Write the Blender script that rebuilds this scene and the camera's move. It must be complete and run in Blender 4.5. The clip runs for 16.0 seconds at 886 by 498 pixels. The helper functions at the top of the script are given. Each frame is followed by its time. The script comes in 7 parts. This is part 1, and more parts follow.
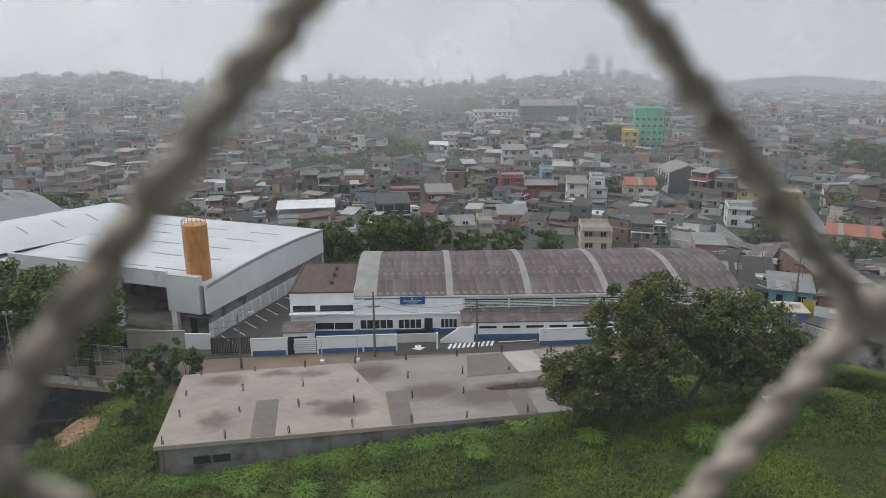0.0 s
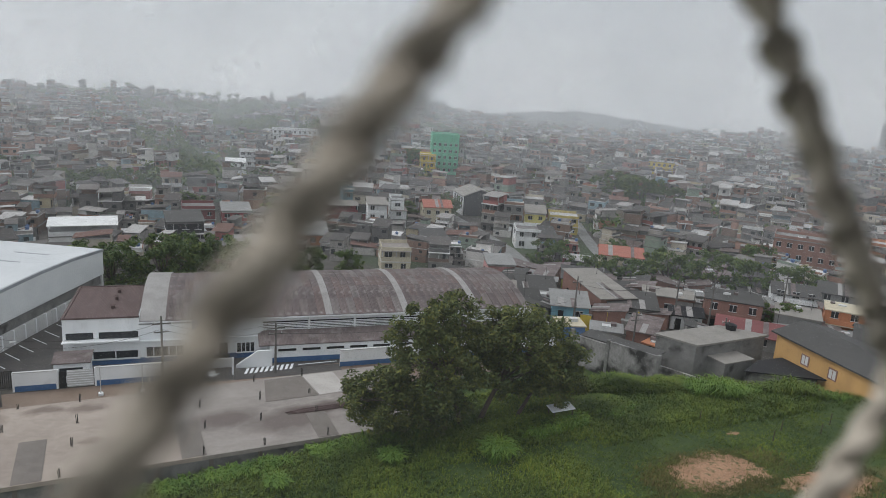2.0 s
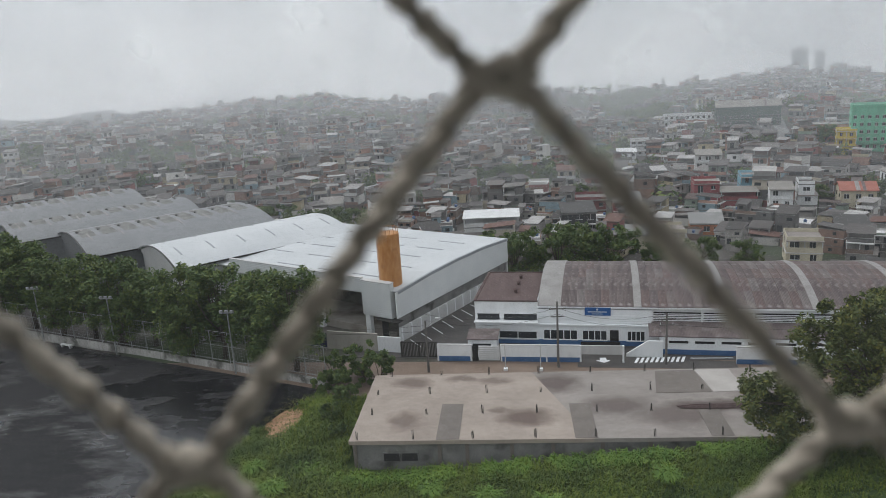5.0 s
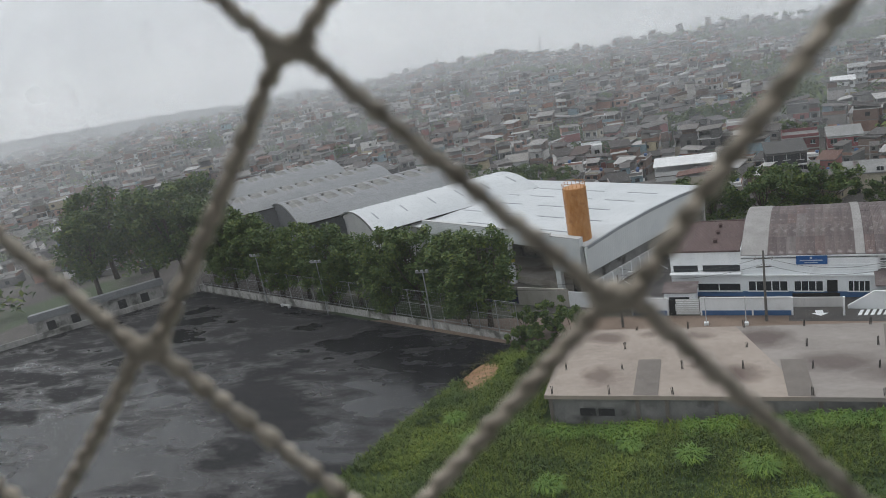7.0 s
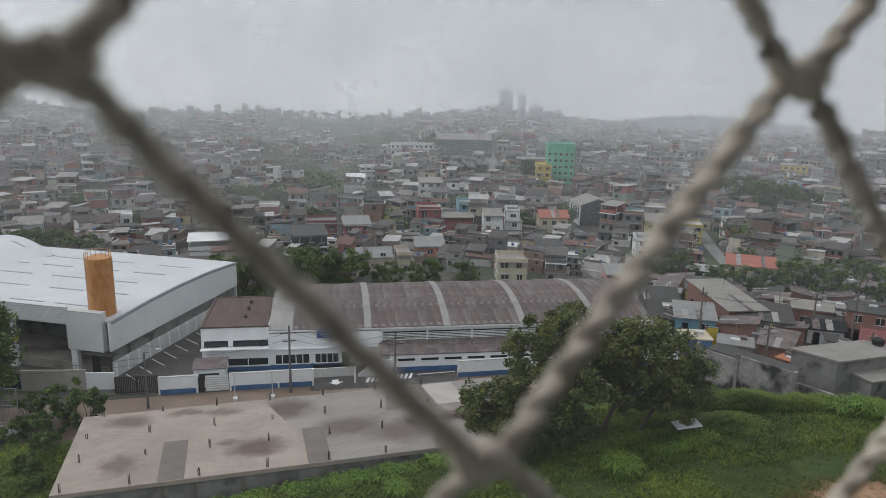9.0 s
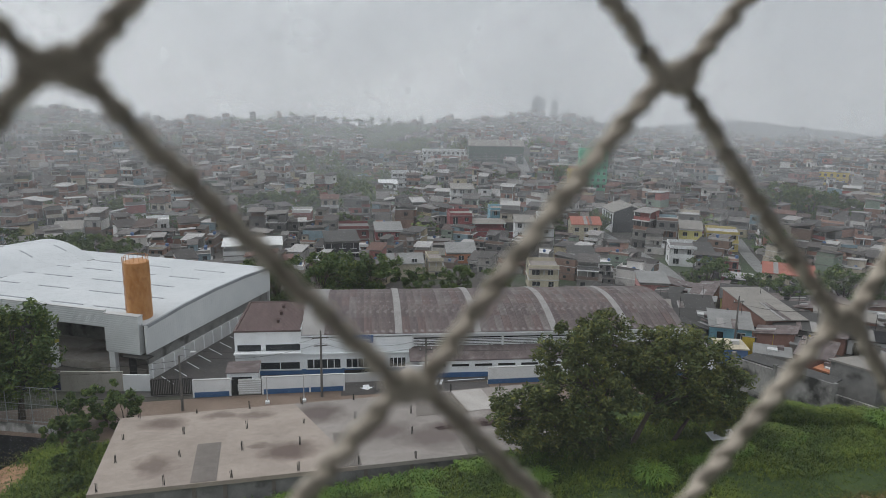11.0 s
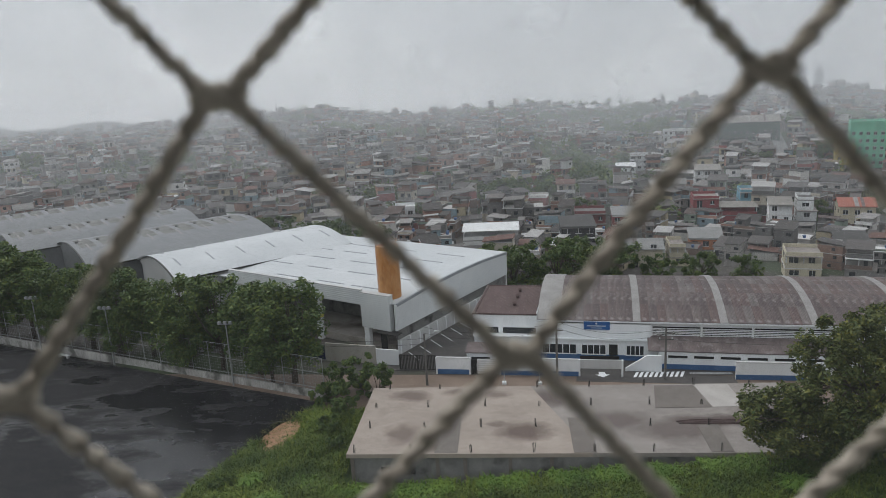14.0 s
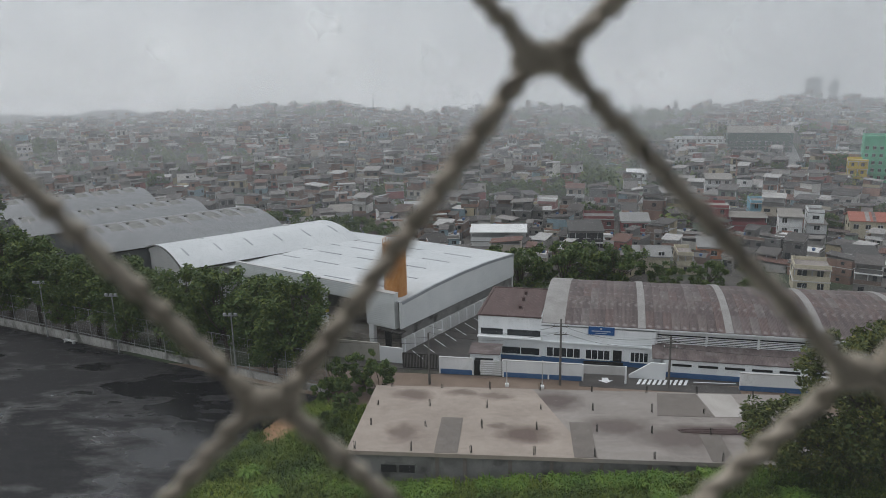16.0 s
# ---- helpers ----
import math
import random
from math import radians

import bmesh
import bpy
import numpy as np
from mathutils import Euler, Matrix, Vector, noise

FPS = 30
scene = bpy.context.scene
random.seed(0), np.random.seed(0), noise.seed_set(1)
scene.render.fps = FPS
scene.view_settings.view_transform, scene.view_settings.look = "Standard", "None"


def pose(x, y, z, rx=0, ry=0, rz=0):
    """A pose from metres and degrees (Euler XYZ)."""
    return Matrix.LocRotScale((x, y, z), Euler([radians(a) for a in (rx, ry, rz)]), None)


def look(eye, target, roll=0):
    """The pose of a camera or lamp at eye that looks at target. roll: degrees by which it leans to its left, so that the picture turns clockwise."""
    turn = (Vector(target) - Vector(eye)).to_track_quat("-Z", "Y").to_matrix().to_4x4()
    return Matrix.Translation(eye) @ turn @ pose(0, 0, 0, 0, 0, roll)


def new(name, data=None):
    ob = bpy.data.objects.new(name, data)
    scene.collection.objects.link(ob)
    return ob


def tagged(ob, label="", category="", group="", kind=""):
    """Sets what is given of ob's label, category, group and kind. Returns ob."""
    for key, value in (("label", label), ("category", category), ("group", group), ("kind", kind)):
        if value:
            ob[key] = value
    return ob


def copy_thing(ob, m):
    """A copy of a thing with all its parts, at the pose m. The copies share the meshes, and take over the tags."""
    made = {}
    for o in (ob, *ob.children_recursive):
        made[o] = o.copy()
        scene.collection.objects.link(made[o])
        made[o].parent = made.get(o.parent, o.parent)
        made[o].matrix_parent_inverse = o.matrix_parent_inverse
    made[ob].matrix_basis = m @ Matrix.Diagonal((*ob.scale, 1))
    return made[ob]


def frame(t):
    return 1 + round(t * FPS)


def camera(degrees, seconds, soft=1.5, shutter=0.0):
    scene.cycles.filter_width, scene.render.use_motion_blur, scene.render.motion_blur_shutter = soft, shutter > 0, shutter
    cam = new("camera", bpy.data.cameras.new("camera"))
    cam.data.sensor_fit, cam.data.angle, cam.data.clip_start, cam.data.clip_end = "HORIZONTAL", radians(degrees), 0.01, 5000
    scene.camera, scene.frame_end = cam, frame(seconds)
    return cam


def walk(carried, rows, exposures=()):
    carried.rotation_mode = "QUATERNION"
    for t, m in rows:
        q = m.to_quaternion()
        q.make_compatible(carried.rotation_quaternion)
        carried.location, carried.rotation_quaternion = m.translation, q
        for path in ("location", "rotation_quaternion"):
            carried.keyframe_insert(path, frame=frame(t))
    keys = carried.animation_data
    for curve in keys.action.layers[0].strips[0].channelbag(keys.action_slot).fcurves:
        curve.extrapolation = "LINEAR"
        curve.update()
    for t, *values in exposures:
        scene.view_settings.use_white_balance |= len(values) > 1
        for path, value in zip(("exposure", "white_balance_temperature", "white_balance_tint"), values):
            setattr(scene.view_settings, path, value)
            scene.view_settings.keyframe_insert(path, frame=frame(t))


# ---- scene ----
LENS = 64.04
PATH = (
    (0.0, -0.0455, -0.0511, 37.0234, 74.21, 0.22, -9.50),
    (0.5, -0.0393, -0.0413, 37.0206, 75.19, -1.26, -12.38),
    (0.6, -0.0337, -0.0407, 37.0219, 75.10, -1.10, -13.58),
    (0.7, -0.0281, -0.0394, 37.0227, 74.96, -1.00, -15.37),
    (0.8, -0.0223, -0.0382, 37.0220, 74.97, -1.32, -17.37),
    (0.9, -0.0145, -0.0368, 37.0227, 75.36, -2.44, -19.18),
    (1.0, -0.0088, -0.0343, 37.0238, 75.77, -3.55, -20.59),
    (1.2, 0.0043, -0.0344, 37.0202, 75.85, -4.13, -22.30),
    (1.5, 0.0019, -0.0323, 37.0235, 75.63, -3.63, -23.53),
    (2.0, 0.0061, -0.0279, 37.0225, 76.34, -3.84, -24.98),
    (2.5, 0.0112, -0.0276, 37.0238, 76.50, -4.39, -25.91),
    (3.0, 0.0150, -0.0251, 37.0245, 76.74, -4.58, -27.45),
    (3.5, -0.0089, -0.0324, 37.0260, 76.83, -3.67, -23.20),
    (4.0, -0.0373, -0.0394, 37.0307, 75.49, -0.65, -12.82),
    (4.1, -0.0447, -0.0467, 37.0341, 74.48, -0.22, -10.34),
    (4.2, -0.0504, -0.0533, 37.0345, 73.88, -0.06, -8.16),
    (4.3, -0.0578, -0.0582, 37.0347, 73.72, 0.11, -6.27),
    (4.4, -0.0645, -0.0619, 37.0352, 73.99, 0.59, -4.71),
    (4.5, -0.0695, -0.0637, 37.0351, 74.70, 1.69, -3.52),
    (4.6, -0.0776, -0.0705, 37.0361, 75.80, 3.48, -2.61),
    (4.8, -0.0952, -0.0724, 37.0343, 76.42, 3.09, 1.00),
    (5.0, -0.1045, -0.0787, 37.0382, 75.43, 3.59, 4.91),
    (5.2, -0.1111, -0.0850, 37.0364, 73.18, 4.32, 8.04),
    (7.3, -0.1318, -0.1023, 37.0346, 73.83, 10.26, 19.08),
    (7.5, -0.1373, -0.0978, 37.0370, 74.83, 9.23, 16.23),
    (7.6, -0.1398, -0.0965, 37.0378, 75.14, 8.41, 14.87),
    (7.9, -0.1379, -0.0895, 37.0417, 75.69, 6.23, 8.86),
    (8.0, -0.1369, -0.0829, 37.0422, 75.91, 5.31, 5.99),
    (8.1, -0.1320, -0.0749, 37.0422, 76.20, 4.16, 2.11),
    (8.2, -0.1229, -0.0679, 37.0419, 76.50, 2.89, -2.26),
    (8.3, -0.1138, -0.0619, 37.0403, 76.71, 1.62, -6.53),
    (8.4, -0.1069, -0.0576, 37.0395, 76.79, 0.47, -10.13),
    (8.5, -0.1002, -0.0557, 37.0388, 76.80, -0.43, -12.92),
    (8.6, -0.0964, -0.0570, 37.0382, 76.78, -0.90, -14.72),
    (8.7, -0.0939, -0.0599, 37.0371, 76.75, -1.17, -16.03),
    (10.8, -0.0890, -0.0885, 37.0338, 77.51, -1.30, -14.20),
    (11.0, -0.0855, -0.0888, 37.0352, 77.31, -0.93, -13.48),
    (11.5, -0.0765, -0.0856, 37.0300, 76.64, -0.76, -12.08),
    (12.0, -0.0676, -0.0863, 37.0290, 76.74, -0.95, -11.34),
    (12.5, -0.0613, -0.0981, 37.0343, 77.55, 0.29, -8.89),
    (13.0, -0.0714, -0.0980, 37.0344, 76.92, 1.64, -5.33),
    (13.5, -0.1036, -0.1008, 37.0355, 76.77, 2.13, -1.32),
    (14.0, -0.1394, -0.1099, 37.0379, 76.47, 3.15, 4.95),
    (14.5, -0.1647, -0.1165, 37.0368, 76.52, 3.76, 9.99),
    (15.0, -0.1682, -0.1146, 37.0371, 76.49, 3.67, 11.17),
    (15.5, -0.1741, -0.1115, 37.0362, 76.43, 3.09, 9.48),
    (16.0, -0.1805, -0.1003, 37.0351, 76.48, 1.25, 5.99),
)
cam = camera(LENS, 16.0, soft=0.85)
cam.data.dof.use_dof = True
cam.data.dof.focus_distance = 120.0
cam.data.dof.aperture_fstop = 19.0
walk(cam, [(t, pose(x, y, z, rx, ry, rz)) for t, x, y, z, rx, ry, rz in PATH], ((0.0, 0.54), (1.0, 0.48), (2.5, 0.48), (3.5, 0.55), (4.5, 0.51), (7.5, 0.47), (8.5, 0.40), (11.5, 0.39), (14.0, 0.36), (16.0, 0.30)))

# ---- world and light: overcast, drizzle ----
SUN_AZ, SUN_EL = -60.0, 52.0
world = bpy.data.worlds.new("overcast_sky")
scene.world = world
world.use_nodes = True
wn, wl = world.node_tree.nodes, world.node_tree.links
wn.clear()
w_out, w_bg = wn.new("ShaderNodeOutputWorld"), wn.new("ShaderNodeBackground")
w_sky, w_co, w_sep = wn.new("ShaderNodeTexSky"), wn.new("ShaderNodeTexCoord"), wn.new("ShaderNodeSeparateXYZ")
w_sky.sky_type, w_sky.sun_disc = "NISHITA", False
w_sky.sun_elevation, w_sky.sun_rotation = radians(SUN_EL), radians(SUN_AZ)
w_map, w_n1, w_ramp, w_grad, w_mul, w_mix, w_sc = (wn.new("ShaderNodeMapping"), wn.new("ShaderNodeTexNoise"), wn.new("ShaderNodeValToRGB"),
    wn.new("ShaderNodeValToRGB"), wn.new("ShaderNodeMix"), wn.new("ShaderNodeMix"), wn.new("ShaderNodeVectorMath"))
wl.new(w_co.outputs["Generated"], w_sep.inputs[0])
wl.new(w_co.outputs["Generated"], w_map.inputs[0])
w_map.inputs["Scale"].default_value = (1.6, 1.6, 5.5)
wl.new(w_map.outputs[0], w_n1.inputs["Vector"])
w_n1.inputs["Scale"].default_value, w_n1.inputs["Detail"].default_value, w_n1.inputs["Roughness"].default_value = 1.7, 3.0, 0.45
w_n1.inputs["Distortion"].default_value = 0.4
wl.new(w_n1.outputs["Fac"], w_ramp.inputs[0])
w_ramp.color_ramp.elements[0].position, w_ramp.color_ramp.elements[0].color = 0.3, (0.80, 0.82, 0.85, 1)
w_ramp.color_ramp.elements[1].position, w_ramp.color_ramp.elements[1].color = 0.72, (1.16, 1.17, 1.17, 1)
wl.new(w_sep.outputs["Z"], w_grad.inputs[0])
w_grad.color_ramp.elements[0].position, w_grad.color_ramp.elements[0].color = 0.0, (0.74, 0.755, 0.765, 1)
w_grad.color_ramp.elements[1].position, w_grad.color_ramp.elements[1].color = 0.75, (0.74, 0.76, 0.78, 1)
w_mid = w_grad.color_ramp.elements.new(0.22)
w_mid.color = (0.72, 0.735, 0.75, 1)
w_mul.data_type, w_mul.blend_type = "RGBA", "MULTIPLY"
w_mul.inputs["Factor"].default_value = 1.0
wl.new(w_grad.outputs[0], w_mul.inputs["A"])
wl.new(w_ramp.outputs[0], w_mul.inputs["B"])
w_sc.operation = "SCALE"
w_sc.inputs["Scale"].default_value = 0.1
wl.new(w_sky.outputs[0], w_sc.inputs[0])
# the cloud cover is thinner towards the hidden sun
w_dot, w_rng, w_side = wn.new("ShaderNodeVectorMath"), wn.new("ShaderNodeMapRange"), wn.new("ShaderNodeVectorMath")
w_dot.operation, w_side.operation = "DOT_PRODUCT", "SCALE"
wl.new(w_co.outputs["Generated"], w_dot.inputs[0])
w_dot.inputs[1].default_value = (math.sin(radians(SUN_AZ)), math.cos(radians(SUN_AZ)), 0)
wl.new(w_dot.outputs["Value"], w_rng.inputs["Value"])
w_rng.inputs["From Min"].default_value, w_rng.inputs["From Max"].default_value = -1.0, 1.0
w_rng.inputs["To Min"].default_value, w_rng.inputs["To Max"].default_value = 0.50, 1.33
wl.new(w_rng.outputs[0], w_side.inputs["Scale"])
wl.new(w_mul.outputs["Result"], w_side.inputs[0])
w_mix.data_type = "RGBA"
w_mix.inputs["Factor"].default_value = 0.93
wl.new(w_sc.outputs[0], w_mix.inputs["A"])
wl.new(w_side.outputs[0], w_mix.inputs["B"])
wl.new(w_mix.outputs["Result"], w_bg.inputs["Color"])
w_bg.inputs["Strength"].default_value = 1.0
wl.new(w_bg.outputs[0], w_out.inputs[0])
sun = new("sun", bpy.data.lights.new("sun", "SUN"))
sun.data.energy, sun.data.angle, sun.data.color = 0.5, radians(25), (1.0, 0.97, 0.93)
sun.matrix_world = look((0, 0, 0), (-math.sin(radians(SUN_AZ)) * math.cos(radians(SUN_EL)), -math.cos(radians(SUN_AZ)) * math.cos(radians(SUN_EL)), -math.sin(radians(SUN_EL))))


# ---- materials ----
def mat(name, a, b, scale=4.0, rough=0.8, bump=0.2, metal=0.0, stretch=(1, 1, 1), fine=8.0, rand=None, island=False, spot=None, coat=0.0, wave=None):
    """Two-scale noise between colours a and b; rand: colours picked per object (or per island); spot: (colour, scale, from, to) stains; wave: (axis, scale, depth) ribs."""
    m = bpy.data.materials.new(name)
    m.use_nodes = True
    n, k = m.node_tree.nodes, m.node_tree.links
    p = n["Principled BSDF"]
    co, mp = n.new("ShaderNodeTexCoord"), n.new("ShaderNodeMapping")
    k.new(co.outputs["Object"], mp.inputs[0])
    mp.inputs["Scale"].default_value = stretch
    t1, t2 = n.new("ShaderNodeTexNoise"), n.new("ShaderNodeTexNoise")
    for t, s, d in ((t1, scale, 5.0), (t2, scale * fine, 3.0)):
        k.new(mp.outputs[0], t.inputs["Vector"])
        t.inputs["Scale"].default_value, t.inputs["Detail"].default_value = s, d
    add = n.new("ShaderNodeMath")
    add.operation = "MULTIPLY_ADD"
    k.new(t2.outputs["Fac"], add.inputs[0])
    add.inputs[1].default_value = 0.45
    k.new(t1.outputs["Fac"], add.inputs[2])
    rp = n.new("ShaderNodeValToRGB")
    k.new(add.outputs[0], rp.inputs[0])
    rp.color_ramp.elements[0].position, rp.color_ramp.elements[0].color = 0.5, (*a, 1)
    rp.color_ramp.elements[1].position, rp.color_ramp.elements[1].color = 0.95, (*b, 1)
    col = rp.outputs[0]
    if rand:
        src = n.new("ShaderNodeNewGeometry").outputs["Random Per Island"] if island else n.new("ShaderNodeObjectInfo").outputs["Random"]
        r2 = n.new("ShaderNodeValToRGB")
        r2.color_ramp.interpolation = "CONSTANT"
        e = r2.color_ramp.elements
        while len(e) < len(rand):
            e.new(0.5)
        for i, c in enumerate(rand):
            e[i].position, e[i].color = i / len(rand), (*c, 1)
        k.new(src, r2.inputs[0])
        mx = n.new("ShaderNodeMix")
        mx.data_type, mx.blend_type = "RGBA", "MULTIPLY"
        mx.inputs["Factor"].default_value = 1.0
        k.new(r2.outputs[0], mx.inputs["A"])
        k.new(col, mx.inputs["B"])
        col = mx.outputs["Result"]
    if spot:
        t3, r3, mx = n.new("ShaderNodeTexNoise"), n.new("ShaderNodeMapRange"), n.new("ShaderNodeMix")
        k.new(co.outputs["Object"], t3.inputs["Vector"])
        t3.inputs["Scale"].default_value, t3.inputs["Detail"].default_value = spot[1], 4.0
        k.new(t3.outputs["Fac"], r3.inputs["Value"])
        r3.inputs["From Min"].default_value, r3.inputs["From Max"].default_value = spot[2], spot[3]
        mx.data_type = "RGBA"
        k.new(r3.outputs[0], mx.inputs["Factor"])
        k.new(col, mx.inputs["A"])
        mx.inputs["B"].default_value = (*spot[0], 1)
        col = mx.outputs["Result"]
    k.new(col, p.inputs["Base Color"])
    p.inputs["Metallic"].default_value = metal
    rr = n.new("ShaderNodeMapRange")
    k.new(t1.outputs["Fac"], rr.inputs["Value"])
    rr.inputs["To Min"].default_value, rr.inputs["To Max"].default_value = max(rough - 0.12, 0.02), min(rough + 0.12, 1)
    k.new(rr.outputs[0], p.inputs["Roughness"])
    p.inputs["Specular IOR Level"].default_value = 0.35
    p.inputs["Coat Weight"].default_value = coat
    if bump:
        bp = n.new("ShaderNodeBump")
        bp.inputs["Strength"].default_value, bp.inputs["Distance"].default_value = bump, 0.05
        h = add.outputs[0]
        if wave:
            wv = n.new("ShaderNodeTexWave")
            wv.bands_direction = wave[0]
            k.new(co.outputs["Object"], wv.inputs["Vector"])
            wv.inputs["Scale"].default_value = wave[1]
            ad = n.new("ShaderNodeMath")
            ad.operation = "MULTIPLY_ADD"
            k.new(wv.outputs["Fac"], ad.inputs[0])
            ad.inputs[1].default_value = wave[2]
            k.new(h, ad.inputs[2])
            h = ad.outputs[0]
        k.new(h, bp.inputs["Height"])
        k.new(bp.outputs[0], p.inputs["Normal"])
    return m


M = {}
M["grass"] = mat("grass_ground", (0.022, 0.046, 0.010), (0.050, 0.078, 0.018), 0.35, 0.95, 0.6, spot=((0.13, 0.115, 0.045), 0.12, 0.58, 0.74))
M["blade"] = mat("grass_blade", (0.038, 0.070, 0.010), (0.150, 0.195, 0.028), 0.16, 0.7, 0, fine=20, rand=((0.7, 0.78, 0.75), (1, 1, 0.9), (1.35, 1.2, 0.8), (0.6, 0.75, 0.7), (1.1, 1.15, 0.8)), island=True)
M["lime"] = mat("bright_grass_blade", (0.060, 0.125, 0.018), (0.175, 0.27, 0.045), 0.3, 0.7, 0, fine=20, rand=((0.85, 0.9, 0.8), (1, 1, 0.9), (1.12, 1.06, 0.7), (0.75, 0.88, 0.8)), island=True)
M["dry"] = mat("dry_grass_blade", (0.10, 0.09, 0.025), (0.20, 0.165, 0.06), 0.4, 0.8, 0, rand=((0.8, 0.85, 0.8), (1, 1, 0.9), (0.7, 0.95, 0.6)), island=True)
M["beige"] = mat("beige_wall", (0.36, 0.34, 0.30), (0.46, 0.44, 0.395), 0.6, 0.85, 0.1, stretch=(1, 1, 0.3))
M["soil"] = mat("orange_soil", (0.25, 0.14, 0.08), (0.39, 0.235, 0.145), 0.6, 0.95, 0.5, spot=((0.085, 0.085, 0.03), 1.6, 0.54, 0.68))
M["town"] = mat("town_ground", (0.055, 0.05, 0.046), (0.11, 0.10, 0.09), 0.08, 0.9, 0.2, spot=((0.05, 0.07, 0.035), 0.03, 0.5, 0.6))
M["asphalt"] = mat("wet_asphalt", (0.05, 0.048, 0.046), (0.10, 0.09, 0.085), 0.5, 0.55, 0.1)
M["street"] = mat("muddy_street", (0.16, 0.115, 0.085), (0.24, 0.18, 0.14), 0.3, 0.5, 0.1)
M["street_grey"] = mat("grey_road", (0.16, 0.16, 0.158), (0.24, 0.24, 0.235), 0.4, 0.7, 0.1)
M["clay"] = mat("dark_wet_cinder", (0.006, 0.006, 0.0075), (0.016, 0.016, 0.018), 0.12, 0.62, 0.25, stretch=(0.5, 1.1, 1))
M["clay"].node_tree.nodes["Principled BSDF"].inputs["Coat Weight"].default_value = 0.0
clay = M["clay"].node_tree
c_co, c_mp, c_n, c_r = clay.nodes.new("ShaderNodeTexCoord"), clay.nodes.new("ShaderNodeMapping"), clay.nodes.new("ShaderNodeTexNoise"), clay.nodes.new("ShaderNodeMapRange")
clay.links.new(c_co.outputs["Object"], c_mp.inputs[0])
c_mp.inputs["Rotation"].default_value, c_mp.inputs["Scale"].default_value = (0, 0, radians(-32)), (0.5, 1.2, 1)
clay.links.new(c_mp.outputs[0], c_n.inputs["Vector"])
c_n.inputs["Scale"].default_value, c_n.inputs["Detail"].default_value, c_n.inputs["Roughness"].default_value, c_n.inputs["Distortion"].default_value = 0.20, 10.0, 0.62, 0.15
c_big, c_add = clay.nodes.new("ShaderNodeTexNoise"), clay.nodes.new("ShaderNodeMath")
clay.links.new(c_co.outputs["Object"], c_big.inputs["Vector"])
c_big.inputs["Scale"].default_value, c_big.inputs["Detail"].default_value = 0.035, 2.0
c_add.operation = "MULTIPLY_ADD"
clay.links.new(c_big.outputs["Fac"], c_add.inputs[0])
c_add.inputs[1].default_value = 0.9
clay.links.new(c_n.outputs["Fac"], c_add.inputs[2])
clay.links.new(c_add.outputs[0], c_r.inputs["Value"])
c_r.inputs["From Min"].default_value, c_r.inputs["From Max"].default_value, c_r.inputs["To Min"].default_value, c_r.inputs["To Max"].default_value = 0.88, 1.02, 0.86, 0.20
clay.links.new(c_r.outputs[0], clay.nodes["Principled BSDF"].inputs["Roughness"])
clay.nodes["Principled BSDF"].inputs["Specular IOR Level"].default_value = 0.35
M["concrete"] = mat("slab_concrete", (0.27, 0.245, 0.22), (0.40, 0.37, 0.335), 0.3, 0.7, 0.1, stretch=(0.6, 1, 1), spot=((0.135, 0.105, 0.09), 0.14, 0.53, 0.66))
M["slab_left"] = mat("warm_slab_concrete", (0.265, 0.222, 0.19), (0.37, 0.315, 0.27), 0.3, 0.7, 0.1, stretch=(0.6, 1, 1))
M["slab_right"] = mat("grey_slab_concrete", (0.215, 0.193, 0.176), (0.305, 0.275, 0.252), 0.3, 0.7, 0.1, stretch=(0.6, 1, 1))


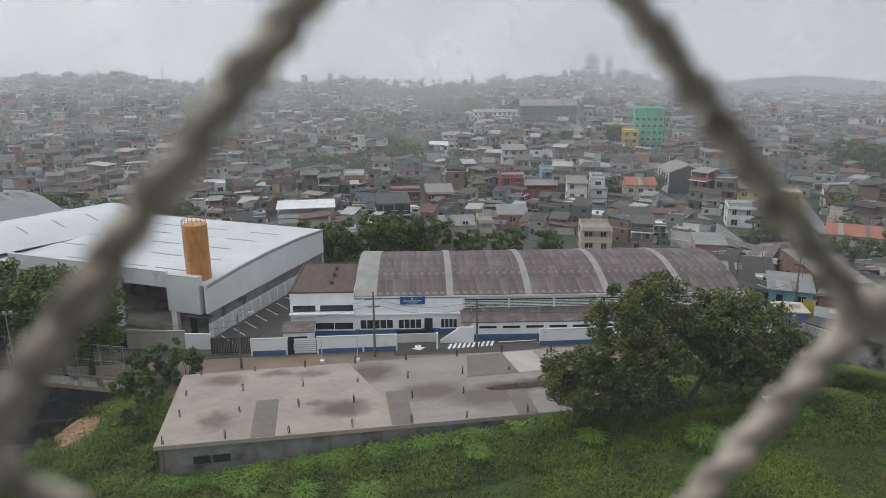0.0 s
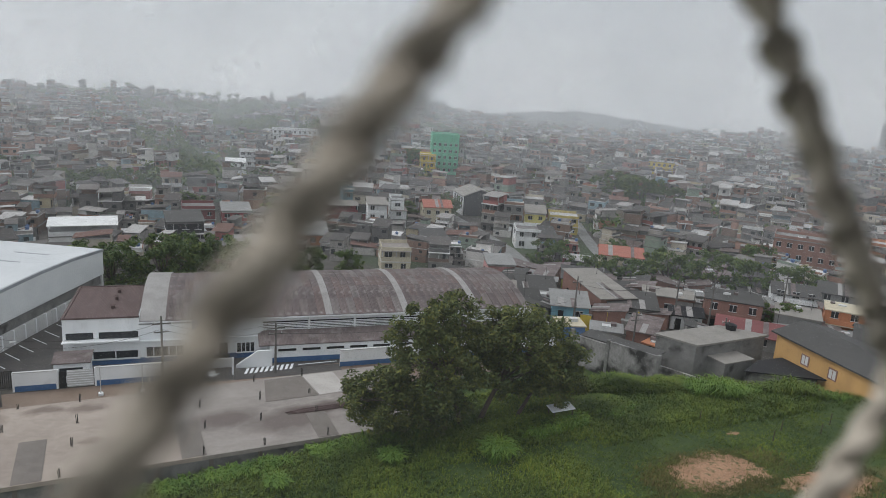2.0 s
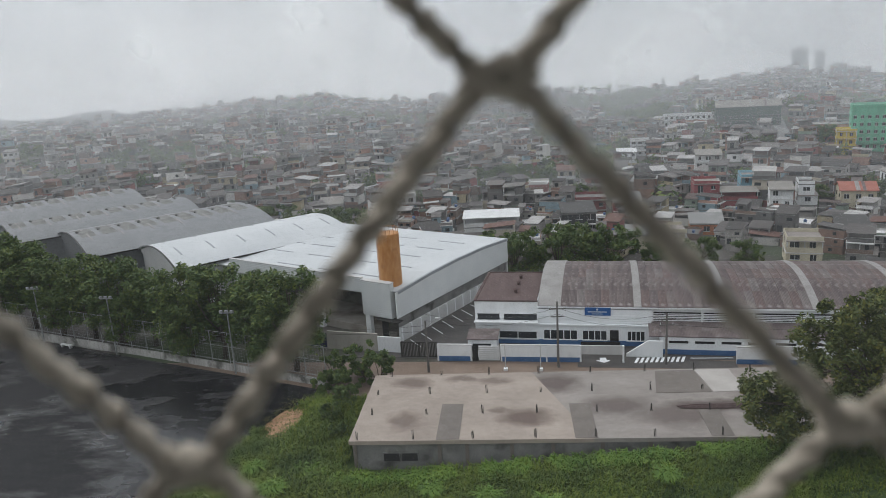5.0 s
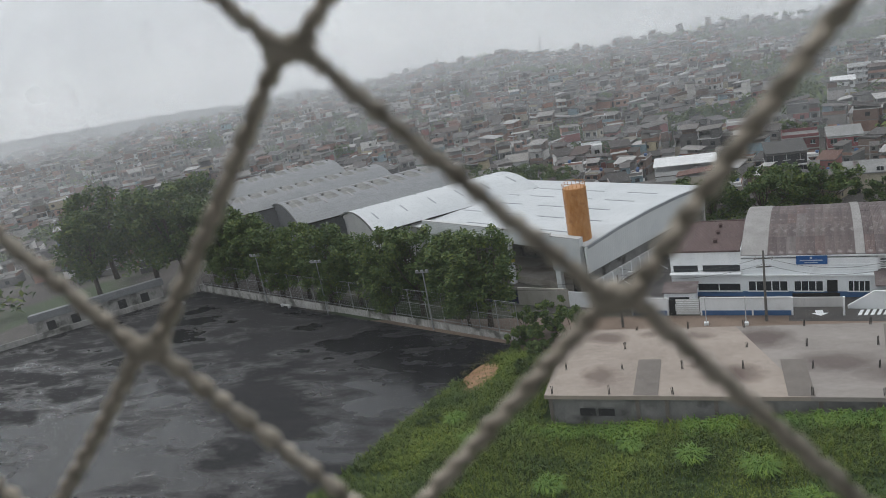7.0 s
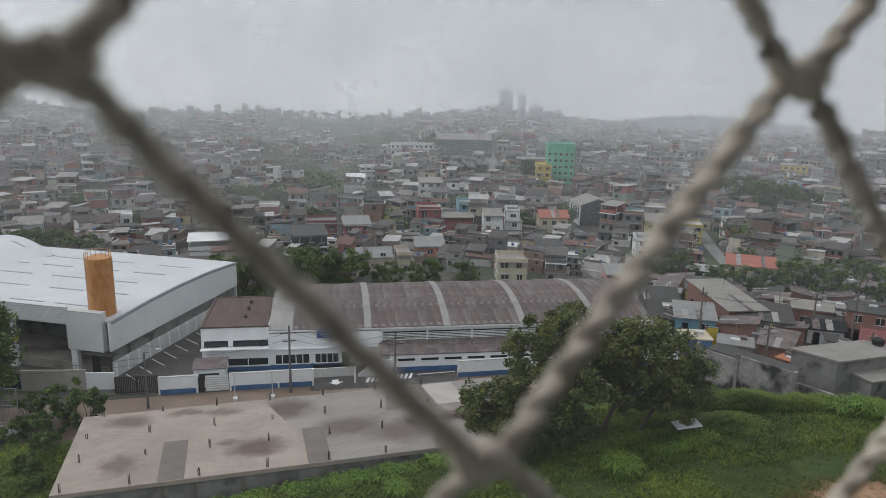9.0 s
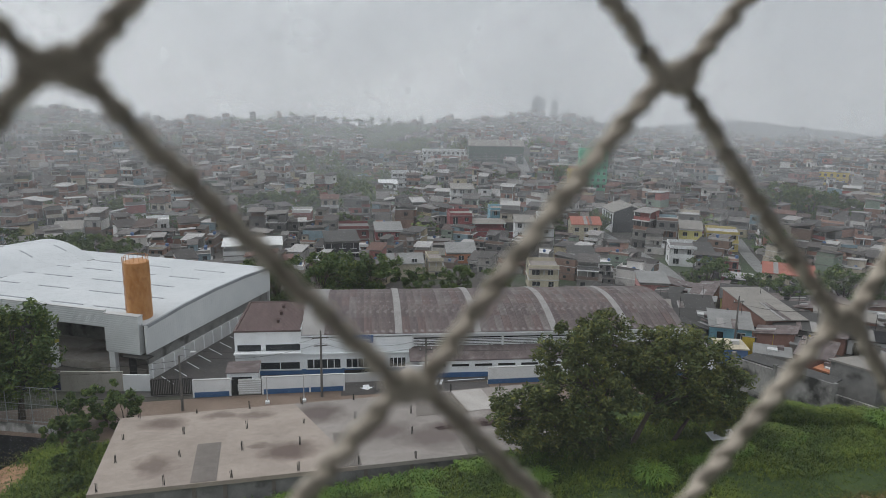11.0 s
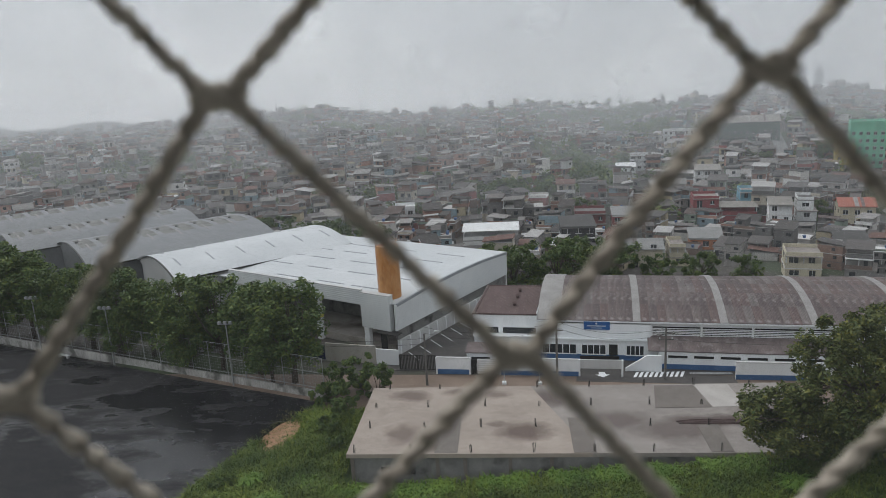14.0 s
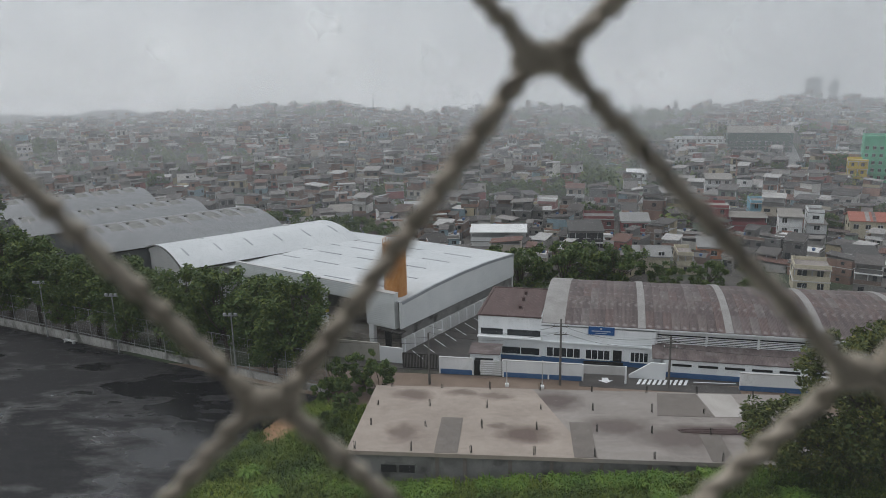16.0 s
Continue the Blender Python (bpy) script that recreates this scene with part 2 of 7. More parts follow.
def stain(m, ellipses, colour):
    """Damp stains of set place and size, with edges broken by noise."""
    n, k = m.node_tree.nodes, m.node_tree.links
    p = n["Principled BSDF"]
    base = p.inputs["Base Color"].links[0].from_socket
    co, ns, add = n.new("ShaderNodeTexCoord"), n.new("ShaderNodeTexNoise"), n.new("ShaderNodeVectorMath")
    k.new(co.outputs["Object"], ns.inputs["Vector"])
    ns.inputs["Scale"].default_value, ns.inputs["Detail"].default_value = 0.6, 5.0
    add.operation = "MULTIPLY_ADD"
    k.new(ns.outputs["Color"], add.inputs[0])
    add.inputs[1].default_value = (2.6, 2.0, 0)
    k.new(co.outputs["Object"], add.inputs[2])
    total = None
    for cx, cy, rx, ry, s in ellipses:
        sub, div, ln, mr = n.new("ShaderNodeVectorMath"), n.new("ShaderNodeVectorMath"), n.new("ShaderNodeVectorMath"), n.new("ShaderNodeMapRange")
        sub.operation, div.operation, ln.operation = "SUBTRACT", "DIVIDE", "LENGTH"
        k.new(add.outputs[0], sub.inputs[0])
        sub.inputs[1].default_value = (cx + 1.3, cy + 1.0, 3.2)
        k.new(sub.outputs[0], div.inputs[0])
        div.inputs[1].default_value = (rx, ry, 100)
        k.new(div.outputs[0], ln.inputs[0])
        k.new(ln.outputs["Value"], mr.inputs["Value"])
        mr.inputs["From Min"].default_value, mr.inputs["From Max"].default_value, mr.inputs["To Min"].default_value, mr.inputs["To Max"].default_value = 0.45, 1.1, s, 0.0
        if total is None:
            total = mr.outputs[0]
        else:
            mx = n.new("ShaderNodeMath")
            mx.operation = "MAXIMUM"
            k.new(total, mx.inputs[0]), k.new(mr.outputs[0], mx.inputs[1])
            total = mx.outputs[0]
    mix = n.new("ShaderNodeMix")
    mix.data_type = "RGBA"
    k.new(total, mix.inputs["Factor"])
    k.new(base, mix.inputs["A"])
    mix.inputs["B"].default_value = (*colour, 1)
    k.new(mix.outputs["Result"], p.inputs["Base Color"])


stain(M["slab_left"], ((4.6, 12.4, 2.6, 1.6, 0.85), (10.0, 13.2, 2.0, 1.0, 0.75), (13.5, 12.6, 2.6, 1.0, 0.7), (4.9, 4.0, 2.0, 2.4, 0.8), (16.8, 4.2, 3.0, 2.2, 1.0), (14.4, 5.8, 1.2, 0.6, 0.7)), (0.13, 0.095, 0.08))
stain(M["slab_right"], ((20.2, 11.8, 3.0, 2.8, 0.9), (26, 6.4, 4.0, 2.4, 0.8), (31.5, 4.4, 5.0, 2.8, 0.75), (35.0, 6.0, 6.0, 1.5, 1.0), (41, 7.5, 4, 2.4, 0.8)), (0.10, 0.075, 0.068))
M["damp"] = mat("damp_concrete", (0.13, 0.113, 0.099), (0.18, 0.158, 0.14), 0.8, 0.6, 0.1)
M["slab_pale"] = mat("fresh_screed", (0.36, 0.335, 0.31), (0.45, 0.425, 0.40), 0.5, 0.75, 0.1)
M["block"] = mat("grey_blockwork", (0.15, 0.15, 0.145), (0.24, 0.235, 0.225), 0.9, 0.9, 0.2, spot=((0.07, 0.07, 0.065), 0.45, 0.52, 0.68))
M["mouldy"] = mat("mouldy_render", (0.16, 0.155, 0.15), (0.34, 0.33, 0.32), 0.5, 0.9, 0.2, stretch=(1, 1, 0.4), spot=((0.035, 0.035, 0.033), 0.33, 0.46, 0.60))
M["white"] = mat("white_render", (0.74, 0.765, 0.78), (0.84, 0.855, 0.865), 0.5, 0.75, 0.06, stretch=(1, 1, 0.25), spot=((0.58, 0.59, 0.59), 0.5, 0.6, 0.82))
M["bluepaint"] = mat("blue_paint", (0.045, 0.11, 0.25), (0.07, 0.15, 0.30), 1.0, 0.6, 0.05)
M["clad"] = mat("white_ribbed_cladding", (0.60, 0.625, 0.63), (0.70, 0.72, 0.72), 0.4, 0.5, 0.5, wave=("Z", 2.2, 0.6))
M["oldwhite"] = mat("old_stained_whitewash", (0.20, 0.195, 0.185), (0.42, 0.41, 0.39), 0.45, 0.9, 0.15, stretch=(1, 1, 0.3), spot=((0.10, 0.10, 0.09), 0.5, 0.5, 0.66))
M["panel"] = mat("pale_wall_panel", (0.47, 0.475, 0.475), (0.58, 0.58, 0.575), 0.3, 0.6, 0.1, stretch=(1, 1, 0.2))
M["wroof"] = mat("white_metal_roof", (0.49, 0.515, 0.53), (0.60, 0.62, 0.635), 0.15, 0.42, 0.25, wave=("X", 1.6, 0.5))
M["groof"] = mat("grey_metal_roof", (0.15, 0.157, 0.165), (0.23, 0.237, 0.245), 0.2, 0.5, 0.3, wave=("X", 1.6, 0.5), spot=((0.15, 0.16, 0.17), 0.2, 0.5, 0.7))
M["skylight"] = mat("skylight_strip", (0.25, 0.27, 0.29), (0.33, 0.35, 0.37), 0.5, 0.35, 0)
M["rustroof"] = mat("weathered_fibre_roof", (0.105, 0.085, 0.083), (0.19, 0.155, 0.15), 0.45, 0.8, 0.5, stretch=(1.6, 0.5, 1), spot=((0.24, 0.215, 0.21), 0.8, 0.55, 0.75), wave=("X", 1.8, 0.6))
SHEETS = ((0.125, 0.102, 0.10), (0.145, 0.117, 0.114), (0.115, 0.094, 0.092), (0.16, 0.135, 0.13), (0.14, 0.105, 0.10), (0.125, 0.104, 0.103), (0.165, 0.145, 0.142), (0.14, 0.115, 0.112))
M["sheet"] = mat("weathered_roof_sheet", (0.72, 0.72, 0.72), (1.15, 1.13, 1.12), 0.7, 0.8, 0.6, stretch=(0.35, 2.2, 1), rand=SHEETS, spot=((0.27, 0.245, 0.24), 1.1, 0.56, 0.78), wave=("Y", 1.9, 0.7))
M["redroof"] = mat("reddish_old_sheet", (0.085, 0.056, 0.053), (0.13, 0.09, 0.086), 0.6, 0.8, 0.5, stretch=(2, 0.4, 1), wave=("X", 1.8, 0.6))
M["palesheet"] = mat("pale_roof_sheet", (0.24, 0.23, 0.222), (0.33, 0.32, 0.31), 0.6, 0.7, 0.4, wave=("X", 1.8, 0.6))
M["tank"] = mat("rusty_orange_tank", (0.40, 0.165, 0.045), (0.56, 0.29, 0.115), 0.6, 0.5, 0.05, stretch=(0.8, 0.8, 0.35), fine=4, spot=((0.30, 0.12, 0.04), 0.9, 0.55, 0.85))
# near-black: puts the shade of openings and gaps into the colour; also dark doors
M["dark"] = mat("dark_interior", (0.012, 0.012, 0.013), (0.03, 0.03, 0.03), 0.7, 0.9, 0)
M["glass"] = mat("dark_glass", (0.02, 0.023, 0.026), (0.045, 0.05, 0.055), 0.7, 0.12, 0)
M["steel"] = mat("galvanised_steel", (0.28, 0.29, 0.29), (0.42, 0.43, 0.43), 3.0, 0.45, 0.05, metal=0.6)
M["iron"] = mat("dark_iron", (0.03, 0.03, 0.03), (0.07, 0.065, 0.06), 3.0, 0.6, 0.05, metal=0.3)
M["polewood"] = mat("pole_concrete", (0.10, 0.095, 0.09), (0.17, 0.16, 0.15), 2.0, 0.85, 0.1)
M["bark"] = mat("tree_bark", (0.06, 0.05, 0.04), (0.11, 0.09, 0.07), 2.0, 0.9, 0.5, stretch=(1, 1, 0.3))
M["leaf"] = mat("tree_leaf", (0.050, 0.070, 0.019), (0.135, 0.145, 0.044), 0.22, 0.65, 0, fine=12, rand=((0.7, 0.75, 0.7), (1, 1, 0.9), (1.35, 1.2, 0.8), (0.55, 0.7, 0.65), (0.95, 1, 1)), island=True)
M["leaf_row"] = mat("row_tree_leaf", (0.055, 0.092, 0.028), (0.125, 0.165, 0.05), 0.2, 0.65, 0, fine=12, rand=((0.7, 0.8, 0.75), (1, 1, 0.9), (1.3, 1.2, 0.8), (0.6, 0.75, 0.7)), island=True)
M["rope"] = mat("net_rope", (0.48, 0.425, 0.35), (0.70, 0.63, 0.53), 160.0, 0.85, 0.3, fine=6)
WALLS = ((0.30, 0.165, 0.125), (0.68, 0.66, 0.63), (0.25, 0.15, 0.115), (0.58, 0.56, 0.53), (0.50, 0.45, 0.37), (0.36, 0.20, 0.15), (0.44, 0.42, 0.40), (0.22, 0.212, 0.20), (0.15, 0.144, 0.138), (0.21, 0.145, 0.115), (0.12, 0.116, 0.112), (0.29, 0.28, 0.262), (0.20, 0.145, 0.12), (0.28, 0.17, 0.13), (0.42, 0.26, 0.21), (0.20, 0.145, 0.12), (0.56, 0.55, 0.53), (0.17, 0.166, 0.16), (0.25, 0.24, 0.225), (0.44, 0.38, 0.26), (0.26, 0.165, 0.13), (0.14, 0.135, 0.13), (0.66, 0.655, 0.645), (0.22, 0.27, 0.22), (0.33, 0.31, 0.29), (0.30, 0.12, 0.11), (0.24, 0.33, 0.37), (0.18, 0.17, 0.165))
ROOFS = ((0.080, 0.073, 0.069), (0.125, 0.115, 0.110), (0.055, 0.050, 0.048), (0.165, 0.152, 0.145), (0.105, 0.080, 0.072), (0.073, 0.067, 0.064), (0.30, 0.285, 0.275), (0.110, 0.100, 0.095), (0.150, 0.082, 0.066), (0.085, 0.076, 0.072), (0.100, 0.093, 0.090), (0.42, 0.41, 0.40), (0.060, 0.055, 0.053), (0.19, 0.18, 0.17))
M["house"] = mat("house_wall", (0.75, 0.75, 0.75), (1.05, 1.05, 1.05), 0.5, 0.9, 0.1, stretch=(1, 1, 0.35), rand=WALLS, spot=((0.12, 0.115, 0.11), 0.4, 0.6, 0.8))
M["houseroof"] = mat("house_roof", (0.7, 0.7, 0.7), (1.1, 1.1, 1.1), 0.6, 0.85, 0.4, rand=ROOFS, wave=("X", 1.8, 0.5))
SLABS = ((0.42, 0.41, 0.40), (0.20, 0.19, 0.185), (0.58, 0.57, 0.56), (0.13, 0.125, 0.12), (0.28, 0.25, 0.23), (0.66, 0.655, 0.65))
M["slab"] = mat("slab_edge", (0.8, 0.8, 0.8), (1.05, 1.05, 1.05), 0.5, 0.85, 0.1, rand=SLABS)
M["farslab"] = mat("distant_slab_edge", (0.8, 0.8, 0.8), (1.05, 1.05, 1.05), 0.5, 0.9, 0, rand=SLABS, island=True)
M["farhouse"] = mat("distant_wall", (0.75, 0.75, 0.75), (1.05, 1.05, 1.05), 0.3, 0.9, 0, rand=WALLS, island=True)
M["farroof"] = mat("distant_roof", (0.75, 0.75, 0.75), (1.05, 1.05, 1.05), 0.3, 0.9, 0, rand=ROOFS, island=True)
M["watertank"] = mat("blue_water_tank", (0.05, 0.10, 0.22), (0.08, 0.14, 0.28), 2.0, 0.5, 0)


def plain(name, c, rough=0.8):
    return mat(name, tuple(v * 0.82 for v in c), tuple(min(v * 1.1, 0.9) for v in c), 0.6, rough, 0.08, stretch=(1, 1, 0.35))


# ---- mesh helpers ----
def boxes(bm, items, m=None):
    """Adds boxes (x0, y0, z0, x1, y1, z1)."""
    for x0, y0, z0, x1, y1, z1 in items:
        v = [bm.verts.new((x, y, z)) for z in (z0, z1) for x, y in ((x0, y0), (x1, y0), (x1, y1), (x0, y1))]
        for f in ((3, 2, 1, 0), (4, 5, 6, 7), (0, 1, 5, 4), (1, 2, 6, 5), (2, 3, 7, 6), (3, 0, 4, 7)):
            bm.faces.new([v[i] for i in f])
    return bm


def bx(*a):
    return boxes(bmesh.new(), [a])


def prism(poly, z0, z1):
    """An upright prism on a polygon, anticlockwise."""
    bm = bmesh.new()
    lo, hi = [bm.verts.new((x, y, z0)) for x, y in poly], [bm.verts.new((x, y, z1)) for x, y in poly]
    bm.faces.new(lo[::-1]), bm.faces.new(hi)
    for i in range(len(poly)):
        j = (i + 1) % len(poly)
        bm.faces.new((lo[i], lo[j], hi[j], hi[i]))
    return bm


def tube(bm, pts, radii, sides=8):
    """A tapered tube along points."""
    rings = []
    for i, q in enumerate(pts):
        d = (Vector(pts[min(i + 1, len(pts) - 1)]) - Vector(pts[max(i - 1, 0)])).normalized()
        a = d.orthogonal().normalized() if abs(d.z) < 0.99 else Vector((1, 0, 0))
        b = d.cross(a)
        rings.append([bm.verts.new(Vector(q) + (a * math.cos(2 * math.pi * s / sides) + b * math.sin(2 * math.pi * s / sides)) * radii[i]) for s in range(sides)])
    for u, v in zip(rings, rings[1:]):
        for s in range(sides):
            bm.faces.new((u[s], u[(s + 1) % sides], v[(s + 1) % sides], v[s]))
    bm.faces.new(rings[0][::-1]), bm.faces.new(rings[-1])
    return bm


def vault(width, length, z0, rise, thick=0.12, n=16, y0=0.0):
    """An arched roof shell across x, along y."""
    bm = bmesh.new()
    prev = None
    for i in range(n + 1):
        k = i / n
        x, z = (k - 0.5) * width, z0 + rise * (1 - (2 * k - 1) ** 2)
        cur = [bm.verts.new((x, y, z + d)) for y in (y0, y0 + length) for d in (0, thick)]
        if prev:
            a, b = prev, cur
            bm.faces.new((a[1], b[1], b[3], a[3])), bm.faces.new((a[0], a[2], b[2], b[0]))
            bm.faces.new((a[0], b[0], b[1], a[1])), bm.faces.new((a[2], a[3], b[3], b[2]))
        else:
            bm.faces.new((cur[0], cur[1], cur[3], cur[2]))
        prev = cur
    bm.faces.new((prev[0], prev[2], prev[3], prev[1]))
    return bm


def arch_wall(width, z0, rise, thick, n=18):
    """A filled arch, upright across x."""
    bm = bmesh.new()
    pts = [((i / n - 0.5) * width, z0 + rise * (1 - (2 * i / n - 1) ** 2)) for i in range(n + 1)] + [(width / 2, z0 - 0.5), (-width / 2, z0 - 0.5)]
    a, b = [bm.verts.new((x, 0, z)) for x, z in pts], [bm.verts.new((x, thick, z)) for x, z in pts]
    bm.faces.new(a), bm.faces.new(b[::-1])
    for i in range(len(pts)):
        j = (i + 1) % len(pts)
        bm.faces.new((a[i], a[j], b[j], b[i]))
    return bm


def arc_strip(width, z0, rise, k0, k1, length, n=6):
    """A narrow strip lying on an arched roof, from k0 to k1 of its width."""
    bm = bmesh.new()
    prev = None
    for i in range(n + 1):
        k = k0 + (k1 - k0) * i / n
        x, z = (k - 0.5) * width, z0 + rise * (1 - (2 * k - 1) ** 2)
        cur = [bm.verts.new((x, y, z + d)) for y in (0, length) for d in (-0.1, 0.04)]
        if prev:
            c, b = prev, cur
            for f in ((c[1], b[1], b[3], c[3]), (c[0], c[2], b[2], b[0]), (c[0], b[0], b[1], c[1]), (c[2], c[3], b[3], b[2])):
                bm.faces.new(f)
        else:
            bm.faces.new((cur[0], cur[1], cur[3], cur[2]))
        prev = cur
    bm.faces.new((prev[0], prev[2], prev[3], prev[1]))
    return bm


def mesh_of(bm, name, material, smooth_faces=False, bevel=0.0):
    if bevel:
        bmesh.ops.bevel(bm, geom=bm.edges[:], offset=bevel, segments=1, affect="EDGES")
    bmesh.ops.recalc_face_normals(bm, faces=bm.faces)
    me = bpy.data.meshes.new(name)
    bm.to_mesh(me)
    bm.free()
    me.materials.append(material)
    if smooth_faces:
        for p in me.polygons:
            p.use_smooth = True
    return me


def part(name, bm, material, parent, label="", smooth_faces=False, bevel=0.0):
    """Links a bmesh (or a ready mesh) as one object under a thing or a part."""
    me = bm if isinstance(bm, bpy.types.Mesh) else mesh_of(bm, name, material, smooth_faces, bevel)
    ob = new(name, me)
    ob.parent = parent
    return tagged(ob, label)


def thing(name, label, category, m=None, group="", kind=""):
    ob = new(name)
    ob.empty_display_size = 0.2
    if m is not None:
        ob.matrix_world = m
    return tagged(ob, label, category, group, kind)


def solid(name, bm, material, label, category, m=None, group="", kind="", smooth_faces=False, bevel=0.0):
    ob = new(name, mesh_of(bm, name, material, smooth_faces, bevel))
    if m is not None:
        ob.matrix_world = m
    return tagged(ob, label, category, group, kind)


def raw(name, verts, faces, material, label, category, kind="stuff", parent=None):
    me = bpy.data.meshes.new(name)
    me.from_pydata(verts, [], faces)
    me.materials.append(material)
    ob = new(name, me)
    if parent:
        ob.parent = parent
        return tagged(ob, label)
    return tagged(ob, label, category, "", kind)


SKY_AZ = (-90, -51, -45, -38, -34, -30, -27, -22.8, -18.6, -14.5, -12.5, -8.5, -3, 0, 3, 6, 10, 15, 17, 19.5, 24, 26.6, 29.8, 32, 38, 44, 49.5, 52.7, 55.7, 60, 90)
SKY_EL = (-2.6, -2.6, -2.5, -2.4, -2.3, -2.4, -2.2, -2.0, -1.75, -1.65, -2.25, -2.6, -2.4, -2.25, -2.45, -2.7, -2.65, -2.4, -2.3, -1.9, -1.85, -2.6, -2.9, -3.2, -3.3, -3.2, -2.4, -2.8, -3.1, -3.0, -3.3)
BEYOND_AZ = (-90, -51, -44, -38, -34, -30.5, -27, -24, 24, 29, 33, 36.4, 39, 44, 50, 90)
BEYOND_EL = (-1.2, -1.3, -1.5, -1.65, -1.95, -1.55, -2.3, -3.5, -4.0, -2.8, -2.1, -1.85, -2.15, -2.75, -3.6, -4.0)
RIDGE_AZ = (-90, -60, -20, 0, 8, 13, 19, 27, 35, 50, 60, 90)
RIDGE_EL = (-4.0, -4.0, -4.2, -5.0, -6.2, -5.0, -4.0, -5.0, -5.2, -4.8, -4.6, -4.6)
EYE = 37.0


def smooth(a, b, x):
    k = np.clip((np.asarray(x) - a) / (b - a), 0, 1)
    return k * k * (3 - 2 * k)


def land(x, y):
    """Height of the ground: grass terrace, flat street level, then the valley and hills of the town."""
    x, y = np.asarray(x, float), np.asarray(y, float)
    r, az = np.hypot(x, y) + 1e-6, np.degrees(np.arctan2(x, y))
    az = np.clip(az, -90, 90)
    low = np.interp(az, RIDGE_AZ, RIDGE_EL)
    top = np.interp(az, SKY_AZ, SKY_EL) - 0.34 + 0.05 * np.sin(az * 1.9) + 0.05 * np.sin(az * 4.3 + 1) + 0.04 * np.sin(az * 9.1)
    beyond = np.interp(az, BEYOND_AZ, BEYOND_EL) + 0.08 * np.sin(az * 2.7)
    far = np.zeros_like(r)
    z = [-0.5 + 0 * r, -3.5 + 0 * r, -6 + 0 * r, -7 + 0.25 * (low + 5), EYE + 430 * np.tan(np.radians(low)),
         EYE + 560 * np.tan(np.radians(low * 0.5 + top * 0.5)), EYE + 700 * np.tan(np.radians(top)), EYE + 900 * np.tan(np.radians(top - 0.9)), EYE + 1700 * np.tan(np.radians(beyond)), EYE + 2600 * np.tan(np.radians(beyond - 0.9))]
    d = [112, 160, 210, 280, 430, 560, 700, 900, 1700, 2600]
    far = z[0]
    for i in range(9):
        k = np.clip((r - d[i]) / (d[i + 1] - d[i]), 0, 1)
        far = np.where(r >= d[i], z[i] * (1 - k) + z[i + 1] * k, far)
    # terrace under the tower, with the grass bank in front of the flat roof
    crest = np.clip((x + 13) * 0.082, 0, 3.3) - smooth(40, 60, x) * 0.5
    crest = crest + 1.3 * np.exp(-((x + 23.5) / 5.0) ** 2) * smooth(76, 70, y) * smooth(38, 48, y)
    edge = np.interp(x, (-40, 28, 34, 50, 60, 69, 79, 100), (58, 58, 62, 62.5, 61.0, 57.5, 50.5, 40))
    rise = np.clip((edge - 1.0 - y), 0, 60) * 0.035
    bank = smooth(0.3, 9.0, x - np.interp(y, (30, 45, 57, 71, 76.6), (-42, -36, -32, -27, -23.5)))
    mid = np.where(x > 52, -1.5 * smooth(52, 66, x), 0.0)
    near = np.where(y < edge, (crest + rise) * bank, mid + (crest * bank - mid) * np.where(x < -17, 1.0, 1 - smooth(0, 2.5, y - edge)))
    near = np.where((x > -17) & (x < 29) & (y > 58.4), np.minimum(near, 0.0), near)
    k = smooth(104, 116, r)
    return near * (1 - k) + far * k


def ground_z(x, y):
    return float(land(x, y))


# ---- ground: one sheet to the horizon ----
RINGS = [0.0, 4, 8, 12, 16, 20, 24] + list(np.arange(26, 120, 1.1)) + list(120 * 1.032 ** np.arange(1, 110))
AZ = np.radians(np.concatenate([np.arange(-80, 80, 0.8), np.arange(80, 280, 5.0)]))
gr, ga = np.meshgrid(RINGS, AZ, indexing="ij")
gx, gy = gr * np.sin(ga), gr * np.cos(ga)
gz = land(gx, gy)
for i in range(gx.shape[0]):
    if 22 < RINGS[i] < 100:
        for j in range(gx.shape[1]):
            if gz[i, j] > 0.6:
                gz[i, j] += 0.22 * noise.noise((gx[i, j] * 0.25, gy[i, j] * 0.25, 0)) + 0.1 * noise.noise((gx[i, j] * 0.8, gy[i, j] * 0.8, 3))
na = len(AZ)
gverts = np.stack([gx, gy, gz], -1).reshape(-1, 3).tolist()
gfaces = [(i * na + j, (i + 1) * na + j, (i + 1) * na + (j + 1) % na, i * na + (j + 1) % na) for i in range(len(RINGS) - 1) for j in range(na)]
gfaces = [f[::-1] for f in gfaces]
ground = raw("ground", gverts, gfaces, M["grass"], "grassy bank, bare soil and hilly town ground", "ground", "structure")
ground.data.materials.append(M["soil"])
ground.data.materials.append(M["town"])
for p in ground.data.polygons:
    x, y, z = p.center
    r = math.hypot(x, y)
    p.material_index = 2 if (r > 112 or y > 74 or (x > 64 and z < 1)) else 0
    p.use_smooth = True

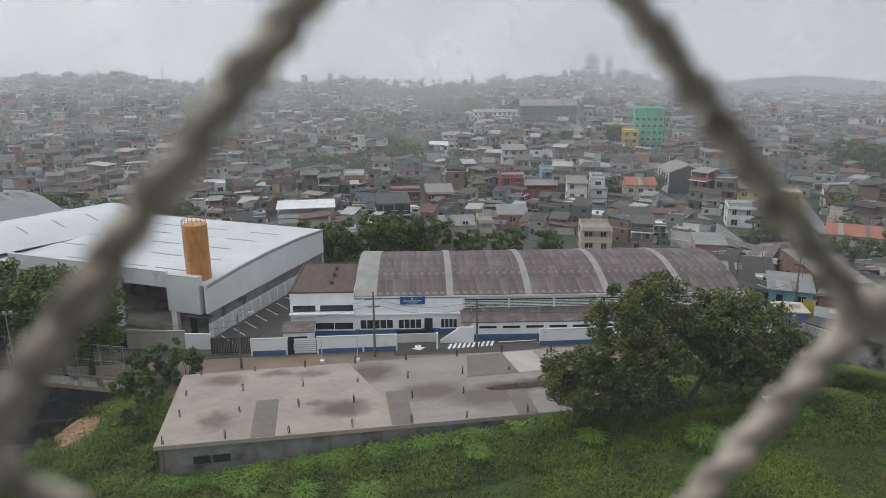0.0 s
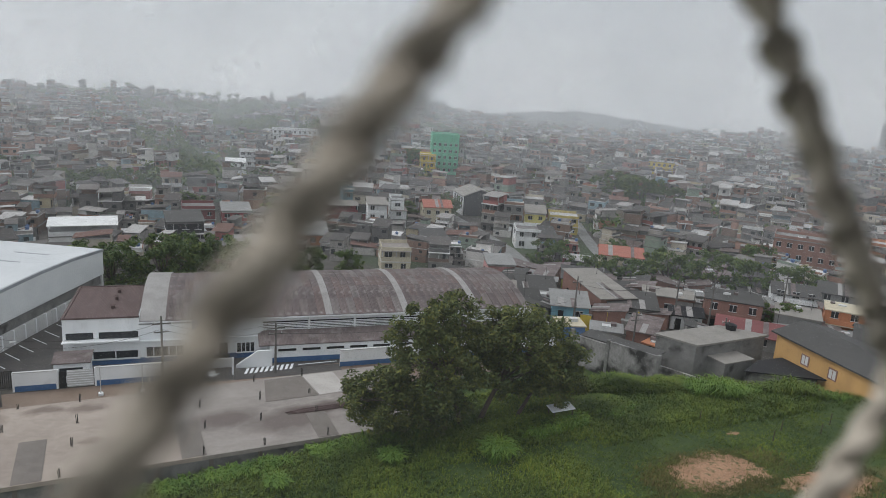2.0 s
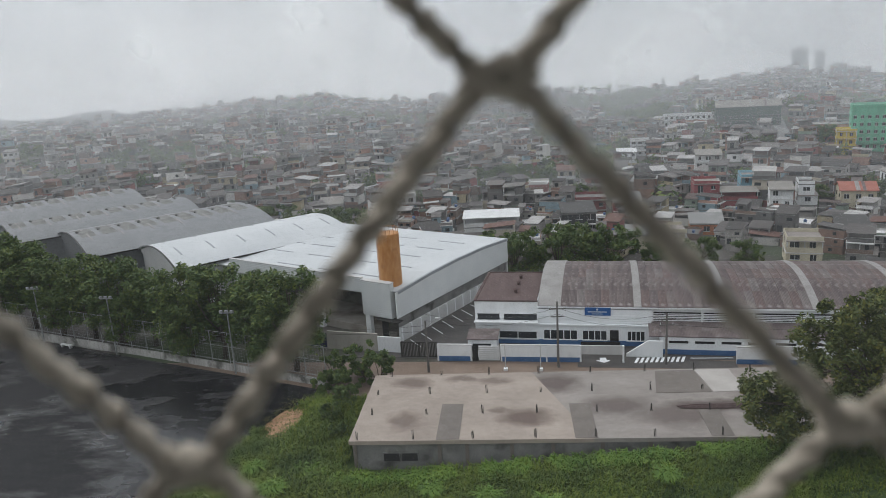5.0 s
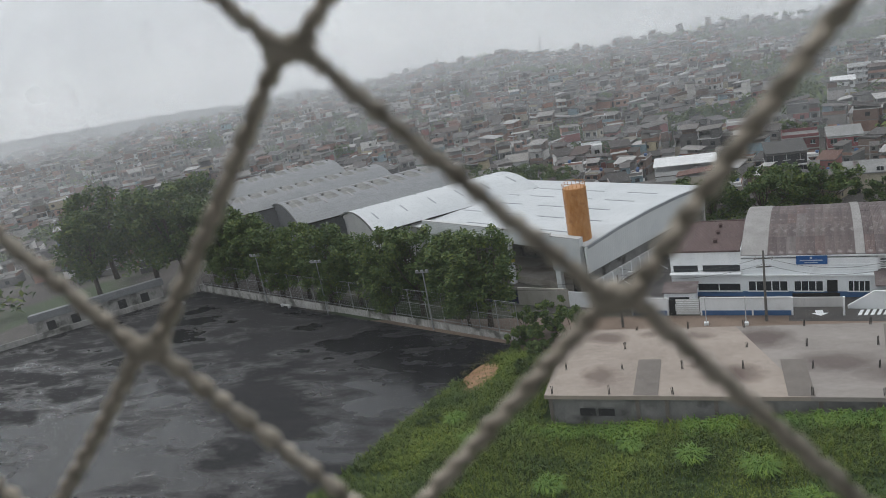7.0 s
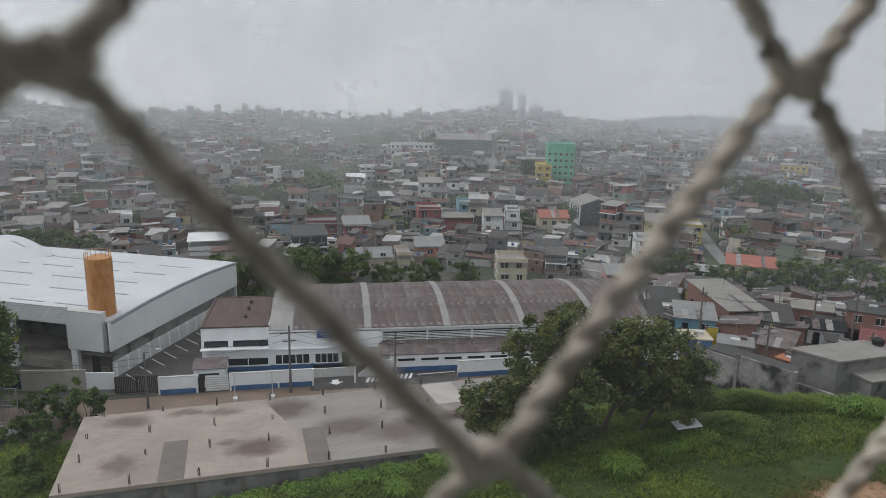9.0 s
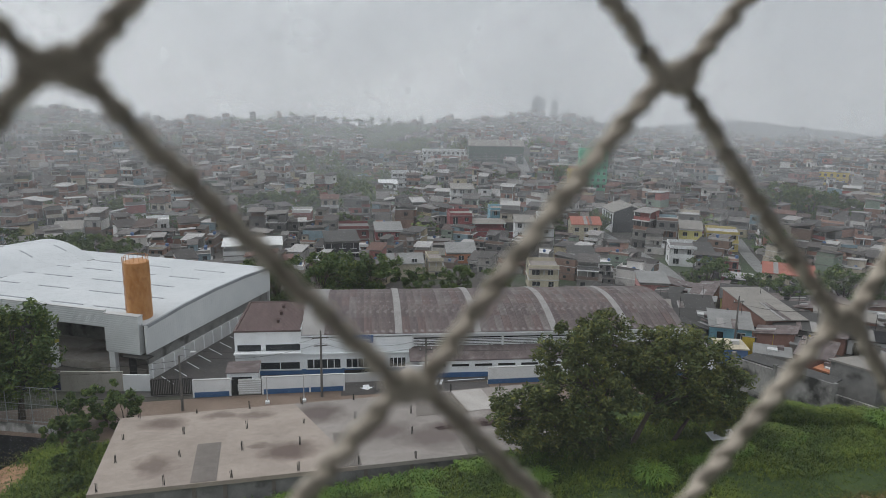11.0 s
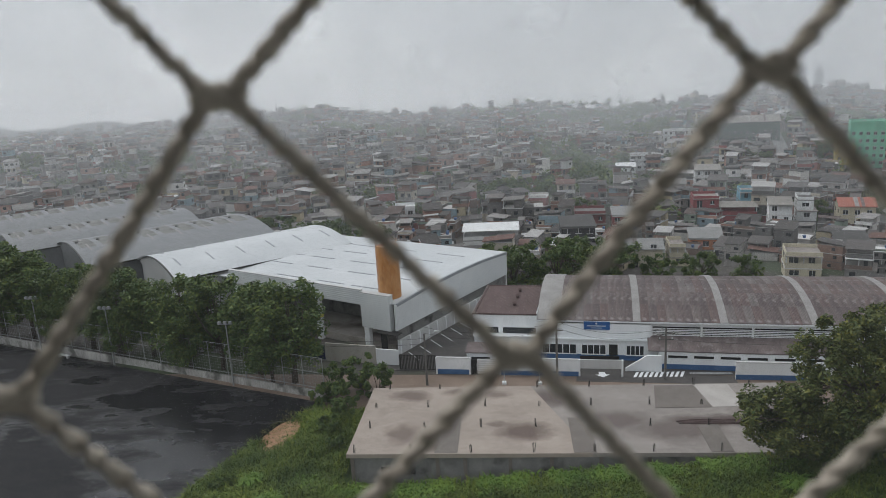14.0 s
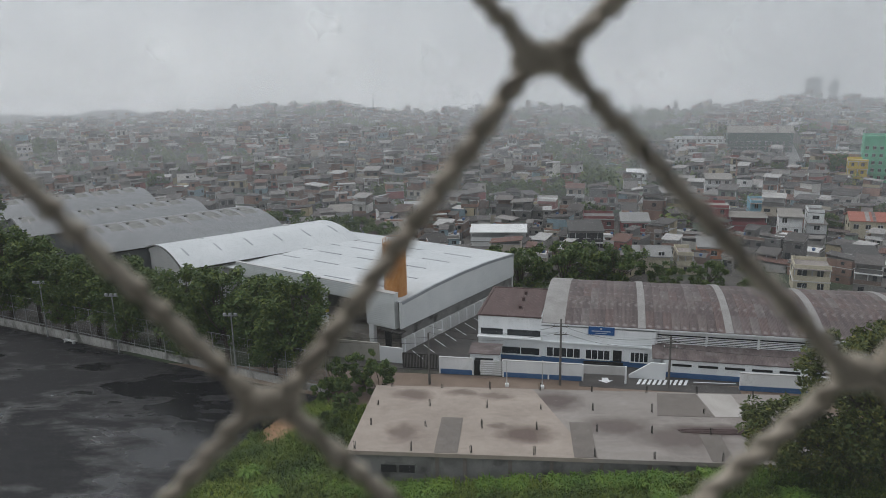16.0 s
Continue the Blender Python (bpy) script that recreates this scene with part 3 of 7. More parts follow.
# dark wet playing ground and the street
LOT = ((-23.5, 76.6), (-92, 102.6), (-116, 78), (-125, 40), (-60, 30), (-36, 45), (-32, 57), (-27, 71))
solid("sports_ground", prism(LOT[::-1], -0.3, 0.06), M["clay"], "dark wet cinder sports ground with pale puddles", "sports ground", kind="structure")
solid("street", prism(((-60, 74.6), (62, 74.6), (62, 81.0), (-60, 86.5)), -0.3, 0.03), M["street"], "muddy brown wet street along the factory wall", "street", kind="structure")
solid("yard", prism(((-24, 86.5), (60, 80.0), (64, 101), (2, 115), (-8, 112)), -0.3, 0.05), M["asphalt"], "grey asphalt factory yard with parking bays", "yard", kind="structure")


# ---- flat concrete roof building in front ----
def slab_building():
    t = thing("unfinished_building", "unfinished grey concrete building with flat stained roof slab", "building", pose(-16.3, 59, 0))
    w = part("wall", boxes(bmesh.new(), [(0.3, 0.3, -0.5, 44, 0.5, 2.8), (0.3, 14.1, -0.5, 44, 14.3, 2.8), (0.3, 0.3, -0.5, 0.5, 14.3, 2.8), (43.8, 0.3, -0.5, 44, 14.3, 2.8)]), M["block"], t, "bare grey blockwork wall with damp streaks")
    part("roof_slab", prism(((0, 0), (22.9, 0), (17.7, 14.6), (0, 14.6)), 2.8, 3.2), M["slab_left"], t, "warm pale concrete slab with brown damp stains")
    part("roof_slab", prism(((22.9, 0), (44.3, 0), (44.3, 14.6), (17.7, 14.6)), 2.8, 3.195), M["slab_right"], t, "greyer concrete slab with dark damp stains")
    for x0, x1, y1 in ((8.3, 10.5, 7.2), (21.2, 23.3, 6.9), (33.4, 35.4, 5.2)):
        part("roof_patch", bx(x0, 0.12, 3.2, x1, y1, 3.235), M["damp"], t, "darker damp strip in the roof slab", bevel=0.01)
    part("roof_patch", prism(((30.2, 8.9), (35.8, 8.9), (35.2, 14.2), (31.1, 14.2)), 3.2, 3.23), M["damp"], t, "square of darker grey screed")
    part("roof_patch", prism(((35.9, 8.9), (39.2, 9.1), (38.9, 14.3), (35.3, 14.3)), 3.2, 3.235), M["slab_pale"], t, "square of fresh pale screed")
    for k in range(2):
        x = 3.2 + k * 1.75
        win = part("window", bx(x, 0.22, 0.95, x + 1.5, 0.34, 1.75), M["dark"], t, "unglazed dark window opening")
        part("frame", boxes(bmesh.new(), [(x - 0.08, 0.2, 0.87, x + 1.58, 0.3, 0.95), (x - 0.08, 0.2, 1.75, x + 1.58, 0.3, 1.83), (x - 0.08, 0.2, 0.95, x, 0.3, 1.75), (x + 1.5, 0.2, 0.95, x + 1.58, 0.3, 1.75)]), M["block"], win)
    for x in (0.3, 8.4, 11, 15.2, 19, 23.5, 27.8, 32, 36.5, 40.6, 43.6):
        part("pillar", bx(x, 0.18, -0.5, x + 0.35, 0.3, 2.8), M["damp"], t)
    rng = random.Random(5)
    for i in range(8):
        for j, y in enumerate((0.25, 5.1, 9.6, 14.2)):
            x = 0.6 + i * 5.6 + rng.uniform(-0.3, 0.3) + j * 0.4
            bm = bmesh.new()
            h = rng.uniform(0.45, 0.95)
            for a in ((0, 0), (0.14, 0), (0.07, 0.12)):
                tube(bm, [(x + a[0], y + a[1], 3.15), (x + a[0] + rng.uniform(-0.07, 0.07), y + a[1] + rng.uniform(-0.07, 0.07), 3.2 + h)], [0.03, 0.03], 5)
            part("starter_bar", bm, M["iron"], t)


slab_building()
bars = thing("rebar_pile", "pile of long rusty steel bars on the roof slab", "steel bars", pose(15.2, 64.4, 3.2))
rng = random.Random(4)
for i in range(16):
    x, y = rng.uniform(0, 1.5), rng.uniform(0, 0.9)
    part("bar", tube(bmesh.new(), [(x, y, 0.04 + 0.02 * (i % 3)), (x + 5, y + rng.uniform(-0.3, 0.3), 0.05), (x + 10.5, y + rng.uniform(-0.4, 0.2), 0.04)], [0.035] * 3, 5), M["redroof"], bars)


# ---- long white factory with arched weathered roof ----
FACTORY = pose(-5.6, 90.5, 0, 0, 0, -7.5)


def windows_row(t, x0, x1, y, z0, z1, n, m=None, label="dark strip window"):
    """n panes with white mullions set 3 cm proud of a wall at y."""
    win = part("window", bx(x0, y - 0.02, z0, x1, y + 0.06, z1), M["glass"], t, label)
    step = (x1 - x0) / n
    for i in range(n + 1):
        part("mullion", bx(x0 + i * step - 0.05, y - 0.06, z0, x0 + i * step + 0.05, y + 0.02, z1), m or M["white"], win)
    part("sill", bx(x0 - 0.1, y - 0.14, z0 - 0.12, x1 + 0.1, y + 0.03, z0), m or M["white"], win)


def factory():
    t = thing("factory", "long white rendered factory with arched weathered brown roof", "factory", FACTORY)
    # lower left block, flat dark red roof
    part("wall", bx(0, 0, -0.3, 8.5, 13, 6.0), M["white"], t, "white render with grey streaks")
    part("roof", bx(0.25, 0.25, 6.0, 8.35, 12.8, 6.12), M["redroof"], t, "flat dark red sheet roof")
    for b in ((-0.1, -0.1, 6.0, 8.5, 0.2, 6.2), (-0.1, 0.2, 6.0, 0.2, 13.1, 6.2), (-0.1, 12.8, 6.0, 8.5, 13.1, 6.2)):
        part("roof_edge", bx(*b), M["redroof"], t, "dark red sheet edge of the roof")
    for y in (3.5, 7, 10):
        part("roof_vent", tube(bmesh.new(), [(5.2, y, 6.1), (5.2, y, 6.5), (5.2, y, 6.55), (5.2, y, 6.75)], [0.22, 0.22, 0.42, 0.1], 10), M["redroof"], t)
    windows_row(t, 0.3, 3.4, -0.02, 3.45, 4.25, 1)
    windows_row(t, 3.9, 8.4, -0.02, 3.45, 4.25, 1)
    windows_row(t, 3.2, 8.3, -0.02, 0.85, 1.75, 2)
    part("canopy", bx(0, -1.1, 3.3, 8.5, 0, 3.45), M["white"], t, bevel=0.02)
    part("base_band", bx(0, -0.05, -0.3, 8.5, 0, 0.6), M["bluepaint"], t, "blue painted plinth")
    # main hall
    part("hall_wall", bx(8.5, 0.6, -0.3, 60.5, 21, 5.3), M["white"], t, "white render hall wall")
    part("facade", bx(8.5, 0, -0.3, 23, 0.6, 5.0), M["white"], t)
    part("gable", arch_wall(20.6, 5.3, 2.1, 0.3), M["white"], t).matrix_basis = Matrix.Translation((60.4, 10.7, 0)) @ pose(0, 0, 0, 0, 0, 90)
    SHEET = [mesh_of(arc_strip(21.4, 5.46, 1.95, k0, k1, 1.03, 5), "roof_sheet", M["sheet"]) for k0, k1 in ((0.0, 0.17), (0.165, 0.335), (0.33, 0.5), (0.495, 0.75))]
    rng = random.Random(8)
    x = 8.5
    for i, (wd, mm) in enumerate(((3.0, "palesheet"), (9.3, "rustroof"), (0.95, "palesheet"), (9.6, "rustroof"), (0.95, "palesheet"), (9.6, "rustroof"), (0.95, "palesheet"), (9.4, "rustroof"), (0.95, "palesheet"), (7.6, "rustroof"))):
        lift = 0.03 if mm == "palesheet" else 0.0
        if lift:
            ob = part("roof_strip", vault(21.4, wd, 5.35 + lift, 1.95, 0.14, 18), M[mm], t, "pale ribbed roof strip")
            ob.matrix_basis = Matrix.Translation((x + wd, 10.6, 0)) @ pose(0, 0, 0, 0, 0, 90)
        else:
            ob = part("roof_deck", vault(21.4, wd, 5.3, 1.95, 0.1, 18), M[mm], t, "weathered brown roof")
            ob.matrix_basis = Matrix.Translation((x + wd, 10.6, 0)) @ pose(0, 0, 0, 0, 0, 90)
            n = round(wd / 1.05)
            for s in range(n):
                for r, me in enumerate(SHEET):
                    o = part("roof_sheet", me, None, t)
                    o.matrix_basis = Matrix.Translation((x + (s + 1) * wd / n, 10.6, rng.uniform(0, 0.02))) @ pose(0, 0, 0, 0, 0, 90)
        x += wd
    part("gutter", bx(8.5, -0.12, 5.2, 60.5, 0.12, 5.42), M["white"], t, bevel=0.03)
    # louvre strip between the roofs
    for i in range(5):
        part("louvre", bx(23.2, 0.45, 3.45 + i * 0.22, 60, 0.56, 3.55 + i * 0.22), M["white"], t)
    for i in range(7):
        part("pilaster", bx(23 + i * 6.1, 0.3, 3.0, 23.25 + i * 6.1, 0.62, 5.2), M["white"], t)
    # black sheet on the white wall paints the shade behind the louvres
    part("gap_shade_sheet", bx(23.1, 0.57, 3.3, 60, 0.6, 4.6), M["dark"], t)
    for i in range(4):
        part("facade_band", bx(8.7, -0.06, 3.55 + i * 0.22, 12.5, 0, 3.65 + i * 0.22), M["white"], t)
    for i in range(4):
        part("facade_band", bx(17.8, -0.06, 3.2 + i * 0.3, 22.9, 0, 3.32 + i * 0.3), M["white"], t)
    sign = part("sign", bx(14.6, -0.14, 4.25, 17.9, -0.02, 5.35), plain("sign_blue", (0.02, 0.10, 0.30), 0.4), t, "blue sign board with pale unreadable lines")
    pale = plain("sign_line", (0.45, 0.52, 0.62))
    part("sign_line", bx(15.0, -0.16, 4.68, 17.4, -0.14, 4.82), pale, sign)
    part("sign_line", bx(15.5, -0.16, 4.42, 16.9, -0.14, 4.52), pale, sign)
    part("sign_mark", prism([(16.2 + 0.15 * math.cos(a), 0.15 * math.sin(a)) for a in np.linspace(0, 6.28, 9)[:-1]], 0, 0.02), pale, sign).matrix_basis = Matrix.Translation((0, -0.16, 5.08)) @ pose(0, 0, 0, 90, 0, 0)
    windows_row(t, 9.2, 13.6, -0.02, 0.85, 2.05, 5, label="grey barred window")
    windows_row(t, 14.3, 17.4, -0.02, 0.85, 2.05, 4, label="grey barred window")
    part("door", bx(17.8, -0.05, -0.1, 18.9, 0.02, 2.2), M["dark"], t, "dark doorway with white frame")
    windows_row(t, 20.0, 22.2, -0.02, 0.85, 2.05, 4, label="grey barred window")
    part("base_band", bx(8.5, -0.05, -0.3, 23, 0, 0.75), M["bluepaint"], t, "blue painted plinth")
    part("ledge", bx(8.5, -0.35, 2.85, 23, 0, 3.0), M["white"], t)
    # lean-to with dark sheet roof and low front wing
    bm = bmesh.new()
    v = [bm.verts.new(q) for q in ((22.6, -2.4, 2.35), (60, -2.4, 2.35), (60, 0.5, 3.35), (22.6, 0.5, 3.35), (22.6, -2.4, 2.47), (60, -2.4, 2.47), (60, 0.5, 3.47), (22.6, 0.5, 3.47))]
    for f in ((3, 2, 1, 0), (4, 5, 6, 7), (0, 1, 5, 4), (1, 2, 6, 5), (2, 3, 7, 6), (3, 0, 4, 7)):
        bm.faces.new([v[i] for i in f])
    part("lean_to_roof", bm, M["rustroof"], t, "dark weathered lean-to roof")
    part("wing", bx(24, -2.3, -0.3, 60, 0.6, 2.3), M["white"], t)
    for i in range(7):
        part("vent_slot", bx(25 + i * 3.1, -2.36, 1.55, 27.3 + i * 3.1, -2.28, 1.85), M["dark"], t)
    part("base_band", bx(24, -2.36, -0.3, 60, -2.3, 0.7), M["bluepaint"], t, "blue painted plinth")
    part("gable_wall", prism(((0, 0), (4.4, 0), (4.4, 2.2), (2.6, 2.2), (0, 0.4)), 0, 0.25), M["white"], t, "sloped white end wall").matrix_basis = Matrix.Translation((19.8, -3.2, 0)) @ pose(0, 0, 0, 90, 0, 0)


factory()


# ---- street wall with gates ----
WALL = pose(-10.3, 84.7, 0, 0, 0, -5)


def street_wall():
    t = thing("street_wall", "white rendered street wall with blue painted base", "wall", WALL)
    for x0, x1 in ((0, 4.3), (8.2, 13.9), (13.9, 18.0), (36.5, 68)):
        part("wall_panel", bx(x0, 0, -0.2, x1, 0.2, 2.2), M["white"], t, bevel=0.02)
        part("base_band", bx(x0, -0.04, -0.2, x1, 0.0, 0.65), M["bluepaint"], t, "faded blue base band")
        part("coping", bx(x0, -0.06, 2.2, x1, 0.26, 2.28), M["panel"], t)
    for x in (0, 4.3, 8.2, 13.9, 18.1, 23.3):
        part("pier", bx(x - 0.1, -0.05, -0.2, x + 0.12, 0.26, 2.26), M["white"], t, bevel=0.02)
    for x0, x1 in ((5.3, 8.0),):
        g = part("gate", bx(x0, 0.05, 0.1, x1, 0.12, 2.1), M["panel"], t, "pale sheet gate")
        for i in range(7):
            part("rib", bx(x0, 0.02, 0.25 + i * 0.28, x1, 0.05, 0.33 + i * 0.28), M["white"], g)
        part("door", bx(4.5, 0.05, 0, 5.2, 0.12, 2.0), M["dark"], t, "narrow dark gate door")
    part("wall_panel", bx(18.2, 0.1, 1.05, 23.2, 0.25, 2.2), M["panel"], t, "pale lintel panel over the entrance")
    # no real panel: a black sheet gives the open entrance its shade
    part("wall_panel", bx(18.2, 4.2, -0.2, 23.2, 4.3, 1.0), M["dark"], t, "black sheet painting the shade of the entrance under the panel")


street_wall()
solid("entrance_apron", prism(((7.2, 81.6), (26, 80.0), (26.2, 82.4), (7.5, 84.2)), -0.2, 0.045), M["asphalt"], "dark asphalt apron at the factory entrance", "apron", kind="structure")
guard = thing("guard_house", "small white guard house with brown sheet roof", "guard house", pose(-6.4, 85.6, 0, 0, 0, -5))
part("wall", bx(0, 0, -0.2, 3.7, 2.6, 2.5), M["white"], guard)
part("roof", prism(((-0.3, 2.5), (2.9, 2.75), (2.9, 2.87), (-0.3, 2.62)), -0.2, 3.9), M["rustroof"], guard, "brown sheet roof").matrix_basis = Matrix(((0, 0, 1, 0), (1, 0, 0, 0), (0, 1, 0, 0), (0, 0, 0, 1)))
part("window", bx(0.6, -0.05, 1.0, 3.0, 0.02, 1.9), M["glass"], guard)


def road_mark(name, pts, label, m):
    solid(name, prism(pts, 0, 0.012), M["white"], label, "road marking", m, kind="structure")


ARROW = pose(10.6, 83.55, 0.06)
road_mark("road_arrow", ((0, -0.9), (0.9, -0.1), (0.4, -0.1), (0.4, 0.7), (-0.4, 0.7), (-0.4, -0.1), (-0.9, -0.1)), "white arrow painted on the asphalt entrance", ARROW)
for i in range(10):
    road_mark("road_stripe", ((0, -0.7), (0.35, -0.7), (0.95, 0.8), (0.6, 0.8)), "white diagonal stripe painted on the asphalt", pose(14.2 + i * 0.62, 83.2, 0.06))
road_mark("road_stripe", ((0, 0), (5, -0.2), (5, 0), (0, 0.2)), "white line painted on the asphalt", pose(21.2, 83.4, 0.06))
for i in range(8):
    m = pose(-15.0 + i * 1.3, 92.0 + i * 2.35, 0.06, 0, 0, -29)
    road_mark("parking_line", ((0, 0), (3.0, -1.6), (3.0, -1.45), (0, 0.15)), "white parking bay line on grey asphalt", m)


# ---- white warehouse group, turned away from the street ----
HOUSE = pose(-16.2, 91.3, 0, 0, 0, -29)


def warehouse():
    t = thing("warehouse", "large white warehouse with ribbed cladding and low white roof", "warehouse", HOUSE)
    part("side_cladding", bx(-0.15, -0.3, 3.6, 0.1, 31, 7.3), M["clad"], t, "tall pale side cladding")
    part("side_recess", bx(-0.6, 0.4, 2.0, -0.3, 31, 3.7), M["block"], t, "recessed dark band along the side")
    for i in range(13):
        part("side_panel", bx(-0.45, 0.5 + i * 2.25, -0.2, 0.12, 2.65 + i * 2.25, 2.0), M["panel"], t, bevel=0.02)
        part("side_post", bx(-0.4, 0.3 + i * 2.25, -0.2, 0.15, 0.5 + i * 2.25, 2.02), M["white"], t)
    part("back_wall", bx(-26, 30.7, -0.2, 0, 31, 7.4), M["panel"], t)
    # roof: a low double pitch, ridge across the depth
    bm = bmesh.new()
    prof = ((0.1, 7.25), (7.8, 7.8), (15.5, 8.0), (23.2, 7.9), (31.1, 7.4))
    lo = [[bm.verts.new((x, y, z + d)) for y, z in prof] for x in (-43.0, 0.0) for d in (0, 0.15)]
    for i in range(4):
        bm.faces.new((lo[1][i], lo[1][i + 1], lo[3][i + 1], lo[3][i]))
        bm.faces.new((lo[0][i], lo[2][i], lo[2][i + 1], lo[0][i + 1]))
        for a, b in ((0, 1), (2, 3)):
            bm.faces.new((lo[a][i], lo[a][i + 1], lo[b][i + 1], lo[b][i]))
    bm.faces.new((lo[0][0], lo[1][0], lo[3][0], lo[2][0])), bm.faces.new((lo[0][4], lo[2][4], lo[3][4], lo[1][4]))
    part("roof", bm, M["wroof"], t, "white metal sheet roof")
    for k, (x0, y) in enumerate(((-6, 4), (-13, 4), (-22, 4), (-4, 9), (-11, 9), (-20, 9), (-6, 14), (-15, 14), (-24, 14), (-5, 19), (-13, 19), (-21, 19), (-4, 24), (-14, 24), (-29, 9), (-31, 14), (-29, 19), (-23, 24), (-32, 24))):
        z = float(np.interp(y, [q[0] for q in prof], [q[1] for q in prof]))
        part("skylight", bx(x0 - 5.4, y - 0.14, z + 0.1, x0, y + 0.14, z + 0.2), M["skylight"], t, "narrow grey skylight strip")
    for (y0, z0), (y1, z1) in zip(prof, prof[1:]):
        part("roof_edge", prism(((y0, z0 - 0.25), (y1, z1 - 0.25), (y1, z1 + 0.17), (y0, z0 + 0.17)), -0.16, 0.16), M["skylight"], t, "grey roof edge flashing").matrix_basis = Matrix(((0, 0, 1, 0), (1, 0, 0, 0), (0, 1, 0, 0), (0, 0, 0, 1)))
        part("upper_cladding", prism(((y0, 7.2), (y1, 7.2), (y1, z1 - 0.2), (y0, z0 - 0.2)), -0.13, 0.08), M["clad"], t).matrix_basis = Matrix(((0, 0, 1, 0), (1, 0, 0, 0), (0, 1, 0, 0), (0, 0, 0, 1)))
    # ribbed fascia over the loading bay
    part("fascia", bx(-34, -0.3, 6.6, -6.0, 0.1, 8.75), M["clad"], t, "white ribbed fascia")
    part("fascia_corner", bx(-6.0, -0.4, 3.4, -0.9, 0.5, 8.45), M["clad"], t, "white ribbed corner volume")
    part("fascia_cap", boxes(bmesh.new(), [(-34, -0.36, 8.75, -6.0, 0.16, 8.85), (-6.1, -0.46, 8.45, -0.85, 0.55, 8.55)]), M["panel"], t)
    for i in range(17):
        part("rib", bx(-6.03, -0.45, 3.55 + i * 0.29, -0.87, -0.38, 3.7 + i * 0.29), M["clad"], t)
    for i in range(7):
        part("rib", bx(-34, -0.35, 6.75 + i * 0.29, -6.05, -0.28, 6.9 + i * 0.29), M["clad"], t)
    for x in (-5.9, -15.3, -24.4, -33.2):
        p = part("column", bx(x, -0.2, -0.2, x + 0.9, 0.5, 6.7), M["white"], t, bevel=0.03)
        part("band", bx(x - 0.04, -0.24, 3.4, x + 0.94, 0.54, 3.9), plain("yellow_band", (0.55, 0.50, 0.10)), p, "yellow painted band")
    part("bay_back", bx(-34, 8, -0.2, -1, 8.2, 7.0), M["block"], t, "dim back wall of the loading bay")
    part("bay_floor", bx(-34, 0.6, 0.0, -1, 8, 1.1), M["concrete"], t, "raised loading floor")
    part("bay_door", bx(-9.6, 7.9, 1.1, -7.6, 8.0, 4.2), M["panel"], t)
    part("side_door", bx(-2.7, -0.45, 0, -1.6, -0.38, 3.0), M["dark"], t, "dark side doorway")
    part("awning", prism(((-3.2, -1.2), (0.6, -1.2), (0.6, 0.2), (-3.2, 0.2)), 3.2, 3.32), M["iron"], t)
    # arched bays, their axes turned further from the street
    lean = pose(0, 0, 0, 0, 0, -18)
    for i, (u, v, w, rise, zr, L, m, lab) in enumerate(((-49.5, -3.5, 21, 1.9, 7.9, 33, "wroof", "white arched roof bay"), (-75.5, -4, 28, 2.1, 8.0, 36, "groof", "wide grey arched roof bay"), (-99.5, -5, 22, 2.0, 8.1, 38, "groof", "grey arched roof bay"), (-127, 0, 27, 2.2, 8.1, 37, "groof", "wide grey arched roof bay"))):
        put = Matrix.Translation((u, v, 0)) @ lean
        ob = part("vault_roof", vault(w, L, zr, rise, 0.15, 22), M[m], t, lab)
        ob.matrix_basis = put
        ob = part("bay_wall", bx(-w / 2 + 0.4, 0.6, -0.2, w / 2 - 0.4, L - 0.5, zr), M["groof"] if i else M["panel"], t)
        ob.matrix_basis = put
        part("arch_end", arch_wall(w - 0.8, zr - 0.05, rise - 0.1, 0.3), M["groof"] if i else M["panel"], t, "grey arched gable" if i else "pale arched gable").matrix_basis = put @ Matrix.Translation((0, 0.4, 0))
        part("arch_rim", arc_strip(w, zr + 0.15, rise, 0.0, 1.0, 0.25, 20), M["iron"], t, "dark rim of the arched roof").matrix_basis = put
        part("valley_gutter", bx(w / 2 - 0.25, 0, zr - 0.1, w / 2 + 0.2, L, zr + 0.14), M["iron"], t, "dark valley gutter").matrix_basis = put
        for k in range(6):
            for a, b in (((0.3, 0.44), (0.58, 0.74)) if i else ((0.18, 0.36), (0.62, 0.8))):
                ob = part("roof_light", arc_strip(w, zr + 0.16, rise, a, b, 0.32 if i else 0.28), M["palesheet"] if i else M["skylight"], t, "thin skylight strip across the vault")
                ob.matrix_basis = put @ Matrix.Translation((0, 2.5 + k * 5.6, 0))
        if i:
            for k in range(9):
                part("dark_panel", arc_strip(w, zr + 0.13, rise, 0.36, 0.66, 2.6), M["block"], t, "darker weathered roof panel").matrix_basis = put @ Matrix.Translation((0, 1.4 + k * 3.8, 0))
            for k in range(10):
                part("roof_vent", tube(bmesh.new(), [(0, 1.5 + k * 3.8, zr + rise), (0, 1.5 + k * 3.8, zr + rise + 0.4), (0, 1.5 + k * 3.8, zr + rise + 0.6)], [0.22, 0.34, 0.12], 8), M["block"], t).matrix_basis = put


warehouse()

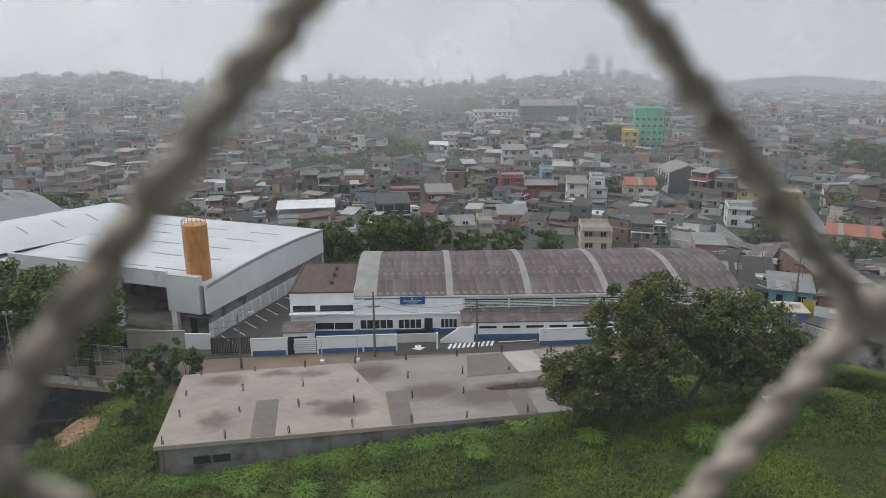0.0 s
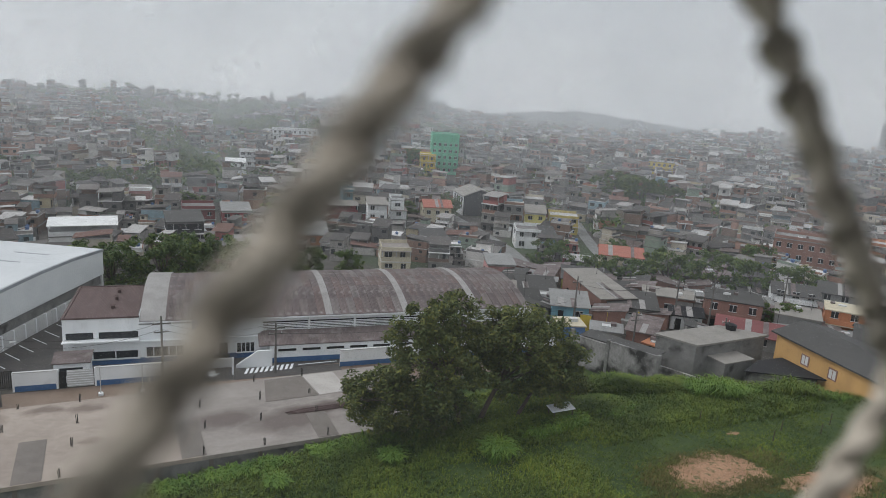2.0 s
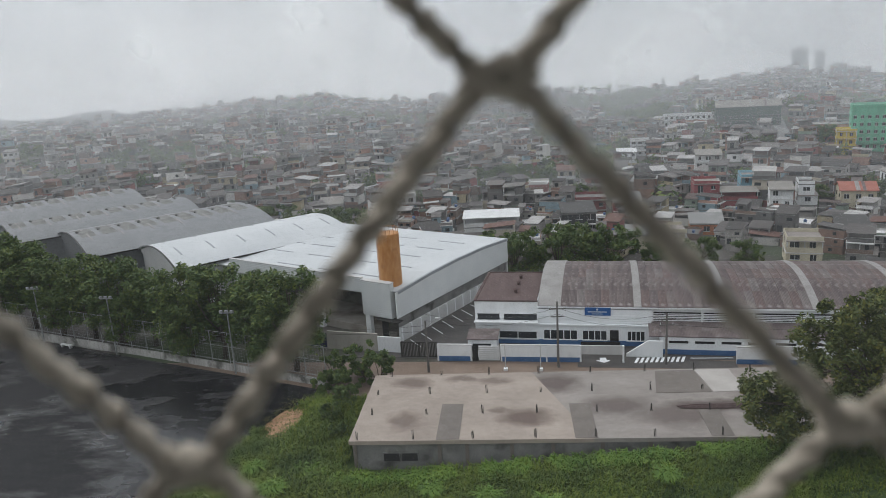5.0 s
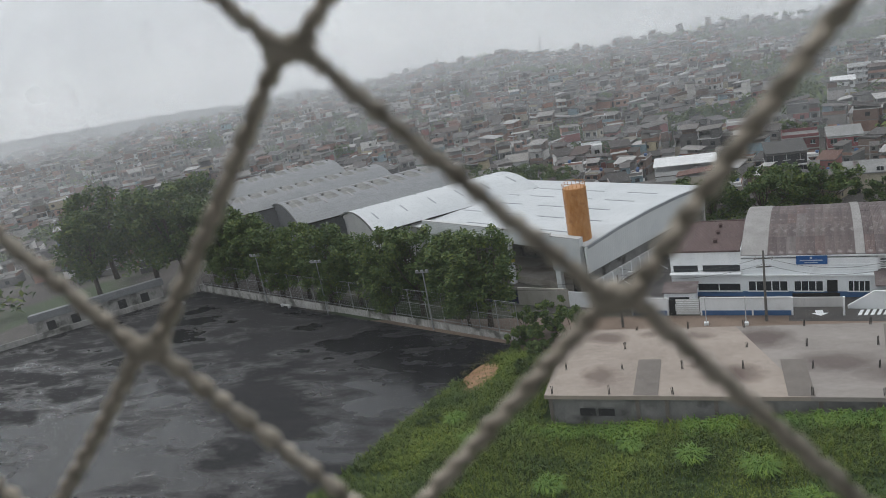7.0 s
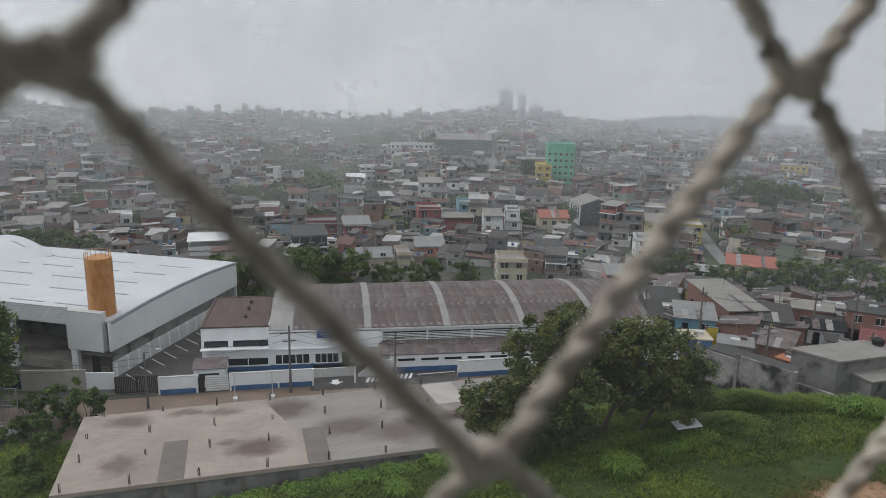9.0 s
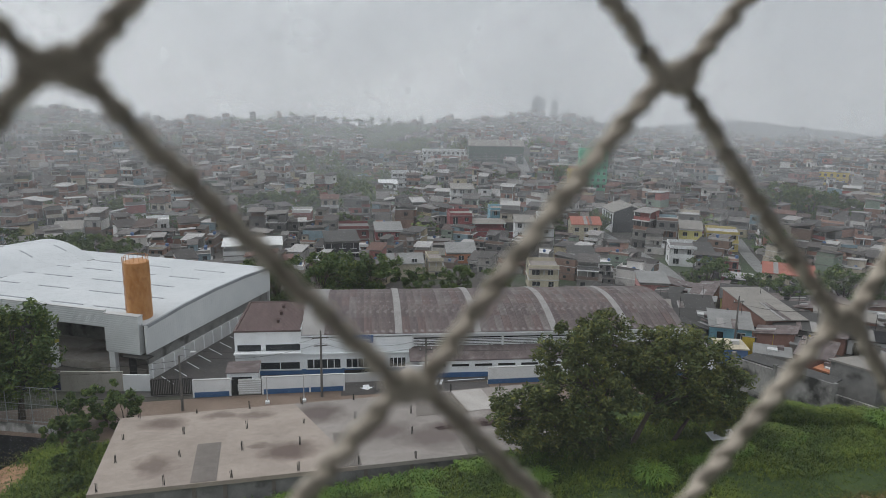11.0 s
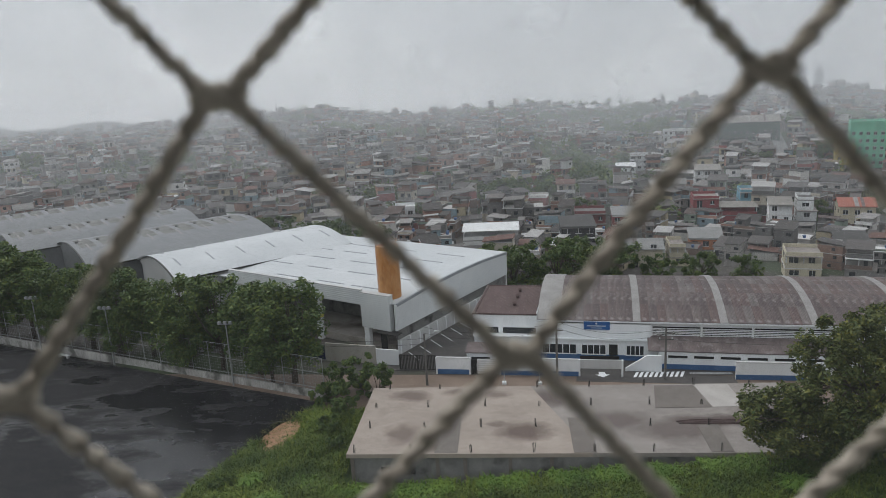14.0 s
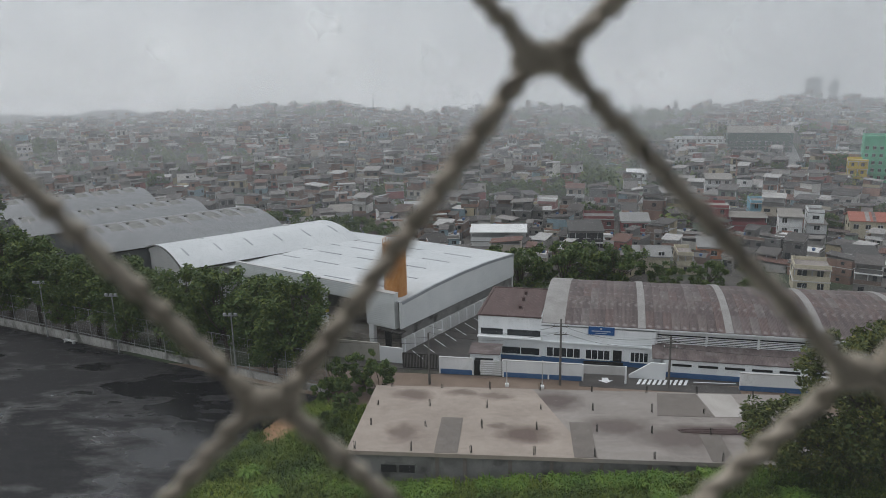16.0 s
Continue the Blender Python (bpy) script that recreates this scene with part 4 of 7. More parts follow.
tank = thing("water_tank", "tall rusty orange cylindrical water tank on the roof", "water tank", pose(-17.4, 94.6, 0))
part("cylinder", tube(bmesh.new(), [(0, 0, 7.1), (0, 0, 14.9), (0, 0, 15.0)], [1.55, 1.55, 1.5], 40), M["tank"], tank, smooth_faces=False)
bm = bmesh.new()
for i in range(16):
    a = i * math.pi / 8
    tube(bm, [(1.45 * math.cos(a), 1.45 * math.sin(a), 14.9), (1.45 * math.cos(a), 1.45 * math.sin(a), 15.7)], [0.03, 0.03], 5)
tube(bm, [(1.45 * math.cos(a), 1.45 * math.sin(a), 15.7) for a in np.linspace(0, 6.283, 25)], [0.03] * 25, 5)
part("railing", bm, M["tank"], tank, "thin rusty guard rail")
bm = bmesh.new()
for s in (-0.2, 0.2):
    tube(bm, [(-1.65, s, 7), (-1.65, s, 15.6)], [0.03, 0.03], 5)
for i in range(26):
    tube(bm, [(-1.65, -0.2, 7.2 + i * 0.32), (-1.65, 0.2, 7.2 + i * 0.32)], [0.02, 0.02], 5)
part("ladder", bm, M["tank"], tank)

# low front walls of the warehouse, with a dark gate
bmw = thing("front_wall", "low pale wall before the loading bay", "wall", pose(-16.2, 87.6, 0, 0, 0, -12))
part("wall_panel", bx(-10.2, 0, -0.2, -2.7, 0.2, 2.6), M["beige"], bmw, "beige wall panel")
part("wall_panel", bx(-2.7, 0.02, -0.2, 0.6, 0.22, 2.2), M["white"], bmw)
part("wall_panel", bx(-34, 0, -0.2, -10.2, 0.2, 2.3), M["oldwhite"], bmw)
part("banner", bx(-15.6, -0.05, 0.2, -10.3, 0.0, 2.2), plain("navy_banner", (0.02, 0.025, 0.07)), bmw, "dark navy banner")
gate = thing("metal_gate", "dark slatted metal gate at the yard entrance", "gate", pose(-15.4, 86.2, 0, 0, 0, -5))
part("gate_frame", boxes(bmesh.new(), [(0, 0, 0.05, 5, 0.08, 0.15), (0, 0, 2.0, 5, 0.08, 2.1), (0, 0, 0.05, 0.1, 0.08, 2.1), (4.9, 0, 0.05, 5, 0.08, 2.1), (2.45, 0, 0.05, 2.55, 0.08, 2.1)]), M["iron"], gate)
for i in range(24):
    part("slat", bx(0.12 + i * 0.2, 0.02, 0.15, 0.24 + i * 0.2, 0.06, 2.0), M["iron"], gate)


# ---- poles and wires ----
def utility_pole(x, y, h, arms, wires=(), lamp=None):
    t = thing("utility_pole", "grey concrete utility pole with crossarms and wires", "utility pole", pose(x, y, ground_z(x, y)), "utility poles")
    part("pole", tube(bmesh.new(), [(0, 0, -0.3), (0, 0, h)], [0.17, 0.1], 8), M["polewood"], t)
    for z, w in arms:
        part("crossarm", bx(-w, -0.06, z, w, 0.06, z + 0.12), M["polewood"], t)
        for s in (-0.8, 0, 0.8):
            part("insulator", tube(bmesh.new(), [(s * w, 0, z + 0.12), (s * w, 0, z + 0.34)], [0.05, 0.05], 6), M["panel"], t)
    if lamp:
        part("lamp_arm", tube(bmesh.new(), [(0, 0, h - 1.0), (lamp[0] * 0.6, lamp[1] * 0.6, h - 0.2), (lamp[0], lamp[1], h)], [0.05, 0.04, 0.04], 6), M["steel"], t)
        part("lamp_head", bx(lamp[0] - 0.35, lamp[1] - 0.14, h - 0.05, lamp[0] + 0.35, lamp[1] + 0.14, h + 0.1), M["panel"], t, "pale street lamp head", bevel=0.03)
    for dx, dy, dz, z in wires:
        pts = [(dx * k, dy * k, z + dz * k - 1.1 * 4 * k * (1 - k)) for k in np.linspace(0, 1, 9)]
        part("wire", tube(bmesh.new(), pts, [0.018] * 9, 4), M["iron"], t)


utility_pole(4.9, 81.8, 8.6, ((7.6, 1.0), (6.6, 0.8)), ((-16.2, 0.4, -0.5, 7.8), (13.0, 0.2, -1.2, 7.8), (-16.2, 0.4, -0.5, 7.0), (13.0, 0.2, -1.2, 7.0)))
utility_pole(17.9, 81.9, 6.6, ((5.8, 1.1), (5.1, 0.9)), ((40, -4, 1.5, 6.0), (40, -4, 1.3, 5.2)))
utility_pole(-11.2, 81.2, 6.8, (), ((-30, 6, 0, 6.2), (-30, 6, 0, 5.5)), (1.5, 0.9))
utility_pole(69, 76, 7.5, ((6.6, 1.0), (5.9, 0.8)), ((18, 4, 0.5, 6.8), (18, 4, 0.5, 6.0)))
utility_pole(87.4, 79.5, 9.5, ((8.6, 1.0), (7.7, 0.8)), ((40, 14, -1, 8.8), (40, 14, -1, 8.0)))
utility_pole(81, 70.5, 7.0, ((6.2, 0.8),), ())
utility_pole(106, 63, 8.0, ((7.2, 0.8),), ())
utility_pole(84.7, 84.4, 8.5, ((7.6, 0.8), (6.9, 0.7)), ((-17, 3.5, 0, 7.4), (8, -1, 0.2, 7.4)))
utility_pole(66.5, 87.5, 9.0, ((8.0, 0.9),), ((18, -3, -0.4, 7.8),))
utility_pole(105.5, 80.5, 10.0, ((9.0, 0.9), (8.2, 0.8)), ((-20, 4, -1.5, 8.6), (30, -1, 1, 8.6)))
utility_pole(134, 79.5, 9.0, ((8.0, 0.9),), ())
for x, y in ((2.7, 80.9), (-1.6, 81.2)):
    t = thing("street_lamp", "slim white street lamp post by the wall", "street lamp", pose(x, y, 0), "street lamps")
    part("post", tube(bmesh.new(), [(0, 0, -0.1), (0, 0, 3.6)], [0.06, 0.045], 8), M["panel"], t)
    part("base", bx(-0.25, -0.25, -0.1, 0.25, 0.25, 0.35), M["white"], t, bevel=0.03)


# ---- trees ----
def leaf_cloud(centres, per, size, rng, flat=0.55):
    """Small bent leaf quads scattered in clumps."""
    verts, faces = [], []
    for cx, cy, cz, cr in centres:
        for _ in range(per):
            while True:
                d = Vector((rng.uniform(-1, 1), rng.uniform(-1, 1), rng.uniform(-1, 1)))
                if 0.15 < d.length < 1:
                    break
            d = d * 1.15
            q = Vector((cx, cy, cz)) + Vector((d.x * cr, d.y * cr, d.z * cr * 0.8))
            a = Vector((rng.gauss(0, 1), rng.gauss(0, 1), rng.gauss(0, flat))).normalized()
            b = a.cross(Vector((rng.gauss(0, 0.6), rng.gauss(0, 0.6), 1))).normalized()
            s = size * rng.uniform(0.6, 1.3)
            i = len(verts)
            verts += [q - a * s, q + b * s * 0.45, q + a * s - Vector((0, 0, s * 0.3)), q - b * s * 0.45]
            faces.append((i, i + 1, i + 2, i + 3))
    return verts, faces


def tree(name, label, at, height, spread, seed, per=55, clumps=60, size=0.35, leaf="leaf", trunks=((0, 0),), base=0.25, group=""):
    """Tapered trunks and limbs with a crown of leaf clumps; spread: half-widths in x and y."""
    rng = random.Random(seed)
    t = thing(name, label, "tree" if name == "tree" else "bush", pose(*at), group)
    centres = []
    bm = bmesh.new()
    for tx, ty in trunks:
        fork = height * base
        tube(bm, [(tx, ty, -0.4), (tx + rng.uniform(-0.2, 0.2), ty, fork * 0.5), (tx + rng.uniform(-0.3, 0.3), ty, fork)], [0.05 * height ** 0.8, 0.038 * height ** 0.8, 0.03 * height ** 0.8], 8)
    lim = []
    for i in range(clumps):
        tx, ty = trunks[i % len(trunks)]
        a, k = rng.uniform(0, 6.283), math.sqrt(rng.uniform(0, 1))
        sx, sy = spread
        if len(trunks) > 1:
            sx = sx * 0.62
        up = rng.uniform(base * 0.9, 0.93)
        bulge = math.sqrt(max(0.05, 1 - ((up - 0.52) / 0.5) ** 2))
        q = (tx + math.cos(a) * sx * k * bulge, ty + math.sin(a) * sy * k * bulge, height * up)
        cr = rng.uniform(0.05, 0.12) * (height + sx) * 0.62
        centres.append((*q, cr))
        if i % 3 == 0:
            lim.append((tx, ty, q))
    for tx, ty, q in lim:
        f = height * base * rng.uniform(0.7, 1.0)
        tube(bm, [(tx, ty, f), ((tx + q[0]) / 2 + rng.uniform(-0.3, 0.3), (ty + q[1]) / 2, f + (q[2] - f) * 0.45), q], [0.016 * height ** 0.8, 0.011 * height ** 0.8, 0.03], 5)
    part("trunk", bm, M["bark"], t, "forked dark trunk with limbs", smooth_faces=True)
    v, f = leaf_cloud(centres, per, size, rng)
    raw("crown", v, f, M[leaf], "", "", parent=t)
    return t


def lobed_tree(at, lobes, trunks, seed):
    """A spreading tree: each lobe (x, y, z, rx, ry, rz, clumps, trunk) is a mass of leaf clumps carried by limbs from one trunk."""
    g = random.Random(seed)
    t = thing("tree", "broad tree of several stems with dense dark green crowns", "tree", pose(*at))
    bm, centres = bmesh.new(), []
    for bx0, by0, tx, ty, tz, r in trunks:
        pts = [(bx0 + (tx - bx0) * k + g.uniform(-0.15, 0.15), by0 + (ty - by0) * k, -0.4 + (tz + 0.4) * k) for k in (0, 0.35, 0.7, 1)]
        tube(bm, pts, [r, r * 0.8, r * 0.62, r * 0.4], 8)
    for x, y, z, rx, ry, rz, n, k in lobes:
        b = trunks[k]
        for i in range(n):
            a, e, q = g.uniform(0, 6.283), math.asin(g.uniform(-1, 1)), g.uniform(0.35, 1.0) ** 0.5
            rag = 1 + 0.28 * noise.noise((math.cos(a) * 2.2 + x, math.sin(a) * 2.2, e * 2.2 + seed))
            c = (x + rx * q * rag * math.cos(e) * math.cos(a), y + ry * q * rag * math.cos(e) * math.sin(a), max(0.9, z + rz * q * rag * math.sin(e)))
            centres.append((*c, g.uniform(0.4, 0.9)))
            if i % 5 == 0:
                f = g.uniform(0.4, 1.0)
                p0 = (b[0] + (b[2] - b[0]) * f, b[1] + (b[3] - b[1]) * f, b[4] * f)
                tube(bm, [p0, ((p0[0] + c[0]) / 2 + g.uniform(-0.4, 0.4), (p0[1] + c[1]) / 2, (p0[2] + c[2]) / 2 + 0.5), c], [b[5] * 0.34, b[5] * 0.2, 0.025], 5)
    part("trunk", bm, M["bark"], t, "forked dark trunks with spreading limbs", smooth_faces=True)
    v, f = leaf_cloud(centres, 80, 0.22, g)
    raw("crown", v, f, M["leaf"], "", "", parent=t)


lobed_tree((30.5, 56.5, 3.2), ((-3.4, 0, 7.4, 4.5, 4.6, 6.2, 210, 0), (-0.8, 1.0, 9.8, 3.4, 3.6, 4.1, 75, 0), (7.2, 0.4, 7.2, 5.6, 4.6, 4.9, 210, 1), (10.6, -0.4, 4.9, 3.4, 3.6, 4.0, 85, 2), (4.2, 1.2, 8.5, 2.8, 3.2, 3.2, 55, 1), (-9.0, -0.4, 5.0, 3.4, 2.6, 2.6, 70, 3), (-6.8, 0, 3.2, 2.8, 2.8, 2.3, 50, 3)),
    ((0.6, 0, -2.6, 0.2, 8.5, 0.32), (2.0, 0.2, 6.6, 0.5, 8.0, 0.3), (6.2, -0.2, 9.6, -0.4, 6.0, 0.22), (-0.6, -0.2, -8.0, -0.4, 5.2, 0.2)), 3)
ROW = [tree("tree", "leafy green tree behind the playing ground fence", (x, y, 0), h, (w, w * 0.9), 20 + i, per=95, clumps=90, size=0.3, leaf="leaf_row", base=0.3, group="fence trees") for i, (x, y, h, w) in enumerate(((-28.5, 82.5, 14.2, 4.6), (-34, 85.5, 13.4, 4.2), (-40, 87.3, 13.6, 4.6)))]
for i, (x, y, s, r) in enumerate(((-46.5, 89.6, 0.93, 40), (-52.5, 92.5, 0.9, 130), (-58.5, 94, 0.98, 250), (-64.5, 97, 0.95, 70), (-71, 99, 0.98, 180), (-78, 102.4, 1.05, 300), (-85, 105, 1.1, 20), (-93, 109.5, 1.35, 200), (-101, 110, 1.5, 60), (-110, 112, 1.45, 100), (-118, 104, 1.4, 310), (-104, 122, 1.5, 150), (-125, 116, 1.5, 220))):
    o = copy_thing(ROW[i % 3], pose(x, y, 0, 0, 0, r) @ Matrix.Diagonal((s, s, s, 1)))
for i, (x, y, s) in enumerate(((-31, 81.6, 0.75), (-44, 86.2, 0.66), (-56, 90.8, 0.62), (-68.5, 95.6, 0.66), (-82, 101, 0.7))):
    copy_thing(ROW[(i + 1) % 3], pose(x, y, 0, 0, 0, i * 61) @ Matrix.Diagonal((s, s, s, 1)))
for i, (x, y, h, w) in enumerate(((-19, 79.5, 5.0, 2.4), (-16.8, 77.6, 4.6, 2.2), (-22.5, 78.8, 4.2, 2.0), (-20, 74.6, 3.6, 2.0), (-19.5, 71.5, 2.4, 1.5), (-20.5, 68, 1.8, 1.4), (-18.8, 64.5, 1.5, 1.2), (-28, 57.5, 1.4, 1.3), (-23, 75.5, 2.8, 1.6))):
    tree("bush", "tall straggly green bush beside the flat roof", (x, y, ground_z(x, y)), h, (w, w), 50 + i, per=90, clumps=26, size=0.22, leaf="leaf_row", base=0.1, group="bushes")
GREEN = [tree("tree", "round dark green tree among the houses", (x, y, ground_z(x, y)), h, (w, w), 70 + i, per=88, clumps=62, size=0.33, leaf="leaf_row", base=0.18, group="town trees") for i, (x, y, h, w) in enumerate(((8, 127, 9.5, 6.5), (18, 131, 8, 6), (105, 108, 8.5, 6.5)))]
for i, (x, y, s) in enumerate(((0, 126, 0.9), (27, 131, 0.62), (35, 132, 0.6), (43, 131, 0.5), (13, 136, 0.95), (-4, 134, 0.85), (114, 104, 0.95), (97, 112, 0.8), (122, 100, 0.9), (88, 126, 0.8), (93, 117, 0.7), (104, 79, 0.6), (130, 96, 0.8), (96, 200, 1.0), (180, 205, 1.6), (173, 212, 1.5), (188, 200, 1.4), (-2, 232, 1.2), (4, 238, 1.1), (118, 292, 1.2), (124, 296, 1.1), (-40, 165, 1.0), (-50, 172, 1.1), (-62, 178, 1.1), (-33, 160, 0.9), (80, 196, 0.9), (-14, 246, 1.0), (20, 205, 0.8))):
    copy_thing(GREEN[i % 3], pose(x, y, ground_z(x, y) - 0.2, 0, 0, i * 77) @ Matrix.Diagonal((s, s, s, 1)))

tg = random.Random(91)
for i in range(34):
    a, r = math.radians(tg.uniform(-38, 52)), tg.uniform(150, 340)
    x, y, s = r * math.sin(a), r * math.cos(a), tg.uniform(0.5, 0.95)
    if x < -20 and r < 200:
        continue
    copy_thing(GREEN[i % 3], pose(x, y, ground_z(x, y) - 0.3, 0, 0, i * 47) @ Matrix.Diagonal((s, s, s, 1)))

# ---- fence round the playing ground ----
fence = thing("sports_fence", "tall wire mesh fence on a low stained wall", "fence", pose(-23.5, 77.6, 0, 0, 0, 159.1))
part("low_wall", bx(0, -0.15, -0.3, 74, 0.05, 1.0), M["oldwhite"], fence, "low stained grey wall")
for i in range(25):
    x = i * 3.05
    part("post", tube(bmesh.new(), [(x, -0.35, 0), (x, -0.35, 5.2)], [0.05, 0.05], 6), M["steel"], fence)
for z in (1.2, 3.2, 5.15):
    part("rail", tube(bmesh.new(), [(0, -0.35, z), (73.4, -0.35, z)], [0.035, 0.035], 5), M["steel"], fence)
bm = bmesh.new()
for i in range(180):
    tube(bm, [(i * 0.41, -0.35, 1.0), (i * 0.41, -0.35, 5.15)], [0.009, 0.009], 3)
for i in range(10):
    tube(bm, [(0, -0.35, 1.3 + i * 0.41), (73.4, -0.35, 1.3 + i * 0.41)], [0.009, 0.009], 3)
part("mesh", bm, M["steel"], fence, "thin wire mesh")
side = thing("boundary_wall", "low grey wall beside the playing ground", "wall", pose(-92, 103, 0, 0, 0, 227))
part("wall_panel", bx(0, 0, -0.3, 36, 0.2, 1.1), M["oldwhite"], side, bevel=0.02)
for x, y in ((-36.5, 82.0), (-57, 89.6), (-72, 95.5)):
    t = thing("floodlight", "tall steel floodlight mast with grey lamps", "floodlight", pose(x, y, 0), "floodlights")
    part("mast", tube(bmesh.new(), [(0, 0, -0.2), (0, 0, 8.6)], [0.13, 0.08], 8), M["steel"], t)
    part("bracket", bx(-0.9, -0.05, 8.3, 0.9, 0.05, 8.42), M["steel"], t)
    for s in (-0.7, 0.0, 0.7):
        part("lamp", bx(s - 0.22, -0.35, 8.42, s + 0.22, -0.05, 8.8), M["steel"], t, "grey lamp housing", bevel=0.04)
shed = thing("changing_room", "low stained white changing room with grey sheet roof", "shed", pose(-113, 84, 0, 0, 0, 48))
part("wall", bx(0, 0, -0.2, 22, 5, 2.7), M["oldwhite"], shed)
part("roof", prism(((-0.4, 2.7), (5.6, 2.7), (5.6, 2.85), (-0.4, 4.0)), 0, 23), M["groof"], shed).matrix_basis = Matrix.Translation((-0.5, 0, 0)) @ pose(0, 0, 0, 90, 0, 90)
for i in range(5):
    part("doorway", bx(2 + i * 4, -0.06, 0.1, 3.4 + i * 4, 0, 2.1), M["dark"], shed)
for x, y in ((-66.5, 92.6), (-91, 96.5)):
    t = thing("bench", "pale concrete bench by the fence", "bench", pose(x, y, 0.06, 0, 0, -21), "benches")
    part("seat", bx(-1.2, -0.25, 0.38, 1.2, 0.25, 0.48), M["panel"], t, bevel=0.02)
    for s in (-0.9, 0.9):
        part("leg", bx(s - 0.12, -0.2, 0, s + 0.12, 0.2, 0.38), M["panel"], t)


# ---- houses ----
def house_windows(t, w, d, floors, rng, faces="fl", trim=None):
    """Framed windows as parts on the front (y=-d/2) and the left side."""
    for f in range(floors):
        z = 1.0 + f * 2.8
        n = max(1, int(w // 2.4))
        for i in range(n):
            x = -w / 2 + w * (i + 0.5) / n
            if f == 0 and i == 0:
                part("door", bx(x - 0.45, -d / 2 - 0.05, 0, x + 0.45, -d / 2 + 0.02, 2.05), M["dark"], t)
                continue
            win = part("window", bx(x - 0.55, -d / 2 - 0.04, z, x + 0.55, -d / 2 + 0.03, z + 1.1), M["glass"], t)
            part("frame", boxes(bmesh.new(), [(x - 0.65, -d / 2 - 0.08, z - 0.1, x + 0.65, -d / 2, z), (x - 0.65, -d / 2 - 0.08, z + 1.1, x + 0.65, -d / 2, z + 1.18), (x - 0.04, -d / 2 - 0.07, z, x + 0.04, -d / 2, z + 1.1)]), trim or M["panel"], win)
        for i in range(max(1, int(d // 4))):
            y = -d / 2 + d * (i + 0.5) / max(1, int(d // 4))
            part("window", bx(-w / 2 - 0.04, y - 0.5, z, -w / 2 + 0.03, y + 0.5, z + 1.0), M["glass"], t)


